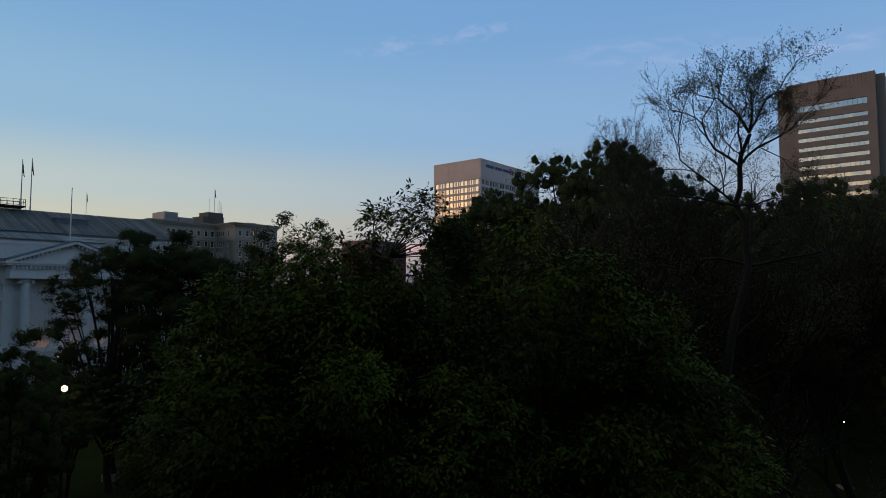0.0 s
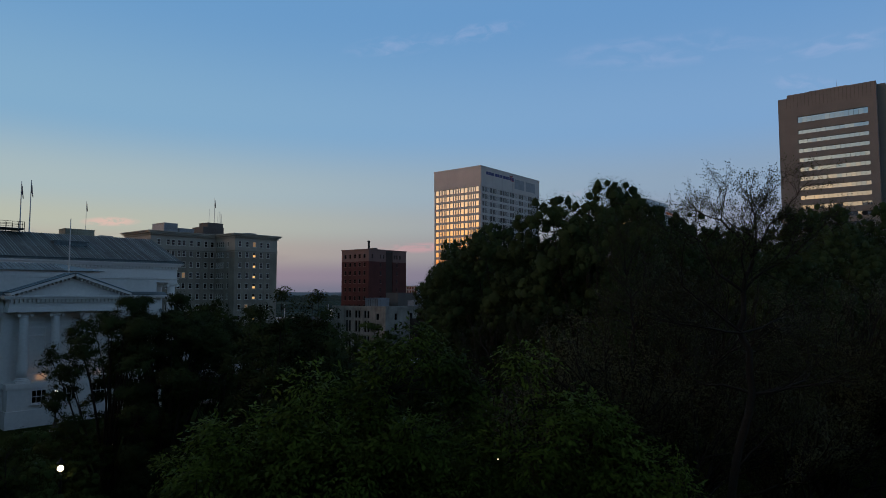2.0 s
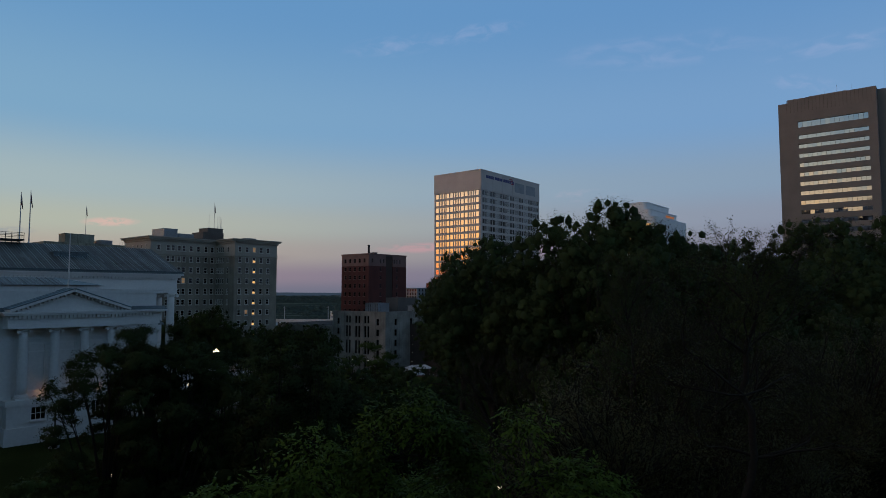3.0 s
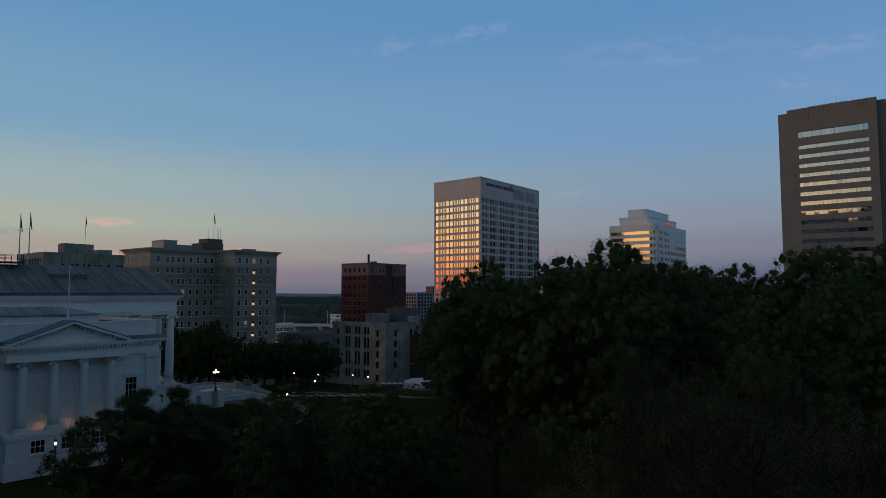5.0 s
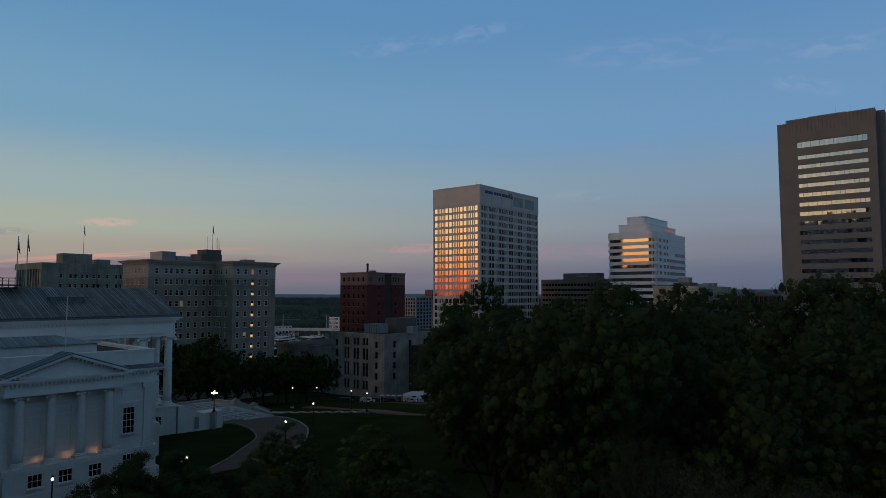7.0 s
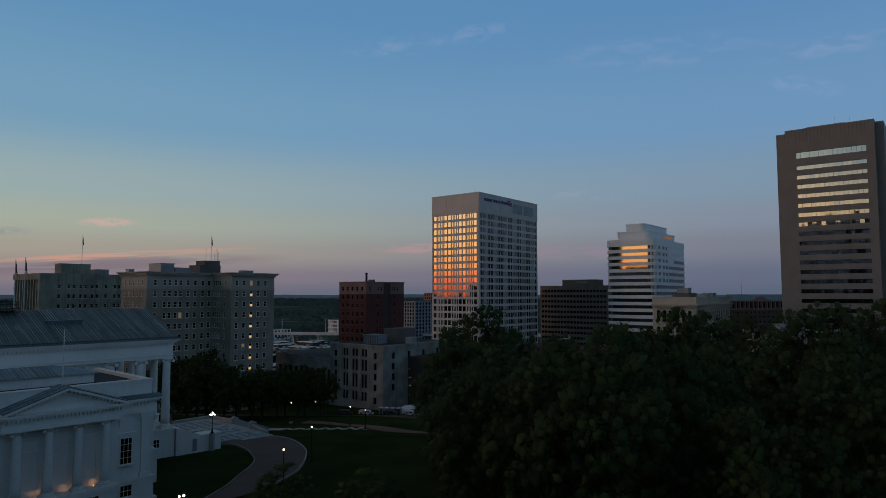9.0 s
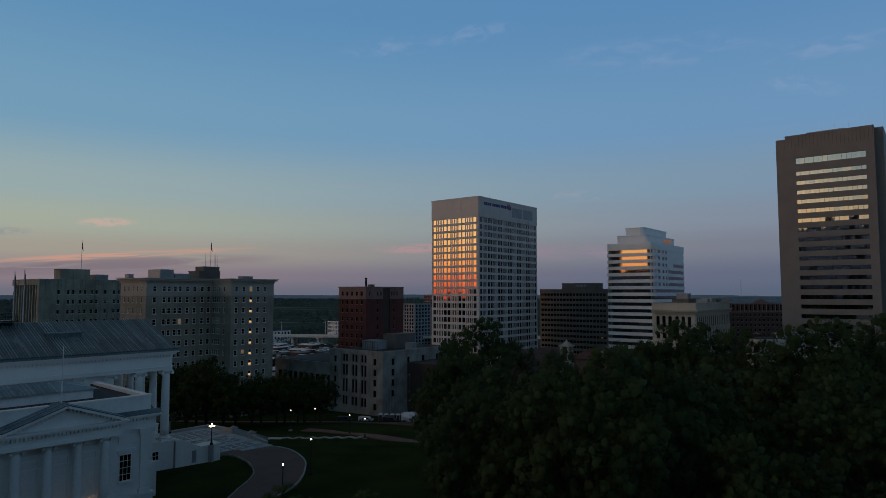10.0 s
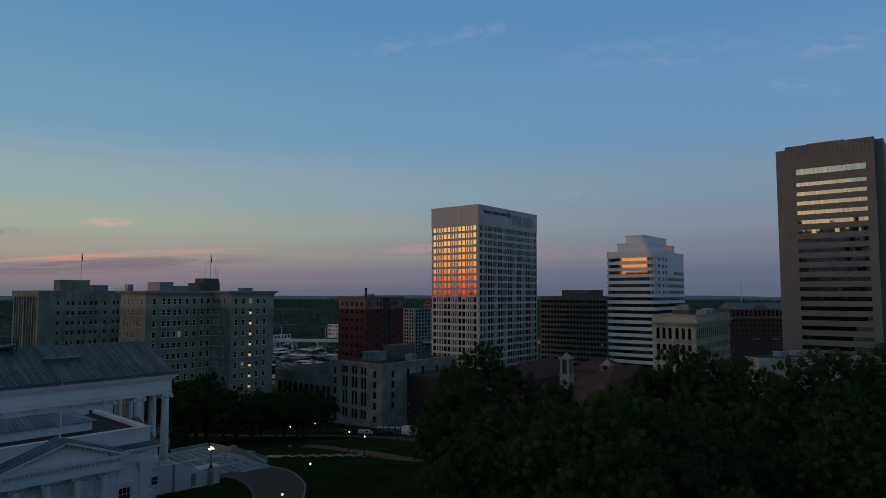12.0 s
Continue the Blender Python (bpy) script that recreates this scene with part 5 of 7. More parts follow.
    big = sash(1.5, 3.3, WHITE_TRIM, GLASS, 0.08, 3, 2, True)
    small = sash(1.5, 1.5, WHITE_TRIM, GLASS, 0.08, 1, 2, True)
    for x in (-17.3, -32.6):
        w = shared("window", big[0], T, pose(x, fy0 - 0.004, 1.9))
        shared("pane", big[1], w, Matrix())
        bm = bmesh.new()
        box(bm, -0.95, 0.95, -0.2, -0.004, 3.45, 3.7)
        box(bm, -1.15, 1.15, -0.35, -0.004, 3.704, 3.95)
        box(bm, -0.9, 0.9, -0.12, -0.004, 4.7, 5.6)
        part("window_head", bm, WHITE_TRIM, w)
    for x, y in ((-28.0, fy0 - 2.1), (-24.95, fy0 - 2.1), (-21.8, fy0 - 2.1), (-17.3, fy0 - 0.35), (-32.6, fy0 - 0.35)):
        w = shared("window", small[0], T, pose(x, y - 0.004, -2.05))
        shared("pane", small[1], w, Matrix())
    # wing entablature and parapet
    for z0, z1, out in ((wt + 0.004, wt + 0.5, 0.3), (wt + 0.504, cor - 0.8, 0.25), (cor - 0.4, cor - 0.2, 0.75), (cor - 0.196, cor, 1.0)):
        bm = bmesh.new()
        box(bm, fx0 - out, fx1 + out, fy0 - out, fy1, z0, z1)
        part("wing_entablature", bm, WHITE_TRIM, T)
        bm = bmesh.new()
        o2 = min(out, 0.9)
        box(bm, -31.0 - o2, -18.9 + o2, fy0 - 2.0 - o2, fy0 - out - 0.004, z0, z1)
        part("portico_entablature", bm, WHITE_TRIM, T)
    bm = bmesh.new()
    box(bm, fx0 - 0.3, fx1 + 0.3, fy0 - 0.3, fy1, cor - 0.796, cor - 0.404)
    box(bm, -31.3, -18.6, fy0 - 2.3, fy0 - 0.304, cor - 0.796, cor - 0.404)
    dentils(bm, "y", fx0, -31.6, -fy0 + 0.304, -fy0 + 0.6, cor - 0.75, cor - 0.41, 0.42)
    dentils(bm, "y", -18.4, fx1, -fy0 + 0.304, -fy0 + 0.6, cor - 0.75, cor - 0.41, 0.42)
    dentils(bm, "y", -31.3, -18.6, -fy0 + 2.304, -fy0 + 2.6, cor - 0.75, cor - 0.41, 0.42)
    for k in range(40):
        box(bm, fx1 + 0.304, fx1 + 0.6, fy0 + 0.1 + k * 0.42, fy0 + 0.31 + k * 0.42, cor - 0.75, cor - 0.41)
    part("wing_dentil_course", bm, WHITE_TRIM, T, kind="stuff")
    # sloped metal on the cornice, then the parapet with its coping
    bm = bmesh.new()
    profile(bm, [(fy0 - 1.0, cor + 0.004), (fy0 + 0.1, cor + 0.45), (fy0 + 0.1, cor + 0.004)], "x", fx0 - 1, fx1 + 1.0)
    profile(bm, [(fx1 + 1.0, cor + 0.004), (fx1 - 0.1, cor + 0.004), (fx1 - 0.1, cor + 0.45)], "y", fy0 + 0.11, fy1)
    part("cornice_flashing", bm, ROOF_METAL, T)
    for x0, x1, y0, y1 in ((fx0, fx1, fy0 + 0.15, fy0 + 0.75), (fx1 - 0.75, fx1 - 0.15, fy0 + 0.76, fy1)) :
        bm = bmesh.new()
        box(bm, x0, x1, y0, y1, cor + 0.01, par - 0.25)
        box(bm, x0 - 0.1, x1 + 0.1, y0 - 0.1, y1 + 0.1, par - 0.246, par)
        part("parapet", bm, WHITE, T)
    bm = bmesh.new()
    box(bm, fx0, fx1 - 0.8, fy0 + 0.8, fy1 - 0.65, cor + 0.02, par - 0.45)
    part("wing_roof", bm, ROOF_BLACK, T)
    # raised lantern with a hipped metal roof on the wing
    lx0, lx1, ly0, ly1 = -34.5, -19.4, -21.6, -14.0
    bm = bmesh.new()
    box(bm, lx0, lx1, ly0, ly1, par - 0.99, par + 0.75)
    part("lantern", bm, WHITE, T)
    bm = bmesh.new()
    box(bm, -0.6, 0.6, -0.05, -0.004, -0.2, 0.55)
    lw = mesh_of(bm, "lantern_window", WHITE_TRIM)
    for k in range(8):
        shared("lantern_window", lw, T, pose(lx0 + 1.2 + k * 1.85, ly0, par))
    bm = bmesh.new()
    e, h = par + 0.754, par + 1.75
    v = [bm.verts.new(p) for p in ((lx0 - 0.5, ly0 - 0.5, e), (lx1 + 0.5, ly0 - 0.5, e), (lx1 + 0.5, ly1 + 0.5, e), (lx0 - 0.5, ly1 + 0.5, e))]
    r = [bm.verts.new(p) for p in ((lx0 + 3.8, (ly0 + ly1) / 2, h), (lx1 - 3.8, (ly0 + ly1) / 2, h))]
    for f in ((v[3], v[2], v[1], v[0]), (v[0], v[1], r[1], r[0]), (v[1], v[2], r[1]), (v[2], v[3], r[0], r[1]), (v[3], v[0], r[0])):
        bm.faces.new(f)
    part("lantern_roof", bm, ROOF_METAL, T)
    bm = bmesh.new()
    ln = math.hypot(h - e, (ly1 - ly0) / 2 + 0.5)
    box(bm, -0.03, 0.03, 0.05, ln - 0.2, 0, 0.08)
    seam2 = mesh_of(bm, "seam", ROOF_SEAM)
    s2 = math.atan2(h - e, (ly1 - ly0) / 2 + 0.5)
    for k in range(15):
        shared("seam", seam2, T, Matrix.Translation((lx0 + 3.8 + k * 0.5, ly0 - 0.5, e + 0.01)) @ Matrix.Rotation(s2, 4, "X"))
    # portico pediment and its roof
    py0, py1 = fy0 - 2.9, fy0 - 0.2
    pz = 12.2
    bm = bmesh.new()
    triangle_block(bm, py0 + 0.9, py1, -31.0, -18.9, mid_x, cor + 0.004, pz - 0.25)
    part("tympanum", bm, WHITE, T)
    for sx in (-1, 1):
        half = 6.3
        ang = math.atan2(pz - cor, half)
        ln = math.hypot(pz - cor, half)
        bm = bmesh.new()
        box(bm, 0, ln, py0, py1 + 1.0, 0.02, 0.3)
        dn = int(ln / 0.45)
        for k in range(dn):
            box(bm, 0.3 + k * 0.45, 0.5 + k * 0.45, py0 + 0.35, py0 + 0.9, -0.25, 0.016)
        rk = part("raking_cornice", bm, WHITE_TRIM, T)
        rk.matrix_basis = (Matrix.Translation((mid_x - half, 0, cor)) @ Matrix.Rotation(-ang, 4, "Y")) if sx < 0 else (Matrix.Translation((mid_x + half, 0, cor)) @ Matrix.Scale(-1, 4, (1, 0, 0)) @ Matrix.Rotation(-ang, 4, "Y"))
        bm = bmesh.new()
        box(bm, 0.0, ln + 0.05, py0 - 0.05, py1 + 1.0, 0.304, 0.4)
        rf = part("portico_roof", bm, ROOF_METAL, T)
        rf.matrix_basis = rk.matrix_basis
        for k in range(6):
            bm = bmesh.new()
            box(bm, 0.0, ln, py0 + 0.1 + k * 0.6, py0 + 0.16 + k * 0.6, 0.404, 0.47)
            part("seam", bm, ROOF_SEAM, rf)
    mast(T, mid_x, fy0 - 0.5, pz - 0.2, pz + 6.9, 0.09, "flagpole", WHITE_TRIM)
    # link between the wing and the main block
    bm = bmesh.new()
    box(bm, -31.0, -19.0, fy1 + 0.01, -1.45, -5.5, 8.0)
    part("link_wall", bm, WHITE, T)
    bm = bmesh.new()
    box(bm, -31.5, -18.5, fy1 + 0.01, -0.01, 8.004, 9.4)
    part("link_cornice", bm, WHITE_TRIM, T)
    # cross porch beside the link, its gable to the south
    bm = bmesh.new()
    box(bm, -14.18, -9.2, -14.0, -1.45, -5.5, 6.6)
    part("porch_wall", bm, WHITE, T)
    bm = bmesh.new()
    box(bm, -14.17, -8.2, -15.0, -1.0, 6.604, 7.3)
    part("porch_entablature", bm, WHITE_TRIM, T)
    bm = bmesh.new()
    profile(bm, [(-15.3, 7.304), (-8.0, 10.1), (-0.7, 7.304)], "x", -18.9, -7.8)
    part("porch_roof", bm, ROOF_METAL, T)
    for k in range(8):
        bm = bmesh.new()
        box(bm, -0.03, 0.03, 0.1, 7.7, 0.0, 0.08)
        seam3 = part("seam", bm, ROOF_SEAM, T)
        seam3.matrix_basis = Matrix.Translation((-13.6 + 0.75 * k, -15.3, 7.32)) @ Matrix.Rotation(math.atan2(2.8, 7.3), 4, "X")
    pc = column_meshes(6.4, 0.42)
    for y in (-14.2, -10.9):
        add_column(T, pc, pose(-8.7, y, 0.2))
    bm = bmesh.new()
    box(bm, -9.19, -7.9, -15.0, -1.46, -5.5, 0.2)
    part("porch_base", bm, WHITE, T)
    # south steps between cheek walls
    for k in range(11):
        bm = bmesh.new()
        box(bm, 1.4 + 0.36 * k, 1.76 + 0.36 * k, 1.2, WID - 1.2, -6.0, st - 0.2 - 0.34 * k)
        part("step", bm, WHITE, T)
    for y0, y1 in ((-1.5, 0.9), (WID - 0.9, WID + 1.5)):
        bm = bmesh.new()
        profile(bm, [(1.41, -6.0), (1.41, st - 0.2), (2.2, st - 0.2), (6.0, -2.2), (9.8, -2.2), (9.8, -6.0)], "y", y0, y1)
        part("cheek_wall", bm, WHITE, T)
        bm = bmesh.new()
        box(bm, 5.9, 9.9, y0 - 0.12, y1 + 0.12, -2.196, -1.98)
        part("wall_coping", bm, WHITE_TRIM, T)
    bm = bmesh.new()
    box(bm, 4.4, 5.2, -1.56, -1.505, -4.6, -2.5)
    part("cellar_door", bm, PLANT_GREY, T, "blue-grey cellar door")
    w = shared("window", small[0], T, pose(-2.2, -1.21, -3.0))
    shared("pane", small[1], w, Matrix())


capitol()


# ---- paved terrace below the steps ----
def terrace():
    T = thing("terrace", CAP, "pale stone terrace paved in dark squares with low walls", "terrace", kind="structure")
    z = -5.0
    bm = bmesh.new()
    box(bm, 5.4, 22.6, 1.0, 26.6, -9.5, z - 0.06)
    part("bed", bm, PAVING, T)
    bm = bmesh.new()
    box(bm, -0.60, 0.60, -0.60, 0.60, 0, 0.05)
    dark = mesh_of(bm, "slab", PAVING_DARK)
    bm = bmesh.new()
    box(bm, -0.82, 0.82, -0.82, 0.82, 0, 0.05)
    pale = mesh_of(bm, "slab", PAVING)
    for i in range(10):
        for k in range(15):
            x, y = 6.6 + 1.68 * i, 1.9 + 1.68 * k
            if math.hypot(x - 17.5, y - 13.6) < 3.0:
                continue
            shared("slab", dark if 0 < i < 9 and 0 < k < 14 and k not in (4, 9) else pale, T, pose(x, y, z - 0.056))
    # round medallion before the steps
    for r0, r1, m in ((0.0, 0.9, PAVING_DARK), (0.95, 1.5, PAVING), (1.55, 2.1, PAVING_DARK), (2.15, 2.7, PAVING)):
        bm = bmesh.new()
        n = 28
        rings = []
        for r in (r0, r1):
            rings.append([bm.verts.new((17.5 + r * math.cos(2 * math.pi * k / n), 13.6 + r * math.sin(2 * math.pi * k / n), z - 0.004)) for k in range(n)] if r else None)
        for k in range(n):
            j = (k + 1) % n
            if rings[0]:
                bm.faces.new((rings[0][k], rings[1][k], rings[1][j], rings[0][j]))
        if not rings[0]:
            bm.faces.new(rings[1])
        part("medallion_ring", bm, m, T)

    def low_wall(x0, x1, y0, y1, h0, h1):
        """A coped wall whose top falls from h0 to h1 along its length."""
        along = "y" if y1 - y0 > x1 - x0 else "x"
        bm = bmesh.new()
        if along == "y":
            profile(bm, [(y0, -9.0), (y1, -9.0), (y1, z + h1), (y0, z + h0)], "x", x0, x1)
            profile(bm, [(y0, z + h0 + 0.004), (y1, z + h1 + 0.004), (y1, z + h1 + 0.14), (y0, z + h0 + 0.14)], "x", x0 - 0.1, x1 + 0.1)
        else:
            profile(bm, [(x0, -9.0), (x1, -9.0), (x1, z + h1), (x0, z + h0)], "y", y0, y1)
            profile(bm, [(x0, z + h0 + 0.004), (x1, z + h1 + 0.004), (x1, z + h1 + 0.14), (x0, z + h0 + 0.14)], "y", y0 - 0.1, y1 + 0.1)
        part("low_wall", bm, CONCRETE, T)
    low_wall(22.62, 23.1, 3.6, 9.4, 0.15, 0.75)
    low_wall(22.62, 23.1, 17.6, 26.0, 0.75, 0.35)
    low_wall(14.0, 22.6, 26.62, 27.1, 0.35, 0.35)
    low_wall(23.92, 27.0, 9.5, 10.1, 0.7, -0.6)
    low_wall(23.92, 27.0, 16.9, 17.5, 0.7, -0.6)
    for x, y in ((23.2, 9.9), (23.2, 17.1)):
        bm = bmesh.new()
        box(bm, x - 0.7, x + 0.7, y - 0.48, y + 0.48, -9.0, z + 1.0)
        box(bm, x - 0.8, x + 0.8, y - 0.58, y + 0.58, z + 1.004, z + 1.16)
        profile(bm, [(x - 0.6, z + 1.164), (x + 0.6, z + 1.164), (x + 0.2, z + 1.42), (x - 0.2, z + 1.42)], "y", y - 0.4, y + 0.4)
        part("pier", bm, CONCRETE, T)
    for k in range(9):
        bm = bmesh.new()
        box(bm, 22.64 + 0.4 * k, 23.04 + 0.4 * k, 10.6, 16.4, -9.5, z - 0.17 * (k + 1))
        part("step", bm, PAVING, T)


terrace()

# drives and paths
def apron(name, inner, outer, mat, label, lift, category):
    """A paved sheet between two edges, following the ground, with sides that reach below it."""
    def along(pts, steps=4):
        v = [Vector(p) for p in pts]
        out = []
        for i in range(len(v) - 1):
            p0, p1, p2, p3 = v[max(i - 1, 0)], v[i], v[i + 1], v[min(i + 2, len(v) - 1)]
            for k in range(steps):
                t = k / steps
                out.append(0.5 * (2 * p1 + (p2 - p0) * t + (2 * p0 - 5 * p1 + 4 * p2 - p3) * t * t + (3 * p1 - p0 - 3 * p2 + p3) * t ** 3))
        return out + [v[-1]]
    a, b = along(inner), along(outer)
    bm = bmesh.new()
    prev = None
    for p, q in zip(a, b):
        row = [bm.verts.new((c.x, c.y, ground_z(c.x, c.y) + lift)) for c in (p.lerp(q, k / 4) for k in range(5))]
        row = [bm.verts.new((p.x, p.y, row[0].co.z - 0.6))] + row + [bm.verts.new((q.x, q.y, row[-1].co.z - 0.6))]
        if prev:
            for k in range(6):
                bm.faces.new((prev[k], prev[k + 1], row[k + 1], row[k]))
        prev = row
    tagged(new(name, mesh_of(bm, name, mat)), label, category, kind="structure")
    return [(c.x, c.y) for c in a], [(c.x, c.y) for c in b]


in_edge, out_edge = apron("drive", [(-50.6, 113.0), (-46.6, 116.7), (-41.3, 121.6), (-39.4, 121.2), (-38.0, 120.1), (-36.3, 118.0), (-34.5, 115.4), (-31.7, 109.1), (-30.9, 103.7), (-31.1, 98.6), (-31.3, 92.8), (-33.0, 84.0)],
                          [(-51.6, 113.9), (-47.6, 117.8), (-42.3, 123.6), (-38.5, 127.5), (-34.5, 129.6), (-30.8, 127.0), (-27.6, 123.0), (-24.7, 116.8), (-23.4, 110.6), (-22.8, 105.2), (-23.0, 100.0), (-25.5, 91.0)],
                          ASPHALT, "brown asphalt drive sweeping round from the terrace", 0.2, "drive")
strip("kerb", out_edge[16:], 0.24, CONCRETE, "pale stone kerb edging the drive", 0.32, "kerb")
strip("kerb", in_edge[8:], 0.2, GREYSTONE, "grey stone kerb edging the grass plot", 0.32, "kerb")
strip("path", [(-36, 169), (-29.5, 166.5), (-23, 159.3), (-16, 152.3), (-8, 146), (4, 139)], 4.2, PATH_BRICK, "brown brick path across the lawn", 0.2)
strip("path", [(-41.5, 148.0), (-39.5, 149.4), (-37.0, 149.2)], 1.8, PAVING, "pale flagged landing at the foot of the terrace steps", 0.24)
strip("path", [(-37.5 + 1.45 * k, 149.6 + (0.8 if k % 2 else -0.8) + 0.1 * k) for k in range(14)], 0.55, PAVING, "pale stepped path zigzagging over the lawn", 0.24)
strip("street", [(-90, 205), (-60, 196), (-30, 196), (-5, 180), (30, 160), (70, 140)], 9.0, ASPHALT, "dark street below the lawn", 0.15, "street")


# ---- lamps ----
def lamp_parts():
    bm = bmesh.new()
    lathe(bm, [(0.30, 0.0), (0.30, 0.25), (0.2, 0.35), (0.16, 0.7), (0.09, 0.95), (0.07, 0.92 * 4.0), (0.11, 0.94 * 4.0), (0.05, 3.9)], 10)
    return mesh_of(bm, "post", IRON, True)


POST = lamp_parts()


def globe_mesh(r):
    bm = bmesh.new()
    lathe(bm, [(0.35 * r, -0.95 * r), (0.8 * r, -0.6 * r), (1.0 * r, 0.0), (0.8 * r, 0.6 * r), (0.3 * r, 0.95 * r)], 12)
    return mesh_of(bm, "globe", LAMP_GLOW, True)


GLOBE = globe_mesh(0.15)
GLOBE_SMALL = globe_mesh(0.15)


def street_lamp(x, y, head, height=4.3, globes=1):
    base = head - height
    g = ground_z(x, y)
    T = thing("street_lamp", pose(x, y, base), "black iron lamp post with glowing globe beside the lawn" if globes == 1 else "black iron lamp post with cluster of glowing globes", "lamp", "lamps round the lawn")
    k = (height - 0.2) / 3.9
    p = shared("post", POST, T, Matrix.Diagonal((1, 1, k, 1)))
    if globes == 1:
        shared("globe", GLOBE, T, pose(0, 0, height))
        bm = bmesh.new()
        lathe(bm, [(0.2, height + 0.25), (0.1, height + 0.33), (0.03, height + 0.5)], 8)
        part("finial", bm, IRON, T)
    else:
        for a in (0, 90, 180, 270):
            cx, cy = 0.42 * math.cos(radians(a)), 0.42 * math.sin(radians(a))
            shared("globe", GLOBE_SMALL, T, pose(cx, cy, height - 0.15))
            bm = bmesh.new()
            box(bm, min(0, cx) - 0.03, max(0, cx) + 0.03, min(0, cy) - 0.03, max(0, cy) + 0.03, height - 0.46, height - 0.38)
            part("arm", bm, IRON, T)
        shared("globe", GLOBE_SMALL, T, pose(0, 0, height + 0.2))
    if g < base - 0.05:
        bm = bmesh.new()
        box(bm, -0.4, 0.4, -0.4, 0.4, g - base - 0.3, -0.004)
        part("footing", bm, CONCRETE, T)
    return T


for x, y, head, h, n in ((-41.8, 117.0, 1.5, 3.5, 4), (-21.9, 108.0, 1.0, 5.8, 1), (-22.1, 90.0, 1.6, 5.6, 1), (-22.6, 157.7, -4.4, 4.4, 1), (-17.9, 150.0, -3.8, 4.4, 1),
                         (-39.5, 168.0, -5.2, 4.8, 1), (-36.3, 184.0, -7.6, 4.8, 1), (-18.3, 31.0, 1.9, 6.2, 1), (-19.8, 38.6, 1.2, 5.4, 1), (-26.0, 56.0, 2.1, 6.4, 1), (-26.7, 67.0, 2.5, 6.8, 1), (-42.0, 69.5, -0.4, 4.0, 1),
                         (29.0, 47.0, -2.8, 4.6, 1), (3.6, 42.0, -0.5, 4.2, 1), (-33.6, 72.0, -1.2, 3.4, 1), (-30.0, 74.0, 0.2, 4.6, 1), (-70.0, 165.0, 0.5, 6.0, 1)):
    street_lamp(x, y, head, h, n)

# ---- trees ----
def tube_arrays(lines, sides):
    """Tapered tubes along polylines of (point, radius)."""
    verts, faces = [], []
    base = 0
    ang = np.arange(sides) * 2 * np.pi / sides
    ca, sa = np.cos(ang), np.sin(ang)
    for pts, rad in lines:
        pts = np.asarray(pts, float)
        rad = np.asarray(rad, float)
        d = np.gradient(pts, axis=0)
        d /= np.linalg.norm(d, axis=1)[:, None] + 1e-9
        ref = np.where(np.abs(d[:, 2:3]) > 0.9, np.array([[1.0, 0, 0]]), np.array([[0, 0, 1.0]]))
        a = np.cross(d, ref)
        a /= np.linalg.norm(a, axis=1)[:, None] + 1e-9
        b = np.cross(d, a)
        ring = pts[:, None, :] + rad[:, None, None] * (a[:, None, :] * ca[None, :, None] + b[:, None, :] * sa[None, :, None])
        n = len(pts)
        verts.append(ring.reshape(-1, 3))
        i = np.arange(n - 1)[:, None] * sides
        k = np.arange(sides)[None, :]
        k2 = (k + 1) % sides
        f = np.stack([base + i + k, base + i + k2, base + i + sides + k2, base + i + sides + k], axis=-1).reshape(-1, 4)
        faces.append(f)
        base += n * sides
    return np.concatenate(verts), np.concatenate(faces)


def leaf_arrays(rng, centres, size, droop=0.3, slim=0.55, face=None, tri=False, wild=0.5):
    """One small folded leaf at each centre; face: the way that the leaf's upper side looks, loosely."""
    n = len(centres)
    up = (face if face is not None else np.array([[0, 0, 0.6]])) + rng.normal(size=(n, 3)) * wild
    up /= np.linalg.norm(up, axis=1)[:, None] + 1e-9
    d = rng.normal(size=(n, 3))
    d[:, 2] -= droop
    d -= up * (d * up).sum(axis=1)[:, None]
    d /= np.linalg.norm(d, axis=1)[:, None] + 1e-9
    s = np.cross(up, d)
    ln = size * rng.uniform(0.7, 1.3, (n, 1))
    w = ln * slim
    p0 = centres - d * ln * 0.5
    p2 = centres + d * ln * 0.5 - up * ln * 0.12
    p1 = centres + s * w * 0.5 - up * w * 0.15
    p3 = centres - s * w * 0.5 - up * w * 0.15
    corners = [p3, p2, p1] if tri else [p0, p3, p2, p1]
    v = np.stack(corners, axis=1).reshape(-1, 3)
    return v, np.arange(len(v)).reshape(n, len(corners))


def soft_crown(v, f, face, mat, cores=None):
    """A crown whose leaves shade together as one rounded tuft; cores: the dense hearts of the tufts (points, faces, normals)."""
    nv = np.repeat(face, f.shape[1], axis=0)
    if cores:
        f = np.concatenate([f, cores[1] + len(v)])
        v, nv = np.concatenate([v, cores[0]]), np.concatenate([nv, cores[2]])
    me = arrays_mesh("crown", v, f, mat, True)
    nv = nv / (np.linalg.norm(nv, axis=1)[:, None] + 1e-9)
    me.normals_split_custom_set_from_vertices(nv.tolist())
    return me


def bezier(p0, p1, p2, n):
    t = np.linspace(0, 1, n)[:, None]
    return (1 - t) ** 2 * p0 + 2 * t * (1 - t) * p1 + t ** 2 * p2


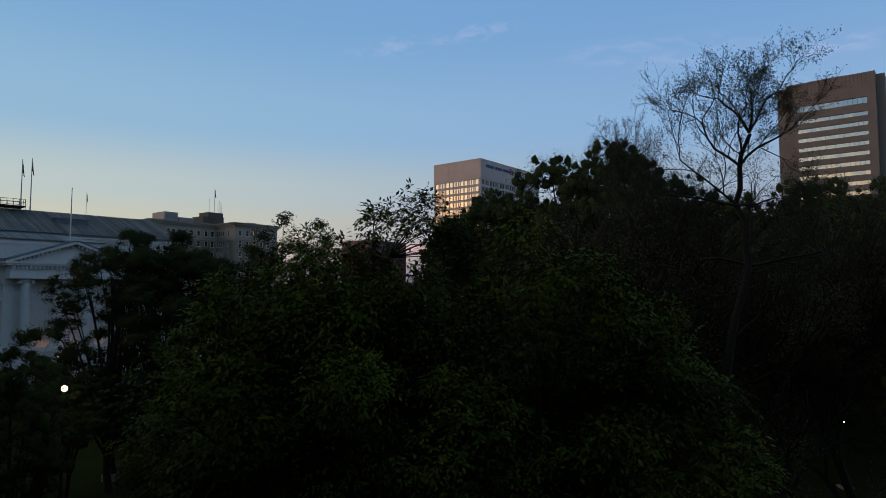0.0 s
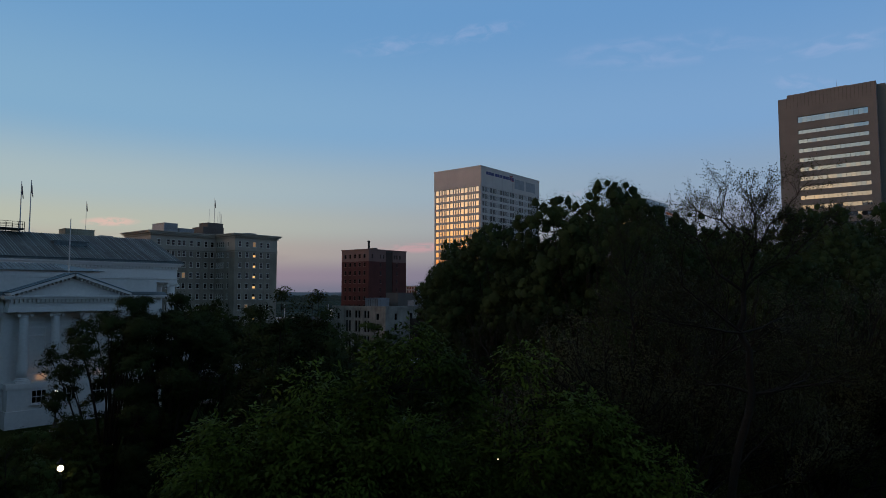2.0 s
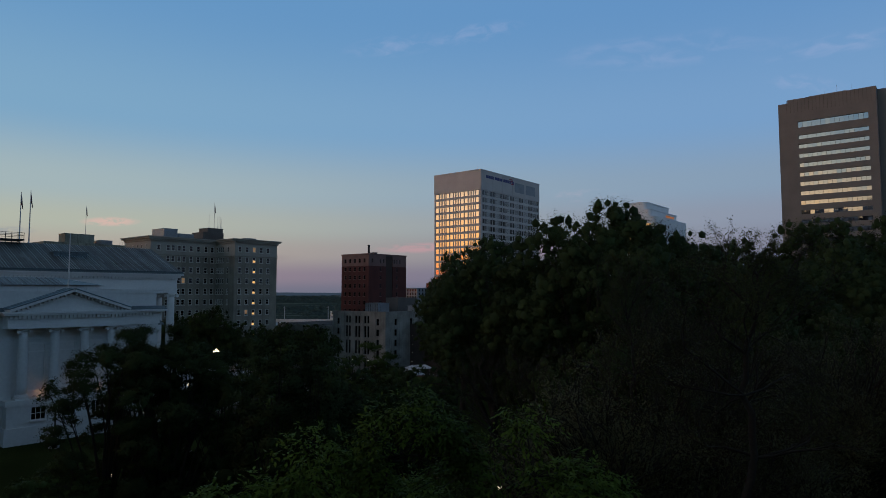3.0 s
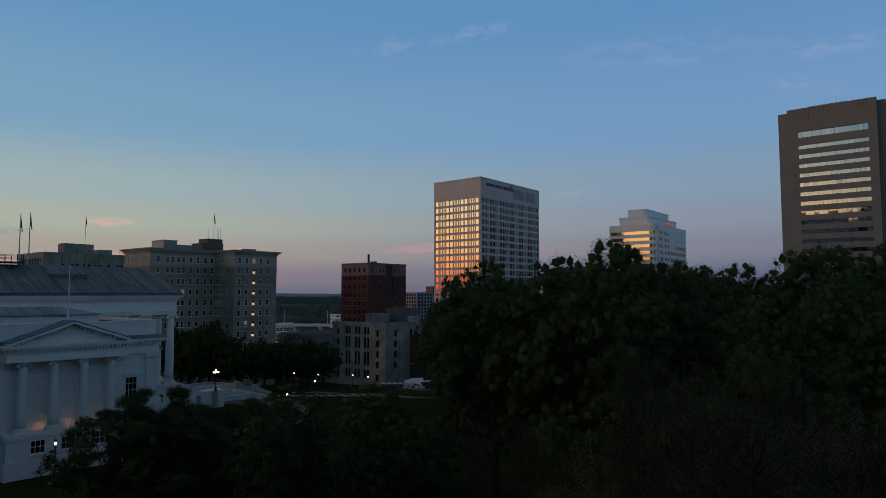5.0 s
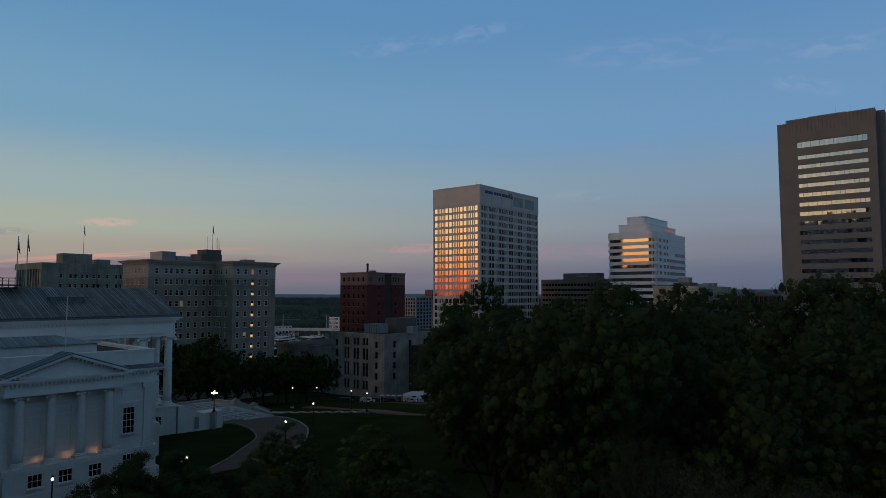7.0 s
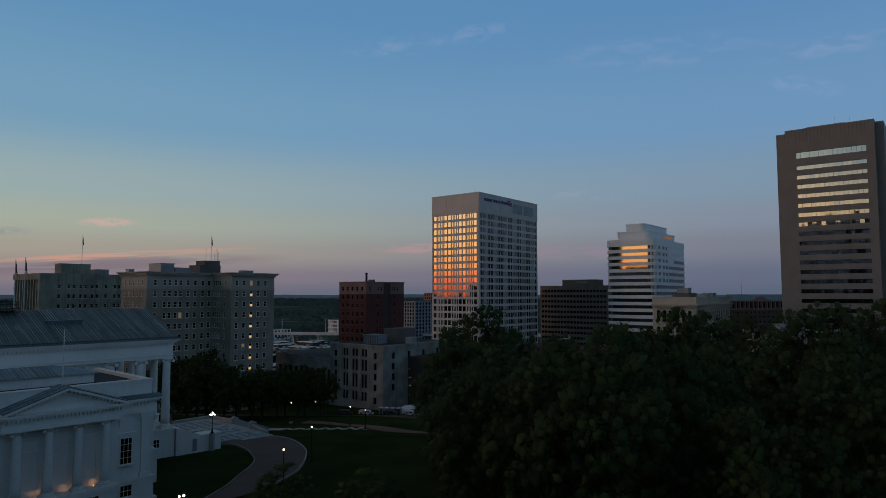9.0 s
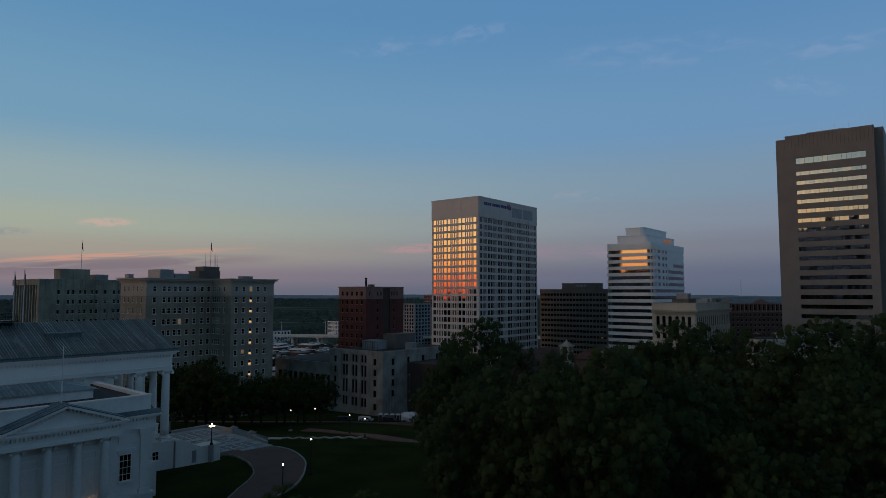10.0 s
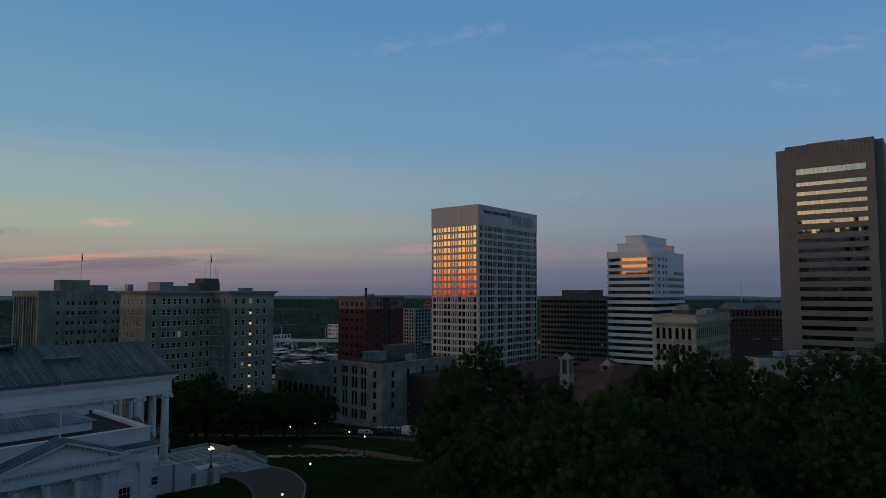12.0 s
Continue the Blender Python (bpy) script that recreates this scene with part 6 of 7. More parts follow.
def spray_arrays(rng, centres, size, face, leaflets=7):
    """Drooping compound leaves: pairs of slim leaflets along a bending stalk, one at its tip."""
    n = len(centres)
    d = face * np.array([1.0, 1.0, 0.35]) + rng.normal(size=(n, 3)) * 0.55
    d /= np.linalg.norm(d, axis=1)[:, None] + 1e-9
    side = np.cross(d, np.array([[0.0, 0.0, 1.0]])) + rng.normal(size=(n, 3)) * 0.25
    side /= np.linalg.norm(side, axis=1)[:, None] + 1e-9
    ln = size * rng.uniform(0.7, 1.3, (n, 1))
    out = []
    for i in range(leaflets):
        along = (i // 2 + 1) / (leaflets // 2 + 1)
        root = centres + d * ln * along + np.array([[0, 0, -0.45]]) * ln * along ** 2
        sign = 0.0 if i == leaflets - 1 else (1.0 if i % 2 else -1.0)
        way = d * (0.55 if sign else 1.0) + side * sign * 0.9 + np.array([[0, 0, -0.55]]) + rng.normal(size=(n, 3)) * 0.18
        way /= np.linalg.norm(way, axis=1)[:, None] + 1e-9
        flat_way = np.cross(way, np.array([[0.0, 0.0, 1.0]])) + rng.normal(size=(n, 3)) * 0.3
        flat_way /= np.linalg.norm(flat_way, axis=1)[:, None] + 1e-9
        ll = ln * rng.uniform(0.36, 0.5, (n, 1))
        out.append(np.stack([root, root + way * ll * 0.45 - flat_way * ll * 0.22, root + way * ll, root + way * ll * 0.45 + flat_way * ll * 0.22], axis=1))
    quads = np.stack(out, axis=1).reshape(-1, 4, 3)
    up = np.cross(quads[:, 2] - quads[:, 0], quads[:, 3] - quads[:, 1])
    back = (up * np.repeat(face, leaflets, axis=0)).sum(axis=1) < 0
    quads[back] = quads[back][:, ::-1]
    v = quads.reshape(-1, 3)
    return v, np.arange(len(v)).reshape(-1, 4)


def leafy_meshes(name, seed, height, radius, crown_base, clumps, leaves, leaf, mat, limbs=9, clump_size=0.16, lump=0.35, trunk_r=None, droop=0.3, flat=0.7, shell=0.45, slim=0.55, tri=False, lobes=30, lobe_size=0.34, spray=0, tight=1.5, relief=0.4, boxy=1.0, skin=0.42, core=0.0, wild=0.5):
    """Trunk with limbs and a crown of leaf clumps, as two meshes standing at the origin."""
    rng = np.random.default_rng(seed)
    tr = trunk_r or height * 0.018
    mid, half = (crown_base + height) / 2, (height - crown_base) / 2
    # rounded lobes over the crown, one of them at its top, and clumps over each lobe
    seedv = rng.uniform(0, 50, 3)
    box_r = np.array([radius, radius, half])
    lobe_c, lobe_r = [], []
    for i in range(lobes):
        zz = 0.97 if i == 0 else 1.0 - 1.75 * (i + rng.uniform(0.0, 0.8)) / lobes
        turn = i * 2.39996 + rng.normal() * 0.35
        flat_r = math.sqrt(max(0.0, 1 - zz * zz))
        d = np.array([flat_r * math.cos(turn), flat_r * math.sin(turn), zz])
        d = np.sign(d) * np.abs(d) ** boxy
        k = 1.0 - lump * (0.5 - 0.9 * noise.noise(Vector(d * 1.7 + seedv)))
        k = 0.98 if i == 0 else min(1.0, max(0.5, k))
        lr = radius * lobe_size * rng.uniform(0.75, 1.25)
        p = d * np.maximum(box_r * k - lr, box_r * 0.2)
        if p[2] < 0:
            p[:2] *= 1.0 - 0.3 * min(1.0, -p[2] / half)
        lobe_c.append(p)
        lobe_r.append(lr)
    lobe_c, lobe_r = np.array(lobe_c), np.array(lobe_r)
    own = rng.integers(0, lobes, clumps)
    ld = rng.normal(size=(clumps, 3)) + lobe_c[own] / box_r * 0.9 + np.array([0, 0, 0.35])
    ld /= np.linalg.norm(ld, axis=1)[:, None]
    lobe_dir = ld * (rng.uniform(0, 1, (clumps, 1)) ** shell)
    cs = lobe_c[own] + lobe_dir * lobe_r[own][:, None] * np.array([1, 1, 0.85]) + np.array([0, 0, mid])
    lines = []
    lean = rng.normal(size=2) * height * 0.02
    fork = crown_base + 0.25 * (height - crown_base)
    trunk = bezier(np.zeros(3), np.array([lean[0], lean[1], fork * 0.5]), np.array([lean[0] * 0.4, lean[1] * 0.4, fork]), 7)
    lines.append((trunk, np.linspace(tr * 1.25, tr * 0.8, 7)))
    tip = np.array([lean[0], lean[1], height * 0.86])
    leader = bezier(trunk[-1], trunk[-1] + np.array([rng.normal() * 0.3, rng.normal() * 0.3, (tip[2] - fork) * 0.5]), tip, 7)
    lines.append((leader, np.linspace(tr * 0.8, tr * 0.1, 7)))
    nodes = [leader[k] for k in range(2, 7)]
    order = rng.permutation(len(cs))[:limbs]
    for i in order:
        e = cs[i]
        t0 = rng.uniform(0.45, 1.0)
        s = trunk[int(t0 * 6)]
        c = s * 0.5 + e * 0.5 + np.array([0, 0, 0.18 * np.linalg.norm(e - s)]) + rng.normal(size=3) * 0.08 * radius
        path = bezier(s, c, e, 8)
        lines.append((path, np.linspace(tr * rng.uniform(0.35, 0.55), tr * 0.06, 8)))
        nodes += [path[k] for k in range(3, 8)]
    nodes = np.array(nodes)
    thin = []
    for e in cs[::max(1, len(cs) // 220)]:
        j = np.argmin(np.linalg.norm(nodes - e, axis=1) + np.maximum(0, nodes[:, 2] - e[2]) * 0.8)
        s = nodes[j]
        c = (s + e) / 2 + rng.normal(size=3) * 0.12 * np.linalg.norm(e - s) + np.array([0, 0, 0.06 * radius])
        thin.append((bezier(s, c, e, 4), np.linspace(tr * 0.08, tr * 0.02, 4)))
    v1, f1 = tube_arrays(lines, 8)
    v2, f2 = tube_arrays(thin, 3)
    trunk_me = arrays_mesh("trunk", np.concatenate([v1, v2]), np.concatenate([f1, f2 + len(v1)]), BARK, True)
    per = rng.poisson(leaves, len(cs)) + 4
    size = radius * clump_size * rng.uniform(0.7, 1.35, len(cs))
    idx = np.repeat(np.arange(len(cs)), per)
    off = rng.normal(size=(len(idx), 3))
    off /= np.linalg.norm(off, axis=1)[:, None]
    off *= rng.uniform(0, 1, (len(idx), 1)) ** skin * tight
    off[:, 2] *= flat
    centres = cs[idx] + off * size[idx][:, None]
    whole = (centres - np.array([0, 0, mid])) / np.array([radius, radius, half])
    face = off * relief + lobe_dir[idx] * 0.75 + whole * 0.3 + np.array([0, 0, 0.12])
    if spray:
        v, f = spray_arrays(rng, centres, leaf, face, spray)
        return trunk_me, soft_crown(v, f, np.repeat(face + rng.normal(size=face.shape) * 0.18, spray, axis=0), mat)
    v, f = leaf_arrays(rng, centres, leaf, droop, slim, face, tri, wild)
    cores = None
    if core:
        ball = bmesh.new()
        bmesh.ops.create_icosphere(ball, subdivisions=1, radius=1.0)
        bv = np.array([p.co[:] for p in ball.verts])
        bf = np.array([[p.index for p in q.verts] for q in ball.faces])
        ball.free()
        n, m = len(cs), len(bv)
        lumps = bv[None, :, :] * rng.uniform(0.6, 1.2, (n, m, 1)) * np.array([1, 1, flat])
        cv = (cs[:, None, :] + lumps * (size * core)[:, None, None]).reshape(-1, 3)
        cn = (np.repeat(bv[None], n, axis=0) * relief + lobe_dir[:, None, :] * 0.75).reshape(-1, 3) + (cv - np.array([0, 0, mid])) / np.array([radius, radius, half]) * 0.3 + np.array([0, 0, 0.12])
        cores = (cv, (bf[None] + (np.arange(n) * m)[:, None, None]).reshape(-1, 3), cn)
    return trunk_me, soft_crown(v, f, face, mat, cores)


def stand(meshes, x, y, label, category="tree", scale=1.0, turn=0.0, squash=1.0, z=None, group="", sink=0.3):
    T = thing("tree", pose(x, y, (ground_z(x, y) if z is None else z) - sink, 0, 0, turn), label, category, group)
    m = Matrix.Diagonal((scale, scale, scale * squash, 1))
    shared("trunk", meshes[0], T, m)
    shared("crown", meshes[1], T, m)
    return T


def twiggy_meshes(name, seed, height, spread, levels, trunk_r, leaf, leaves, mat, lean=(0.0, 0.0), first=0.35, upward=0.35, kids=(3, 4), leaf_slim=0.5, crook=0.22):
    """An open tree grown by forking: bare limbs, fine twigs and a thin haze of young leaves."""
    rng = np.random.default_rng(seed)
    thick, fine, tips = [], [], []

    def grow(p, d, length, r, level):
        n = 6 if level == 0 else 5
        pts = [p]
        q, dd = p.copy(), d.copy()
        for k in range(n - 1):
            dd = dd + rng.normal(size=3) * crook * (0.5 if level == 0 else 1.0) + np.array([0, 0, upward * 0.12])
            dd /= np.linalg.norm(dd)
            q = q + dd * length / (n - 1)
            pts.append(q.copy())
        end = r * (0.72 if level < levels - 1 else 0.35)
        (thick if level < 2 else fine).append((np.array(pts), np.linspace(r, end, n)))
        if level >= levels - 1:
            tips.extend(pts[1:])
            return
        if level >= levels - 2:
            tips.extend(pts[2:])
        nk = rng.integers(kids[0], kids[1] + 1)
        for k in range(nk):
            j = n - 1 if k < 2 else rng.integers(2, n)
            side = rng.normal(size=3)
            side -= side.dot(dd) * dd
            side /= np.linalg.norm(side) + 1e-9
            a = rng.uniform(0.35, 0.95) * spread
            nd = dd * np.cos(a) + side * np.sin(a) + np.array([0, 0, upward * 0.35])
            nd /= np.linalg.norm(nd)
            grow(pts[j], nd, length * rng.uniform(0.6, 0.82), max(0.006, r * rng.uniform(0.5, 0.68)), level + 1)
    d0 = np.array([lean[0], lean[1], 1.0])
    grow(np.zeros(3), d0 / np.linalg.norm(d0), height * first, trunk_r, 0)
    v1, f1 = tube_arrays(thick, 8)
    v2, f2 = tube_arrays(fine, 3)
    v, f = np.concatenate([v1, v2]), np.concatenate([f1, f2 + len(v1)])
    k = height / v[:, 2].max()
    v = v * k
    trunk_me = arrays_mesh("trunk", v, f, BARK, True)
    tips_a = np.array(tips) * k
    pick = rng.integers(0, len(tips_a), leaves)
    c = tips_a[pick] + rng.normal(size=(leaves, 3)) * leaf * 1.4
    out = (c - tips_a.mean(axis=0)) / (tips_a.std(axis=0) * 2.2)
    face = out * 0.5 + np.array([0, 0, 0.7])
    lv, lf = leaf_arrays(rng, c, leaf, 0.2, leaf_slim, face, True, 0.3)
    return trunk_me, soft_crown(lv, lf, face + rng.normal(size=face.shape) * 0.12, mat)


def open_crown(seed, trunk, r0, limbs, levels, leaf, leaves, mat):
    """A leaning trunk given by its bends, with open limbs that fork into fine twigs."""
    rng = np.random.default_rng(seed)
    pts = np.array(trunk, float)
    dense = np.concatenate([np.linspace(a, b, 4)[:-1] for a, b in zip(pts, pts[1:])] + [pts[-1:]])
    dense += rng.normal(size=dense.shape) * 0.05
    thick, fine, tips = [(dense, np.linspace(r0 * 1.2, r0 * 0.45, len(dense)))], [], []

    def grow(p, d, length, r, level):
        n = 5
        line, q, dd = [p], p.copy(), d / np.linalg.norm(d)
        for k in range(n - 1):
            dd = dd + rng.normal(size=3) * 0.2 + np.array([0, 0, 0.04])
            dd /= np.linalg.norm(dd)
            q = q + dd * length / (n - 1)
            line.append(q.copy())
        (thick if level < 1 else fine).append((np.array(line), np.linspace(r, r * 0.6, n)))
        if level >= levels - 2:
            tips.extend(line[1:])
        if level >= levels - 1:
            return
        for k in range(rng.integers(4, 6)):
            j = n - 1 if k < 2 else rng.integers(1, n - 1)
            side = rng.normal(size=3)
            side -= side.dot(dd) * dd
            side /= np.linalg.norm(side) + 1e-9
            a = rng.uniform(0.3, 0.95)
            grow(line[j], dd * np.cos(a) + side * np.sin(a) + np.array([0, 0, 0.12]), length * rng.uniform(0.5, 0.72), max(0.0035, r * rng.uniform(0.42, 0.56)), level + 1)
    for k, d, length in limbs:
        grow(pts[k].copy(), np.array(d, float), length, r0 * rng.uniform(0.26, 0.36), 0)
    v1, f1 = tube_arrays(thick, 8)
    v2, f2 = tube_arrays(fine, 3)
    trunk_me = arrays_mesh("trunk", np.concatenate([v1, v2]), np.concatenate([f1, f2 + len(v1)]), BARK, True)
    ta = np.array(tips)
    c = ta[rng.integers(0, len(ta), leaves)] + rng.normal(size=(leaves, 3)) * leaf * 1.2
    lv, lf = leaf_arrays(rng, c, leaf, 0.2, 0.5)
    return trunk_me, arrays_mesh("crown", lv, lf, mat)


# the fresh green trees close by
near = leafy_meshes("near", 21, 14.6, 4.9, 2.0, 430, 38, 0.33, LEAF_FRESH, limbs=16, clump_size=0.085, lump=0.38, lobes=36, lobe_size=0.27, trunk_r=0.24, flat=0.7, shell=0.30, spray=5, tight=1.15, relief=0.85)
stand(near, -1.6, 17.3, "tree in fresh bright green spring leaf", z=-5.4, scale=1.05)
near2 = leafy_meshes("near2", 22, 11.0, 3.7, 1.2, 220, 36, 0.29, LEAF_FRESH, limbs=12, clump_size=0.10, lump=0.38, lobes=24, lobe_size=0.30, trunk_r=0.18, flat=0.7, shell=0.30, spray=5, tight=1.15, relief=0.85)
stand(near2, -4.2, 18.0, "smaller tree in fresh green leaf", z=-5.0, scale=1.26, turn=40)
stand(near2, 2.6, 17.9, "tree in yellow-green spring leaf beside the open elm", z=-5.2, scale=1.33, turn=130)
stand(near2, -3.0, 17.8, "tree in fresh green leaf among the others", z=-5.1, scale=1.24, turn=265)
stand(near2, 5.2, 16.8, "low tree in yellow-green spring leaf", z=-5.4, scale=1.12, turn=310)
stand(near2, -8.6, 22.5, "low tree in fresh green leaf near the slender saplings", z=-5.0, scale=0.95, turn=220)
# the open, nearly bare tree
bare = open_crown(35, [(-1.0, 0, 0), (-0.75, 0, 5.0), (-0.1, 0, 10.5), (0.62, 0.05, 12.6), (0.30, 0, 14.4), (0.38, 0, 15.6), (0.66, -0.05, 16.6)], 0.13,
                  [(4, (-0.96, 0.1, 0.40), 2.1), (4, (-0.85, -0.3, 0.66), 2.2), (3, (0.92, 0.1, 0.22), 2.5), (3, (0.85, -0.3, 0.42), 2.0), (3, (-0.97, 0.3, 0.16), 1.8), (4, (0.8, 0.4, 0.5), 1.9),
                   (5, (-0.85, 0.1, 0.75), 1.8), (5, (0.85, 0.1, 0.75), 1.7), (5, (-0.3, -0.7, 0.8), 1.4), (6, (0.1, 0, 1.0), 1.35), (6, (-0.65, 0.2, 0.9), 1.5), (6, (0.75, -0.1, 0.8), 1.5), (2, (0.95, 0.2, 0.1), 1.8)],
                  5, 0.055, 26000, LEAF_ELM)
stand(bare, 8.5, 18.9, "tall open elm, nearly bare, with thin young leaves", z=-5.0)
stand(bare, 7.9, 26.2, "slim open elm behind the leafy trees", z=-5.2, scale=0.62, squash=1.60, turn=200)
# feathery trees behind it
feather = twiggy_meshes("feather", 41, 19.0, 0.62, 6, 0.2, 0.09, 90000, LEAF_OLIVE, leaf_slim=0.8, first=0.26, upward=0.45, kids=(4, 5))
for i, (x, y, s, a) in enumerate(((7.6, 25.5, 0.98, 20), (13.5, 27.0, 1.0, 140), (19.0, 29.5, 0.97, 250), (4.0, 31.0, 0.86, 80), (25.5, 34.0, 0.98, 310))):
    stand(feather, x, y, "feathery tree with thin olive spring leaf", scale=s, turn=a, group="feathery trees", z=-6.2)
# dark tree before the white wing
vase = leafy_meshes("vase", 53, 16.2, 4.0, 1.6, 860, 110, 0.12, LEAF_DARK, limbs=46, clump_size=0.075, lump=0.16, lobes=40, lobe_size=0.25, trunk_r=0.2, shell=0.35, slim=0.6, tri=True, tight=1.25, relief=0.85, flat=0.75, boxy=0.7, skin=0.4, core=0.4, wild=0.4)
for x, y, k, turn in ((-18.6, 36.2, 0.97, 0), (-15.6, 36.9, 0.98, 130), (-12.6, 38.2, 0.93, 60), (-17.2, 39.0, 0.97, 250)):
    stand(vase, x, y, "dark vase-shaped tree before the white wing, lamps behind", z=-5.0, scale=k, turn=turn, group="dark trees before the wing")
left = leafy_meshes("left", 51, 15.0, 6.4, 3.5, 520, 90, 0.14, LEAF_DARK, limbs=22, clump_size=0.052, lump=0.4, lobes=30, lobe_size=0.27, trunk_r=0.22, shell=0.3, slim=0.75, tri=True, tight=1.2, relief=0.85, flat=0.9, core=0.6, wild=0.35)
stand(left, -8.0, 42.0, "dark leafy tree behind the saplings", z=-5.0, scale=0.96, turn=150)
stand(left, -2.5, 45.0, "dark leafy tree beside the lawn", z=-5.0, scale=0.86, turn=260)
sap = leafy_meshes("sap", 61, 16.1, 2.0, 4.0, 210, 100, 0.12, LEAF_DARK, limbs=30, clump_size=0.17, lump=0.4, lobes=64, lobe_size=0.18, shell=0.6, trunk_r=0.10)
stand(sap, -8.4, 32.0, "slender young tree with loose leaves", z=-5.0)
stand(sap, -6.6, 33.0, "slender young tree with loose dark leaves", z=-5.0, scale=0.99, turn=120)
shrub = leafy_meshes("shrub", 71, 10.0, 3.4, 1.5, 300, 90, 0.13, LEAF_MID, limbs=9, clump_size=0.095, lump=0.4, trunk_r=0.12, tri=True, tight=1.3, relief=0.9, skin=0.35, core=0.6, wild=0.35)
stand(shrub, -16.0, 24.0, "small green tree near the lamp", z=-4.9, scale=0.86, squash=1.28)
stand(shrub, -15.8, 62.0, "small green tree by the drive", scale=1.26, turn=40)
stand(shrub, -6.0, 59.0, "small green tree on the lawn", scale=1.32, turn=200)
stand(shrub, -19.5, 33.0, "small green tree below the dark one", scale=0.9, turn=100)
stand(shrub, -11.0, 48.0, "small green tree on the open lawn", scale=0.95, turn=160)
stand(shrub, -1.5, 52.0, "small green tree beside the big oaks", scale=1.1, turn=300)

# big dark oaks
oak_a = leafy_meshes("oak_a", 81, 26.0, 10.5, 2.0, 1250, 80, 0.21, LEAF_DARK, limbs=16, clump_size=0.060, lump=0.36, lobes=38, lobe_size=0.30, shell=0.25, flat=1.1, slim=0.65, tri=True, tight=1.3, relief=0.9, skin=0.34, core=0.54, wild=0.35)
oak_b = leafy_meshes("oak_b", 82, 26.0, 9.8, 3.0, 820, 50, 0.30, LEAF_DARK, limbs=16, clump_size=0.066, lump=0.36, lobes=34, lobe_size=0.32, shell=0.25, flat=1.1, slim=0.65, tri=True, tight=1.3, relief=0.9, skin=0.34, core=0.54, wild=0.35)
oak_c = leafy_meshes("oak_c", 83, 26.0, 12.5, 0.6, 440, 36, 0.52, LEAF_DEEP, limbs=10, clump_size=0.075, lump=0.34, shell=0.28, flat=1.1, slim=0.75, tri=True, tight=1.3, relief=0.9, skin=0.3, core=0.58, wild=0.35)
rows_oak = ((13.0, 57.0, 20.7, 0), (5.0, 66.0, 17.8, 60), (19.8, 64.0, 20.4, 130), (2.6, 92.0, 16.6, 200), (7.6, 107.0, 21.6, 280),
            (30.0, 72.0, 17.6, 330), (37.0, 104.0, 21.2, 40), (44.0, 94.0, 20.4, 90), (53.0, 84.0, 22.4, 150), (63.0, 88.0, 22.8, 210),
            (72.0, 92.0, 22.2, 250), (40.0, 66.0, 17.0, 20), (52.0, 62.0, 17.6, 75), (25.0, 50.0, 14.6, 165), (36.0, 46.0, 13.0, 300),
            (14.0, 84.0, 18.2, 10), (24.0, 92.0, 15.4, 110), (18.5, 85.0, 15.6, 35), (50.0, 78.0, 19.0, 140), (31.0, 90.0, 15.0, 290), (46.0, 48.0, 13.6, 225), (43.0, 107.0, 20.6, 65), (47.5, 82.0, 21.4, 185))
for x, y, top, a in rows_oak:
    g = ground_z(x, y)
    stand(oak_a if y < 68 else oak_b, x, y, "tall dark oak in full leaf in the park", scale=(top - g + 0.3) / 25.3, turn=a, group="park oaks")
stand(oak_b, 1.6, 95.0, "slim dark oak at the edge of the lawn", scale=0.62, squash=1.49, turn=150, group="park oaks")
for x, y, top, a in ((-62.4, 170.0, 9.0, 30), (-68.0, 178.0, 7.5, 0), (-74.5, 174.0, 7.0, 310), (-56.5, 176.0, 4.0, 60), (-50.5, 180.0, 3.4, 200), (-45.0, 184.0, 3.2, 120), (-40.0, 187.0, 3.0, 280),
                     (-36.0, 190.0, 1.6, 75), (-57.0, 168.0, 2.6, 230), (-51.0, 173.0, 2.2, 160), (-45.5, 177.0, 2.4, 20), (-40.5, 181.0, 1.6, 330), (-66.0, 166.0, 3.0, 100), (8.0, 150.0, 9.0, 90), (0.0, 128.0, 9.5, 170)):
    g = ground_z(x, y)
    stand(oak_c, x, y, "round dark tree beyond the lawn", scale=(top - g + 0.3) / 25.3, turn=a, group="trees beyond the lawn")


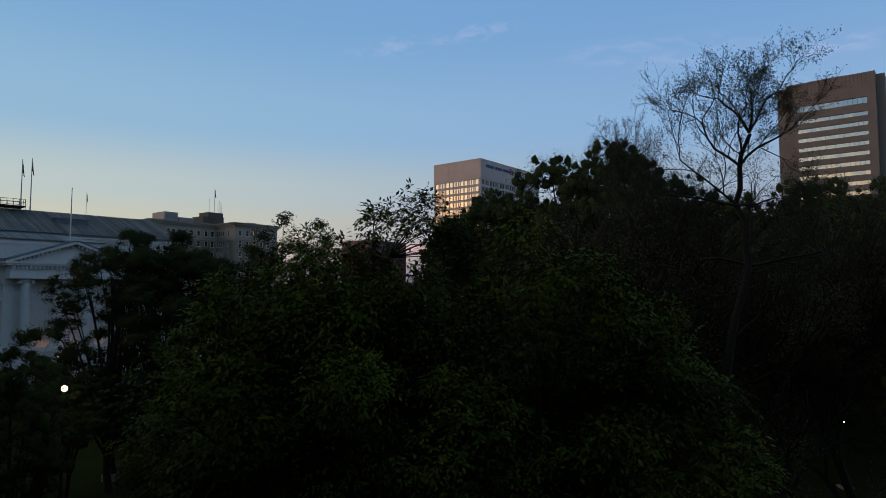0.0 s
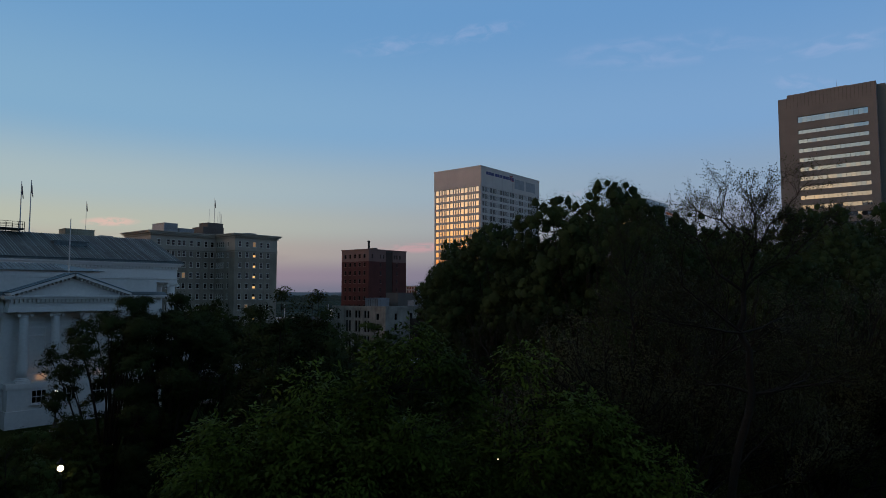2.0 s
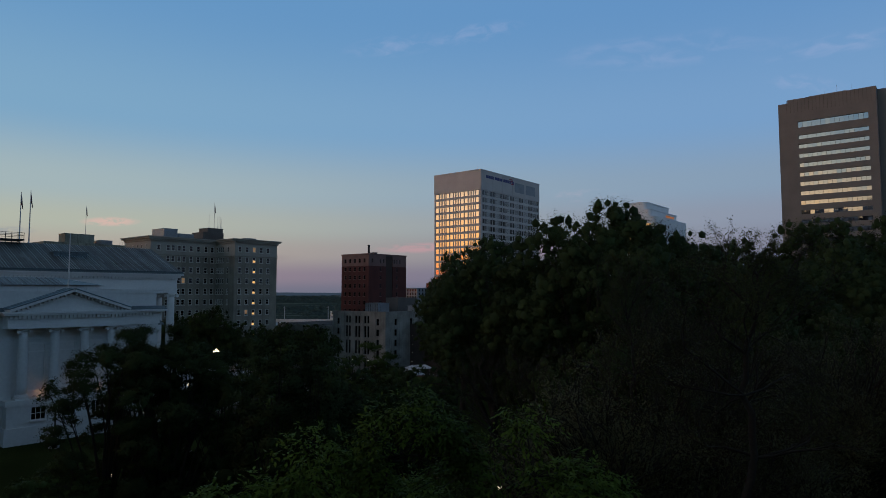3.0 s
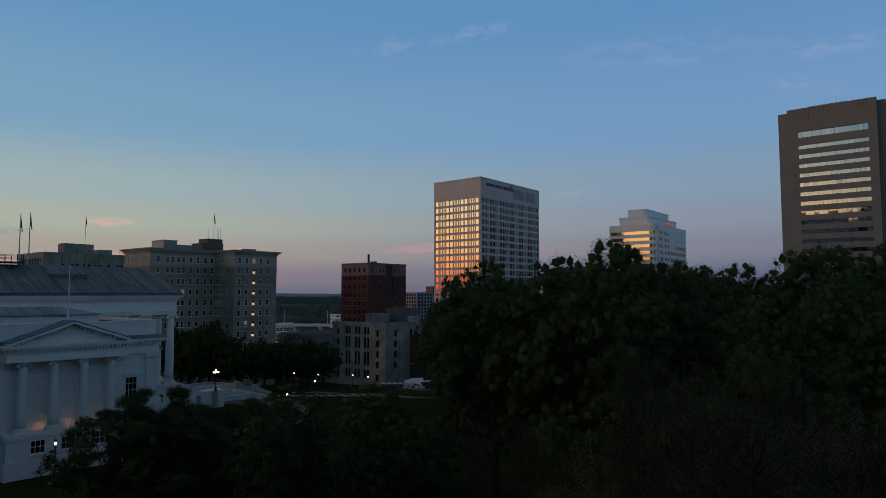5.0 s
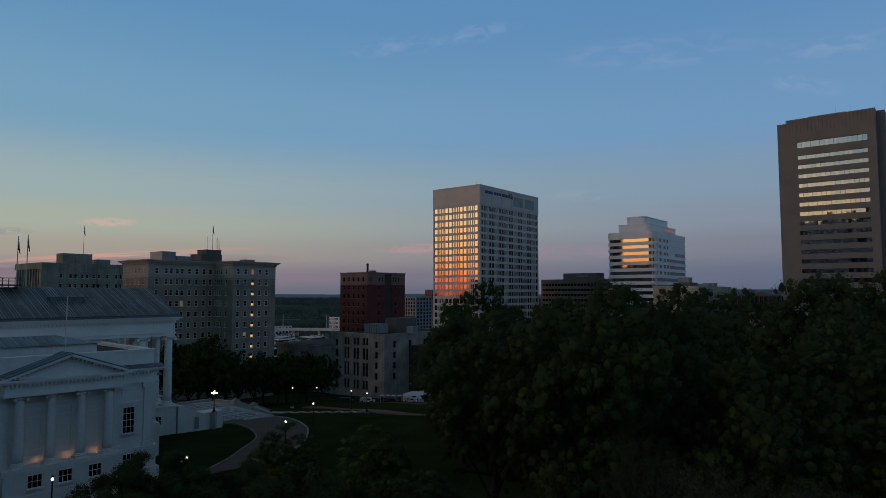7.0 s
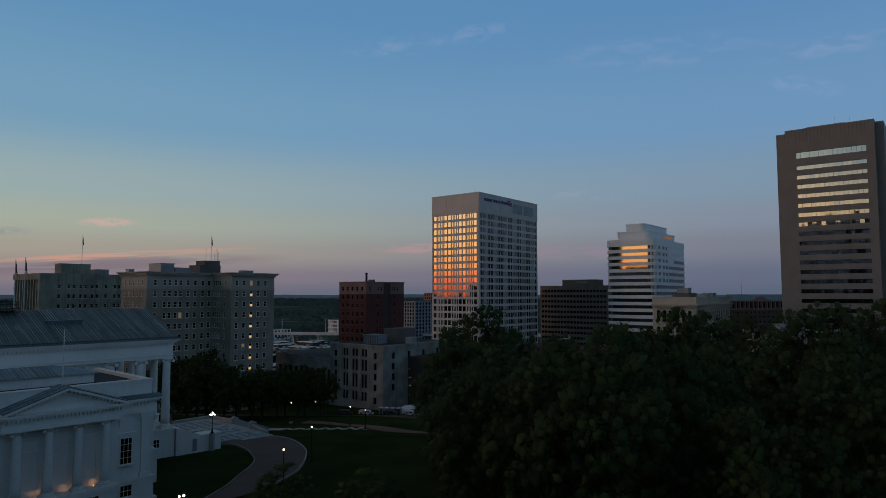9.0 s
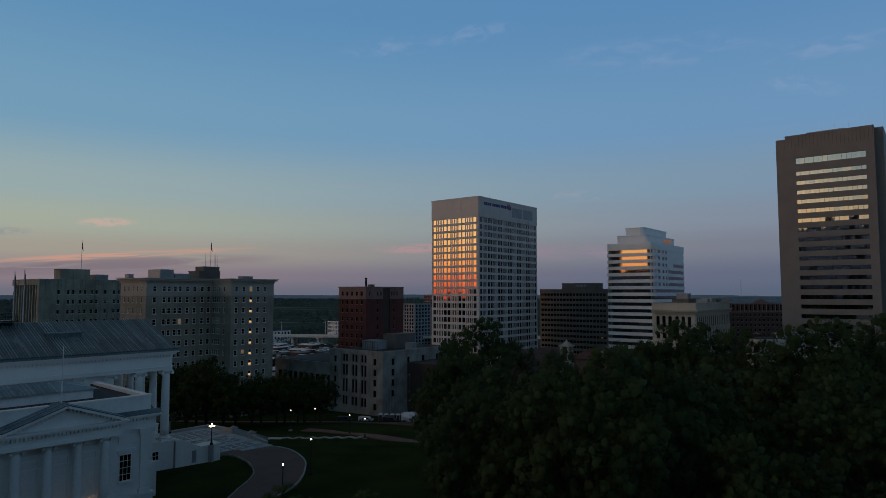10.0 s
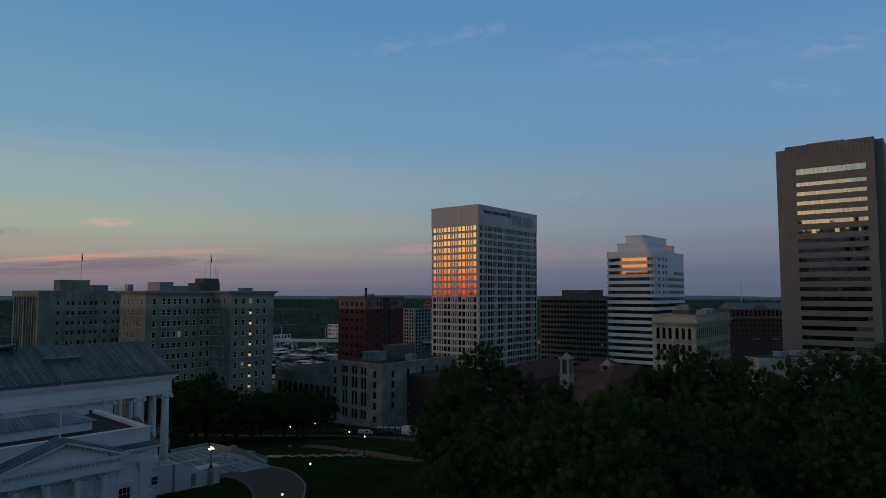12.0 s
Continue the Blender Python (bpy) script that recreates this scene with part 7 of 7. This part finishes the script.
# ---- street below, highway and roofs of the lower town ----
def van(x, y, z, heading, L, W, H, mat, label, cat="van"):
    T = thing(cat, pose(x, y, z, 0, 0, heading), label, cat)
    bm = bmesh.new()
    profile(bm, [(-L / 2, 0.35), (L / 2, 0.35), (L / 2, H * 0.55), (L * 0.36, H * 0.62), (L * 0.24, H), (-L / 2 + 0.1, H), (-L / 2, H * 0.9)], "y", -W / 2, W / 2)
    part("body", bm, mat, T)
    bm = bmesh.new()
    box(bm, L * 0.05, L * 0.26, -W / 2 - 0.01, W / 2 + 0.01, H * 0.62, H * 0.88)
    part("side_window", bm, GLASS, T)
    for sx in (-0.32, 0.32):
        for sy in (-1, 1):
            bm = bmesh.new()
            ring = [(sx * L + 0.36 * math.cos(2 * math.pi * k / 14), 0.36 + 0.36 * math.sin(2 * math.pi * k / 14)) for k in range(14)]
            y0, y1 = sy * W / 2 - 0.12, sy * W / 2 + 0.12
            a_ = [bm.verts.new((p[0], y0, p[1])) for p in ring]
            b_ = [bm.verts.new((p[0], y1, p[1])) for p in ring]
            bm.faces.new(a_), bm.faces.new(b_[::-1])
            for i in range(14):
                bm.faces.new((a_[i], b_[i], b_[(i + 1) % 14], a_[(i + 1) % 14]))
            part("wheel", bm, IRON, T)
    if "tail" in label:
        for sy in (-1, 1):
            bm = bmesh.new()
            box(bm, -L / 2 - 0.05, -L / 2 - 0.004, sy * W * 0.38 - 0.16, sy * W * 0.38 + 0.16, H * 0.42, H * 0.55)
            part("tail_light", bm, TAIL_RED, T, "glowing red tail light")


TAIL_RED = glowing("red_tail_light", (1.0, 0.06, 0.03), 2.5)
VAN_WHITE = surface("white_vehicle_paint", (0.6, 0.6, 0.62), 0.3, vary=0.05, bump=0)
VAN_DARK = surface("dark_vehicle_paint", (0.05, 0.05, 0.06), 0.3, vary=0.05, bump=0)


def kiosk(x, y, heading):
    g = ground_z(x, y)
    T = thing("portable_cabin", pose(x, y, g, 0, 0, heading), "small grey portable cabin with a pale domed roof", "cabin", "row of cabins")
    bm = bmesh.new()
    box(bm, -0.6, 0.6, -0.6, 0.6, 0, 2.1)
    part("shell", bm, PLANT_GREY, T)
    bm = bmesh.new()
    lathe(bm, [(0.85, 2.104), (0.7, 2.3), (0.3, 2.42)], 8)
    part("roof", bm, VAN_WHITE, T)
    bm = bmesh.new()
    box(bm, -0.4, 0.4, -0.64, -0.604, 0.1, 1.95)
    part("door", bm, DARK_FRAME, T)


for k in range(4):
    kiosk(-19.5 + 1.9 * k, 205.0 - 0.6 * k, 0)
for x, y, h, L, W, H, m, lab, cat in ((-9.5, 202.0, -30, 6.5, 2.2, 2.6, VAN_WHITE, "white delivery van parked in the street", "van"), (-24.0, 203.0, -10, 4.6, 1.8, 1.5, VAN_WHITE, "white car parked in the street", "car"),
                                      (-31.0, 205.0, -10, 4.6, 1.8, 1.5, VAN_DARK, "dark car parked in the street", "car"), (-16.0, 199.5, -20, 4.6, 1.8, 1.5, VAN_DARK, "dark car at the kerb with red tail lights lit", "car"), (-9.8, 196.5, -24, 4.5, 1.8, 1.5, VAN_WHITE, "pale car at the kerb with red tail lights lit", "car")):
    van(x, y, ground_z(x, y), h, L, W, H, m, lab, cat)


def tent(x, y):
    g = ground_z(x, y)
    T = thing("tent", pose(x, y, g, 0, 0, 20), "white peaked canopy tent by the street", "tent")
    bm = bmesh.new()
    v = [bm.verts.new(p) for p in ((-4, -2, 2.3), (4, -2, 2.3), (4, 2, 2.3), (-4, 2, 2.3), (-2, 0, 3.3), (2, 0, 3.3))]
    for f in ((0, 1, 5, 4), (1, 2, 5), (2, 3, 4, 5), (3, 0, 4), (3, 2, 1, 0)):
        bm.faces.new([v[i] for i in f])
    part("canopy", bm, VAN_WHITE, T)
    for sx in (-3.9, 3.9):
        for sy in (-1.9, 1.9):
            bm = bmesh.new()
            lathe(bm, [(0.04, 0), (0.04, 2.296)], 6, sx, sy)
            part("leg", bm, STEEL, T)


tent(-7.5, 187.0)


def street_fence():
    T = thing("railing", Matrix(), "black iron railing along the edge of the park", "railing")
    pts = [(-44, 193), (-26, 191), (-10, 180), (4, 172)]
    for (ax, ay), (bx, by) in zip(pts, pts[1:]):
        n = int(math.hypot(bx - ax, by - ay) / 3.0)
        for k in range(n):
            x, y = ax + (bx - ax) * k / n, ay + (by - ay) * k / n
            x2, y2 = ax + (bx - ax) * (k + 1) / n, ay + (by - ay) * (k + 1) / n
            g = ground_z(x, y)
            bm = bmesh.new()
            ang = math.atan2(y2 - y, x2 - x)
            ln = math.hypot(x2 - x, y2 - y)
            box(bm, -0.06, 0.06, -0.06, 0.06, -0.3, 1.4)
            box(bm, 0.07, ln - 0.07, -0.03, 0.03, 1.2, 1.28)
            box(bm, 0.07, ln - 0.07, -0.03, 0.03, 0.2, 0.28)
            for j in range(9):
                box(bm, 0.3 + j * 0.29, 0.33 + j * 0.29, -0.015, 0.015, 0.28, 1.2)
            ob = part("rail_panel", bm, IRON, T)
            ob.matrix_basis = pose(x, y, g, 0, 0, math.degrees(ang))


street_fence()


VIADUCT_PALE = surface("pale_bridge_concrete", (0.56, 0.55, 0.52), 0.85, vary=0.2, streak=0.3)


def viaduct():
    T = thing("viaduct", pose(-172, 585, 0, 0, 0, -6), "pale concrete highway viaduct on piers", "bridge")
    bm = bmesh.new()
    box(bm, 0, 260, 0, 16, -14.6, -13.6)
    box(bm, 0, 260, -0.3, -0.004, -14.4, -12.7)
    box(bm, 0, 260, 16.004, 16.3, -14.4, -12.7)
    part("deck", bm, VIADUCT_PALE, T)
    for k in range(11):
        bm = bmesh.new()
        box(bm, 10 + 24 * k, 12 + 24 * k, 2, 4.5, -34, -15.9)
        box(bm, 10 + 24 * k, 12 + 24 * k, 11.5, 14, -34, -15.9)
        box(bm, 9.5 + 24 * k, 12.5 + 24 * k, 1, 15, -15.896, -14.604)
        part("pier", bm, VIADUCT_PALE, T)
    for k in range(6):
        bm = bmesh.new()
        lathe(bm, [(0.36, -13.4), (0.24, -0.5)], 6, 20 + 42 * k, 15.5)
        box(bm, 18 + 42 * k, 20 + 42 * k, 15.4, 15.6, -1.7, -1.5)
        part("light_mast", bm, STEEL, T)


viaduct()
FAR_ROOFS = [surface("pale_flat_roof", (0.66, 0.66, 0.66), 0.8, vary=0.2), surface("grey_flat_roof", (0.20, 0.20, 0.20), 0.85, vary=0.25), surface("tar_flat_roof", (0.06, 0.055, 0.05), 0.9, vary=0.3)]


def shed(x, y, heading, L, W, H, roof_i):
    g = min(ground_z(x, y), -20)
    T = thing("low_shed", pose(x, y, g, 0, 0, heading), ("brick shed with pale flat roof in the lower town", "brick shed with grey flat roof in the lower town", "brick shed with dark tarred roof in the lower town")[roof_i], "shed", "roofs of the lower town")
    bm = bmesh.new()
    box(bm, 0, L, 0, W, -3, H - 0.3)
    part("wall", bm, BRICK_DARK, T)
    bm = bmesh.new()
    profile(bm, [(-0.2, H - 0.296), (W + 0.2, H - 0.296), (W + 0.2, H), (W / 2, H + W * 0.02), (-0.2, H)], "x", -0.2, L + 0.2)
    part("roof", bm, FAR_ROOFS[roof_i], T)
    bm = bmesh.new()
    for k in range(int(L / 4)):
        box(bm, 1 + k * 4, 3 + k * 4, -0.06, -0.004, H * 0.35, H * 0.7)
    part("window", bm, GLASS, T)
    bm = bmesh.new()
    box(bm, L * 0.2, L * 0.2 + 2.2, W * 0.3, W * 0.3 + 1.8, H, H + W * 0.02 + 1.3)
    part("roof_unit", bm, PLANT_GREY, T)


rs = random.Random(17)
for i in range(150):
    y = rs.uniform(320, 570)
    x = (rs.uniform(-0.30, -0.13)) * y
    shed(x, y, GRID + rs.choice((0, 0, 90)), rs.uniform(7, 19), rs.uniform(6, 12), rs.uniform(4, 12), rs.choice((0, 0, 0, 1, 1, 2)))


def far_block(x, y, heading, L, W, top, mat, floors, bays, label):
    g = -34.0
    T = thing("apartment_block", pose(x, y, 0, 0, 0, heading), label, "building")
    bm = bmesh.new()
    box(bm, 0, L, 0, W, g, top - 0.5)
    part("core", bm, DARK_FRAME, T)
    fl = (top - g - 4) / floors
    rows = [(top - 1.2 - fl * (k + 1) + fl * 0.35, top - 1.2 - fl * k) for k in range(floors)]
    bm = bmesh.new()
    wall_grid(bm, "x", -0.3, W, g, top, rows, openings(W, bays, W / bays * 0.5, 0.5), 0.3)
    wall_grid(bm, "y", 0, L, g, top, rows, openings(L, bays, L / bays * 0.5, 0.5), 0.3)
    part("wall", bm, mat, T)
    bm = bmesh.new()
    for z0, z1 in rows:
        wallbox(bm, "x", 0.5, W - 0.5, 0.02, 0.06, z0, z1)
        wallbox(bm, "y", 0.5, L - 0.5, 0.02, 0.06, z0, z1)
    part("panes", bm, GLASS, T, kind="stuff")


FAR_BLUE = surface("blue_grey_panel", (0.20, 0.22, 0.24), 0.7, vary=0.2)
far_block(-24.0, 560, GRID, 22, 16, 16.5, FAR_BLUE, 15, 5, "blue-grey apartment block far beyond the brick one")
far_block(-10.0, 600, GRID, 20, 16, 13.5, RED_TRIM, 10, 5, "grey apartment block with banded windows far off")
far_block(-14.0, 760, GRID, 10, 10, 24.0, RED_TRIM, 14, 3, "slim distant tower block beyond the river")
far_block(-148.0, 900, GRID, 40, 20, -14.0, FAR_ROOFS[0], 3, 8, "pale warehouse on the far plain")
far_block(-205.0, 760, GRID, 30, 16, -20.0, FAR_ROOFS[0], 2, 6, "pale shed on the far plain")


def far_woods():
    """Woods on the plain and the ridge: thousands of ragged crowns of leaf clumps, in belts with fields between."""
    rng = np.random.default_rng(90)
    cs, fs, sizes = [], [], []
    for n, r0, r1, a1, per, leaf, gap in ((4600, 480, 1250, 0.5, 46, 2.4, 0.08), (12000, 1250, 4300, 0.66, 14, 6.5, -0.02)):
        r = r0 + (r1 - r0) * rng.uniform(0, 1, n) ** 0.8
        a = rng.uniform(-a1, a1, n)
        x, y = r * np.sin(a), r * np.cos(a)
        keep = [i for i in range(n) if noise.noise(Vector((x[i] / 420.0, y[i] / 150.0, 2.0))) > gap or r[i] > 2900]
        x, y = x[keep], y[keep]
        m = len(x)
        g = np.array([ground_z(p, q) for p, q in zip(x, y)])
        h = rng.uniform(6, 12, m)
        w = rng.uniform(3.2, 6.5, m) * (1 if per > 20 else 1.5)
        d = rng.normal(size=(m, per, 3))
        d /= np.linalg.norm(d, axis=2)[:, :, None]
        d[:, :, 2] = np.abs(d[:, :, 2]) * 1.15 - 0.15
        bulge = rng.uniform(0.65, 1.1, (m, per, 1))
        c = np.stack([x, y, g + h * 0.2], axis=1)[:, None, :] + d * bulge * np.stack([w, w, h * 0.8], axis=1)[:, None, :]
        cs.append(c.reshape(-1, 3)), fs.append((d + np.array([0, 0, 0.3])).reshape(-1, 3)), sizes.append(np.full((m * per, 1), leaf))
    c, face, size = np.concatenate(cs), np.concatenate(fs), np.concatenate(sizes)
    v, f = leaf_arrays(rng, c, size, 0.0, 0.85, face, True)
    tagged(new("far_woods", arrays_mesh("far_woods", v, f, LEAF_FAR_HAZED)), "woods on the far river plain and ridge, coloured blue for haze", "woods", kind="stuff")


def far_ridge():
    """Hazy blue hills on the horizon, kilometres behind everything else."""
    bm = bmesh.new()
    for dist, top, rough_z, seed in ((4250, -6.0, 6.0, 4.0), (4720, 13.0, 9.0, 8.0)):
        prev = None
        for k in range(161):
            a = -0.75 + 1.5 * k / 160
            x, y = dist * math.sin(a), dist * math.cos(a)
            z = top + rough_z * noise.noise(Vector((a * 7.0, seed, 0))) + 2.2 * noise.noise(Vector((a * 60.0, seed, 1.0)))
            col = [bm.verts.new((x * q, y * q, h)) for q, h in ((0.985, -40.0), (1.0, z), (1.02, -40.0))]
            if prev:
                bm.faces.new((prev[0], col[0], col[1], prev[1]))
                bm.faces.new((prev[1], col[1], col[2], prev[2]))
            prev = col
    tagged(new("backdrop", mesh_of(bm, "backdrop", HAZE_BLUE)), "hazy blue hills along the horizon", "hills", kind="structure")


# haze put into the hills as a faint blue glow of their own
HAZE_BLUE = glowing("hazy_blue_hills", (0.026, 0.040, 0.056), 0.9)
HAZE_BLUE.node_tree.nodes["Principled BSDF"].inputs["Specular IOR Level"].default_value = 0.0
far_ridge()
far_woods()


def woods_behind():
    """Unseen trees beside and behind, added to shade near leaves and darken window reflections."""
    rng = np.random.default_rng(91)
    n = 1800
    # the close belt is there to block low skylight from the near trees
    near_by = np.arange(n) < 320
    a = np.where(near_by, rng.uniform(math.radians(95), math.radians(285), n), rng.uniform(math.radians(52), math.radians(308), n))
    r = np.where(near_by, rng.uniform(27, 85, n), rng.uniform(240, 420, n))
    x, y = r * np.sin(a), r * np.cos(a)
    c = []
    m = 26
    h = np.where(near_by, rng.uniform(20, 30, n), rng.uniform(14, 24, n))
    w = rng.uniform(5, 9, n)
    d = rng.normal(size=(n, m, 3))
    d /= np.linalg.norm(d, axis=2)[:, :, None]
    c = np.stack([x, y, -5 + h * 0.55], axis=1)[:, None, :] + d * np.stack([w, w, h * 0.55], axis=1)[:, None, :]
    cc = c.reshape(-1, 3)
    v, f = leaf_arrays(rng, cc, 7.5, 0.0, 0.9)
    me = arrays_mesh("shading_woods", v, f, LEAF_BACK)
    tagged(new("shading_woods", me), "unseen belt of trees added to shade the park and its reflections", "woods", kind="stuff")


woods_behind()


def reflection_block(x, y, L, W, top):
    """An unseen plain tower block behind the camera, added to darken the mirroring windows."""
    T = thing("reflection_block", pose(x, y, 0, 0, 0, GRID), "plain dark tower block out of view, added to darken window reflections", "building")
    bm = bmesh.new()
    box(bm, 0, L, 0, W, -8, top)
    part("wall", bm, BRICK_DARK, T)
    bm = bmesh.new()
    for k in range(int((top - 4) / 3.9)):
        for j in range(int((W - 2) / 9)):
            box(bm, L + 0.004, L + 0.1, 1.2 + 9 * j, 9.0 + 9 * j, top - 3.2 - 3.9 * k, top - 1.2 - 3.9 * k)
    part("panes", bm, GLASS_BAND, T, kind="stuff")
    bm = bmesh.new()
    box(bm, L * 0.3, L * 0.7, W * 0.3, W * 0.7, top + 0.004, top + 5)
    part("plant_room", bm, BRICK_DARK, T)


for x, y, L, W, top in ((-296, 36, 72, 80, 51), (-318, 110, 30, 45, 92), (-372, -66, 60, 62, 104), (-330, -112, 60, 60, 99), (-285, -150, 50, 60, 108), (-245, -192, 55, 56, 98), (-200, -235, 58, 60, 104), (-150, -275, 55, 66, 96), (-100, -315, 60, 66, 100)):
    reflection_block(x, y, L, W, top)
tv = thing("radio_mast", pose(1180, 2500, -20), "thin steel radio mast on the horizon", "mast")
bm = bmesh.new()
lathe(bm, [(1.6, 0), (0.7, 105)], 6)
part("mast", bm, STEEL, tv)
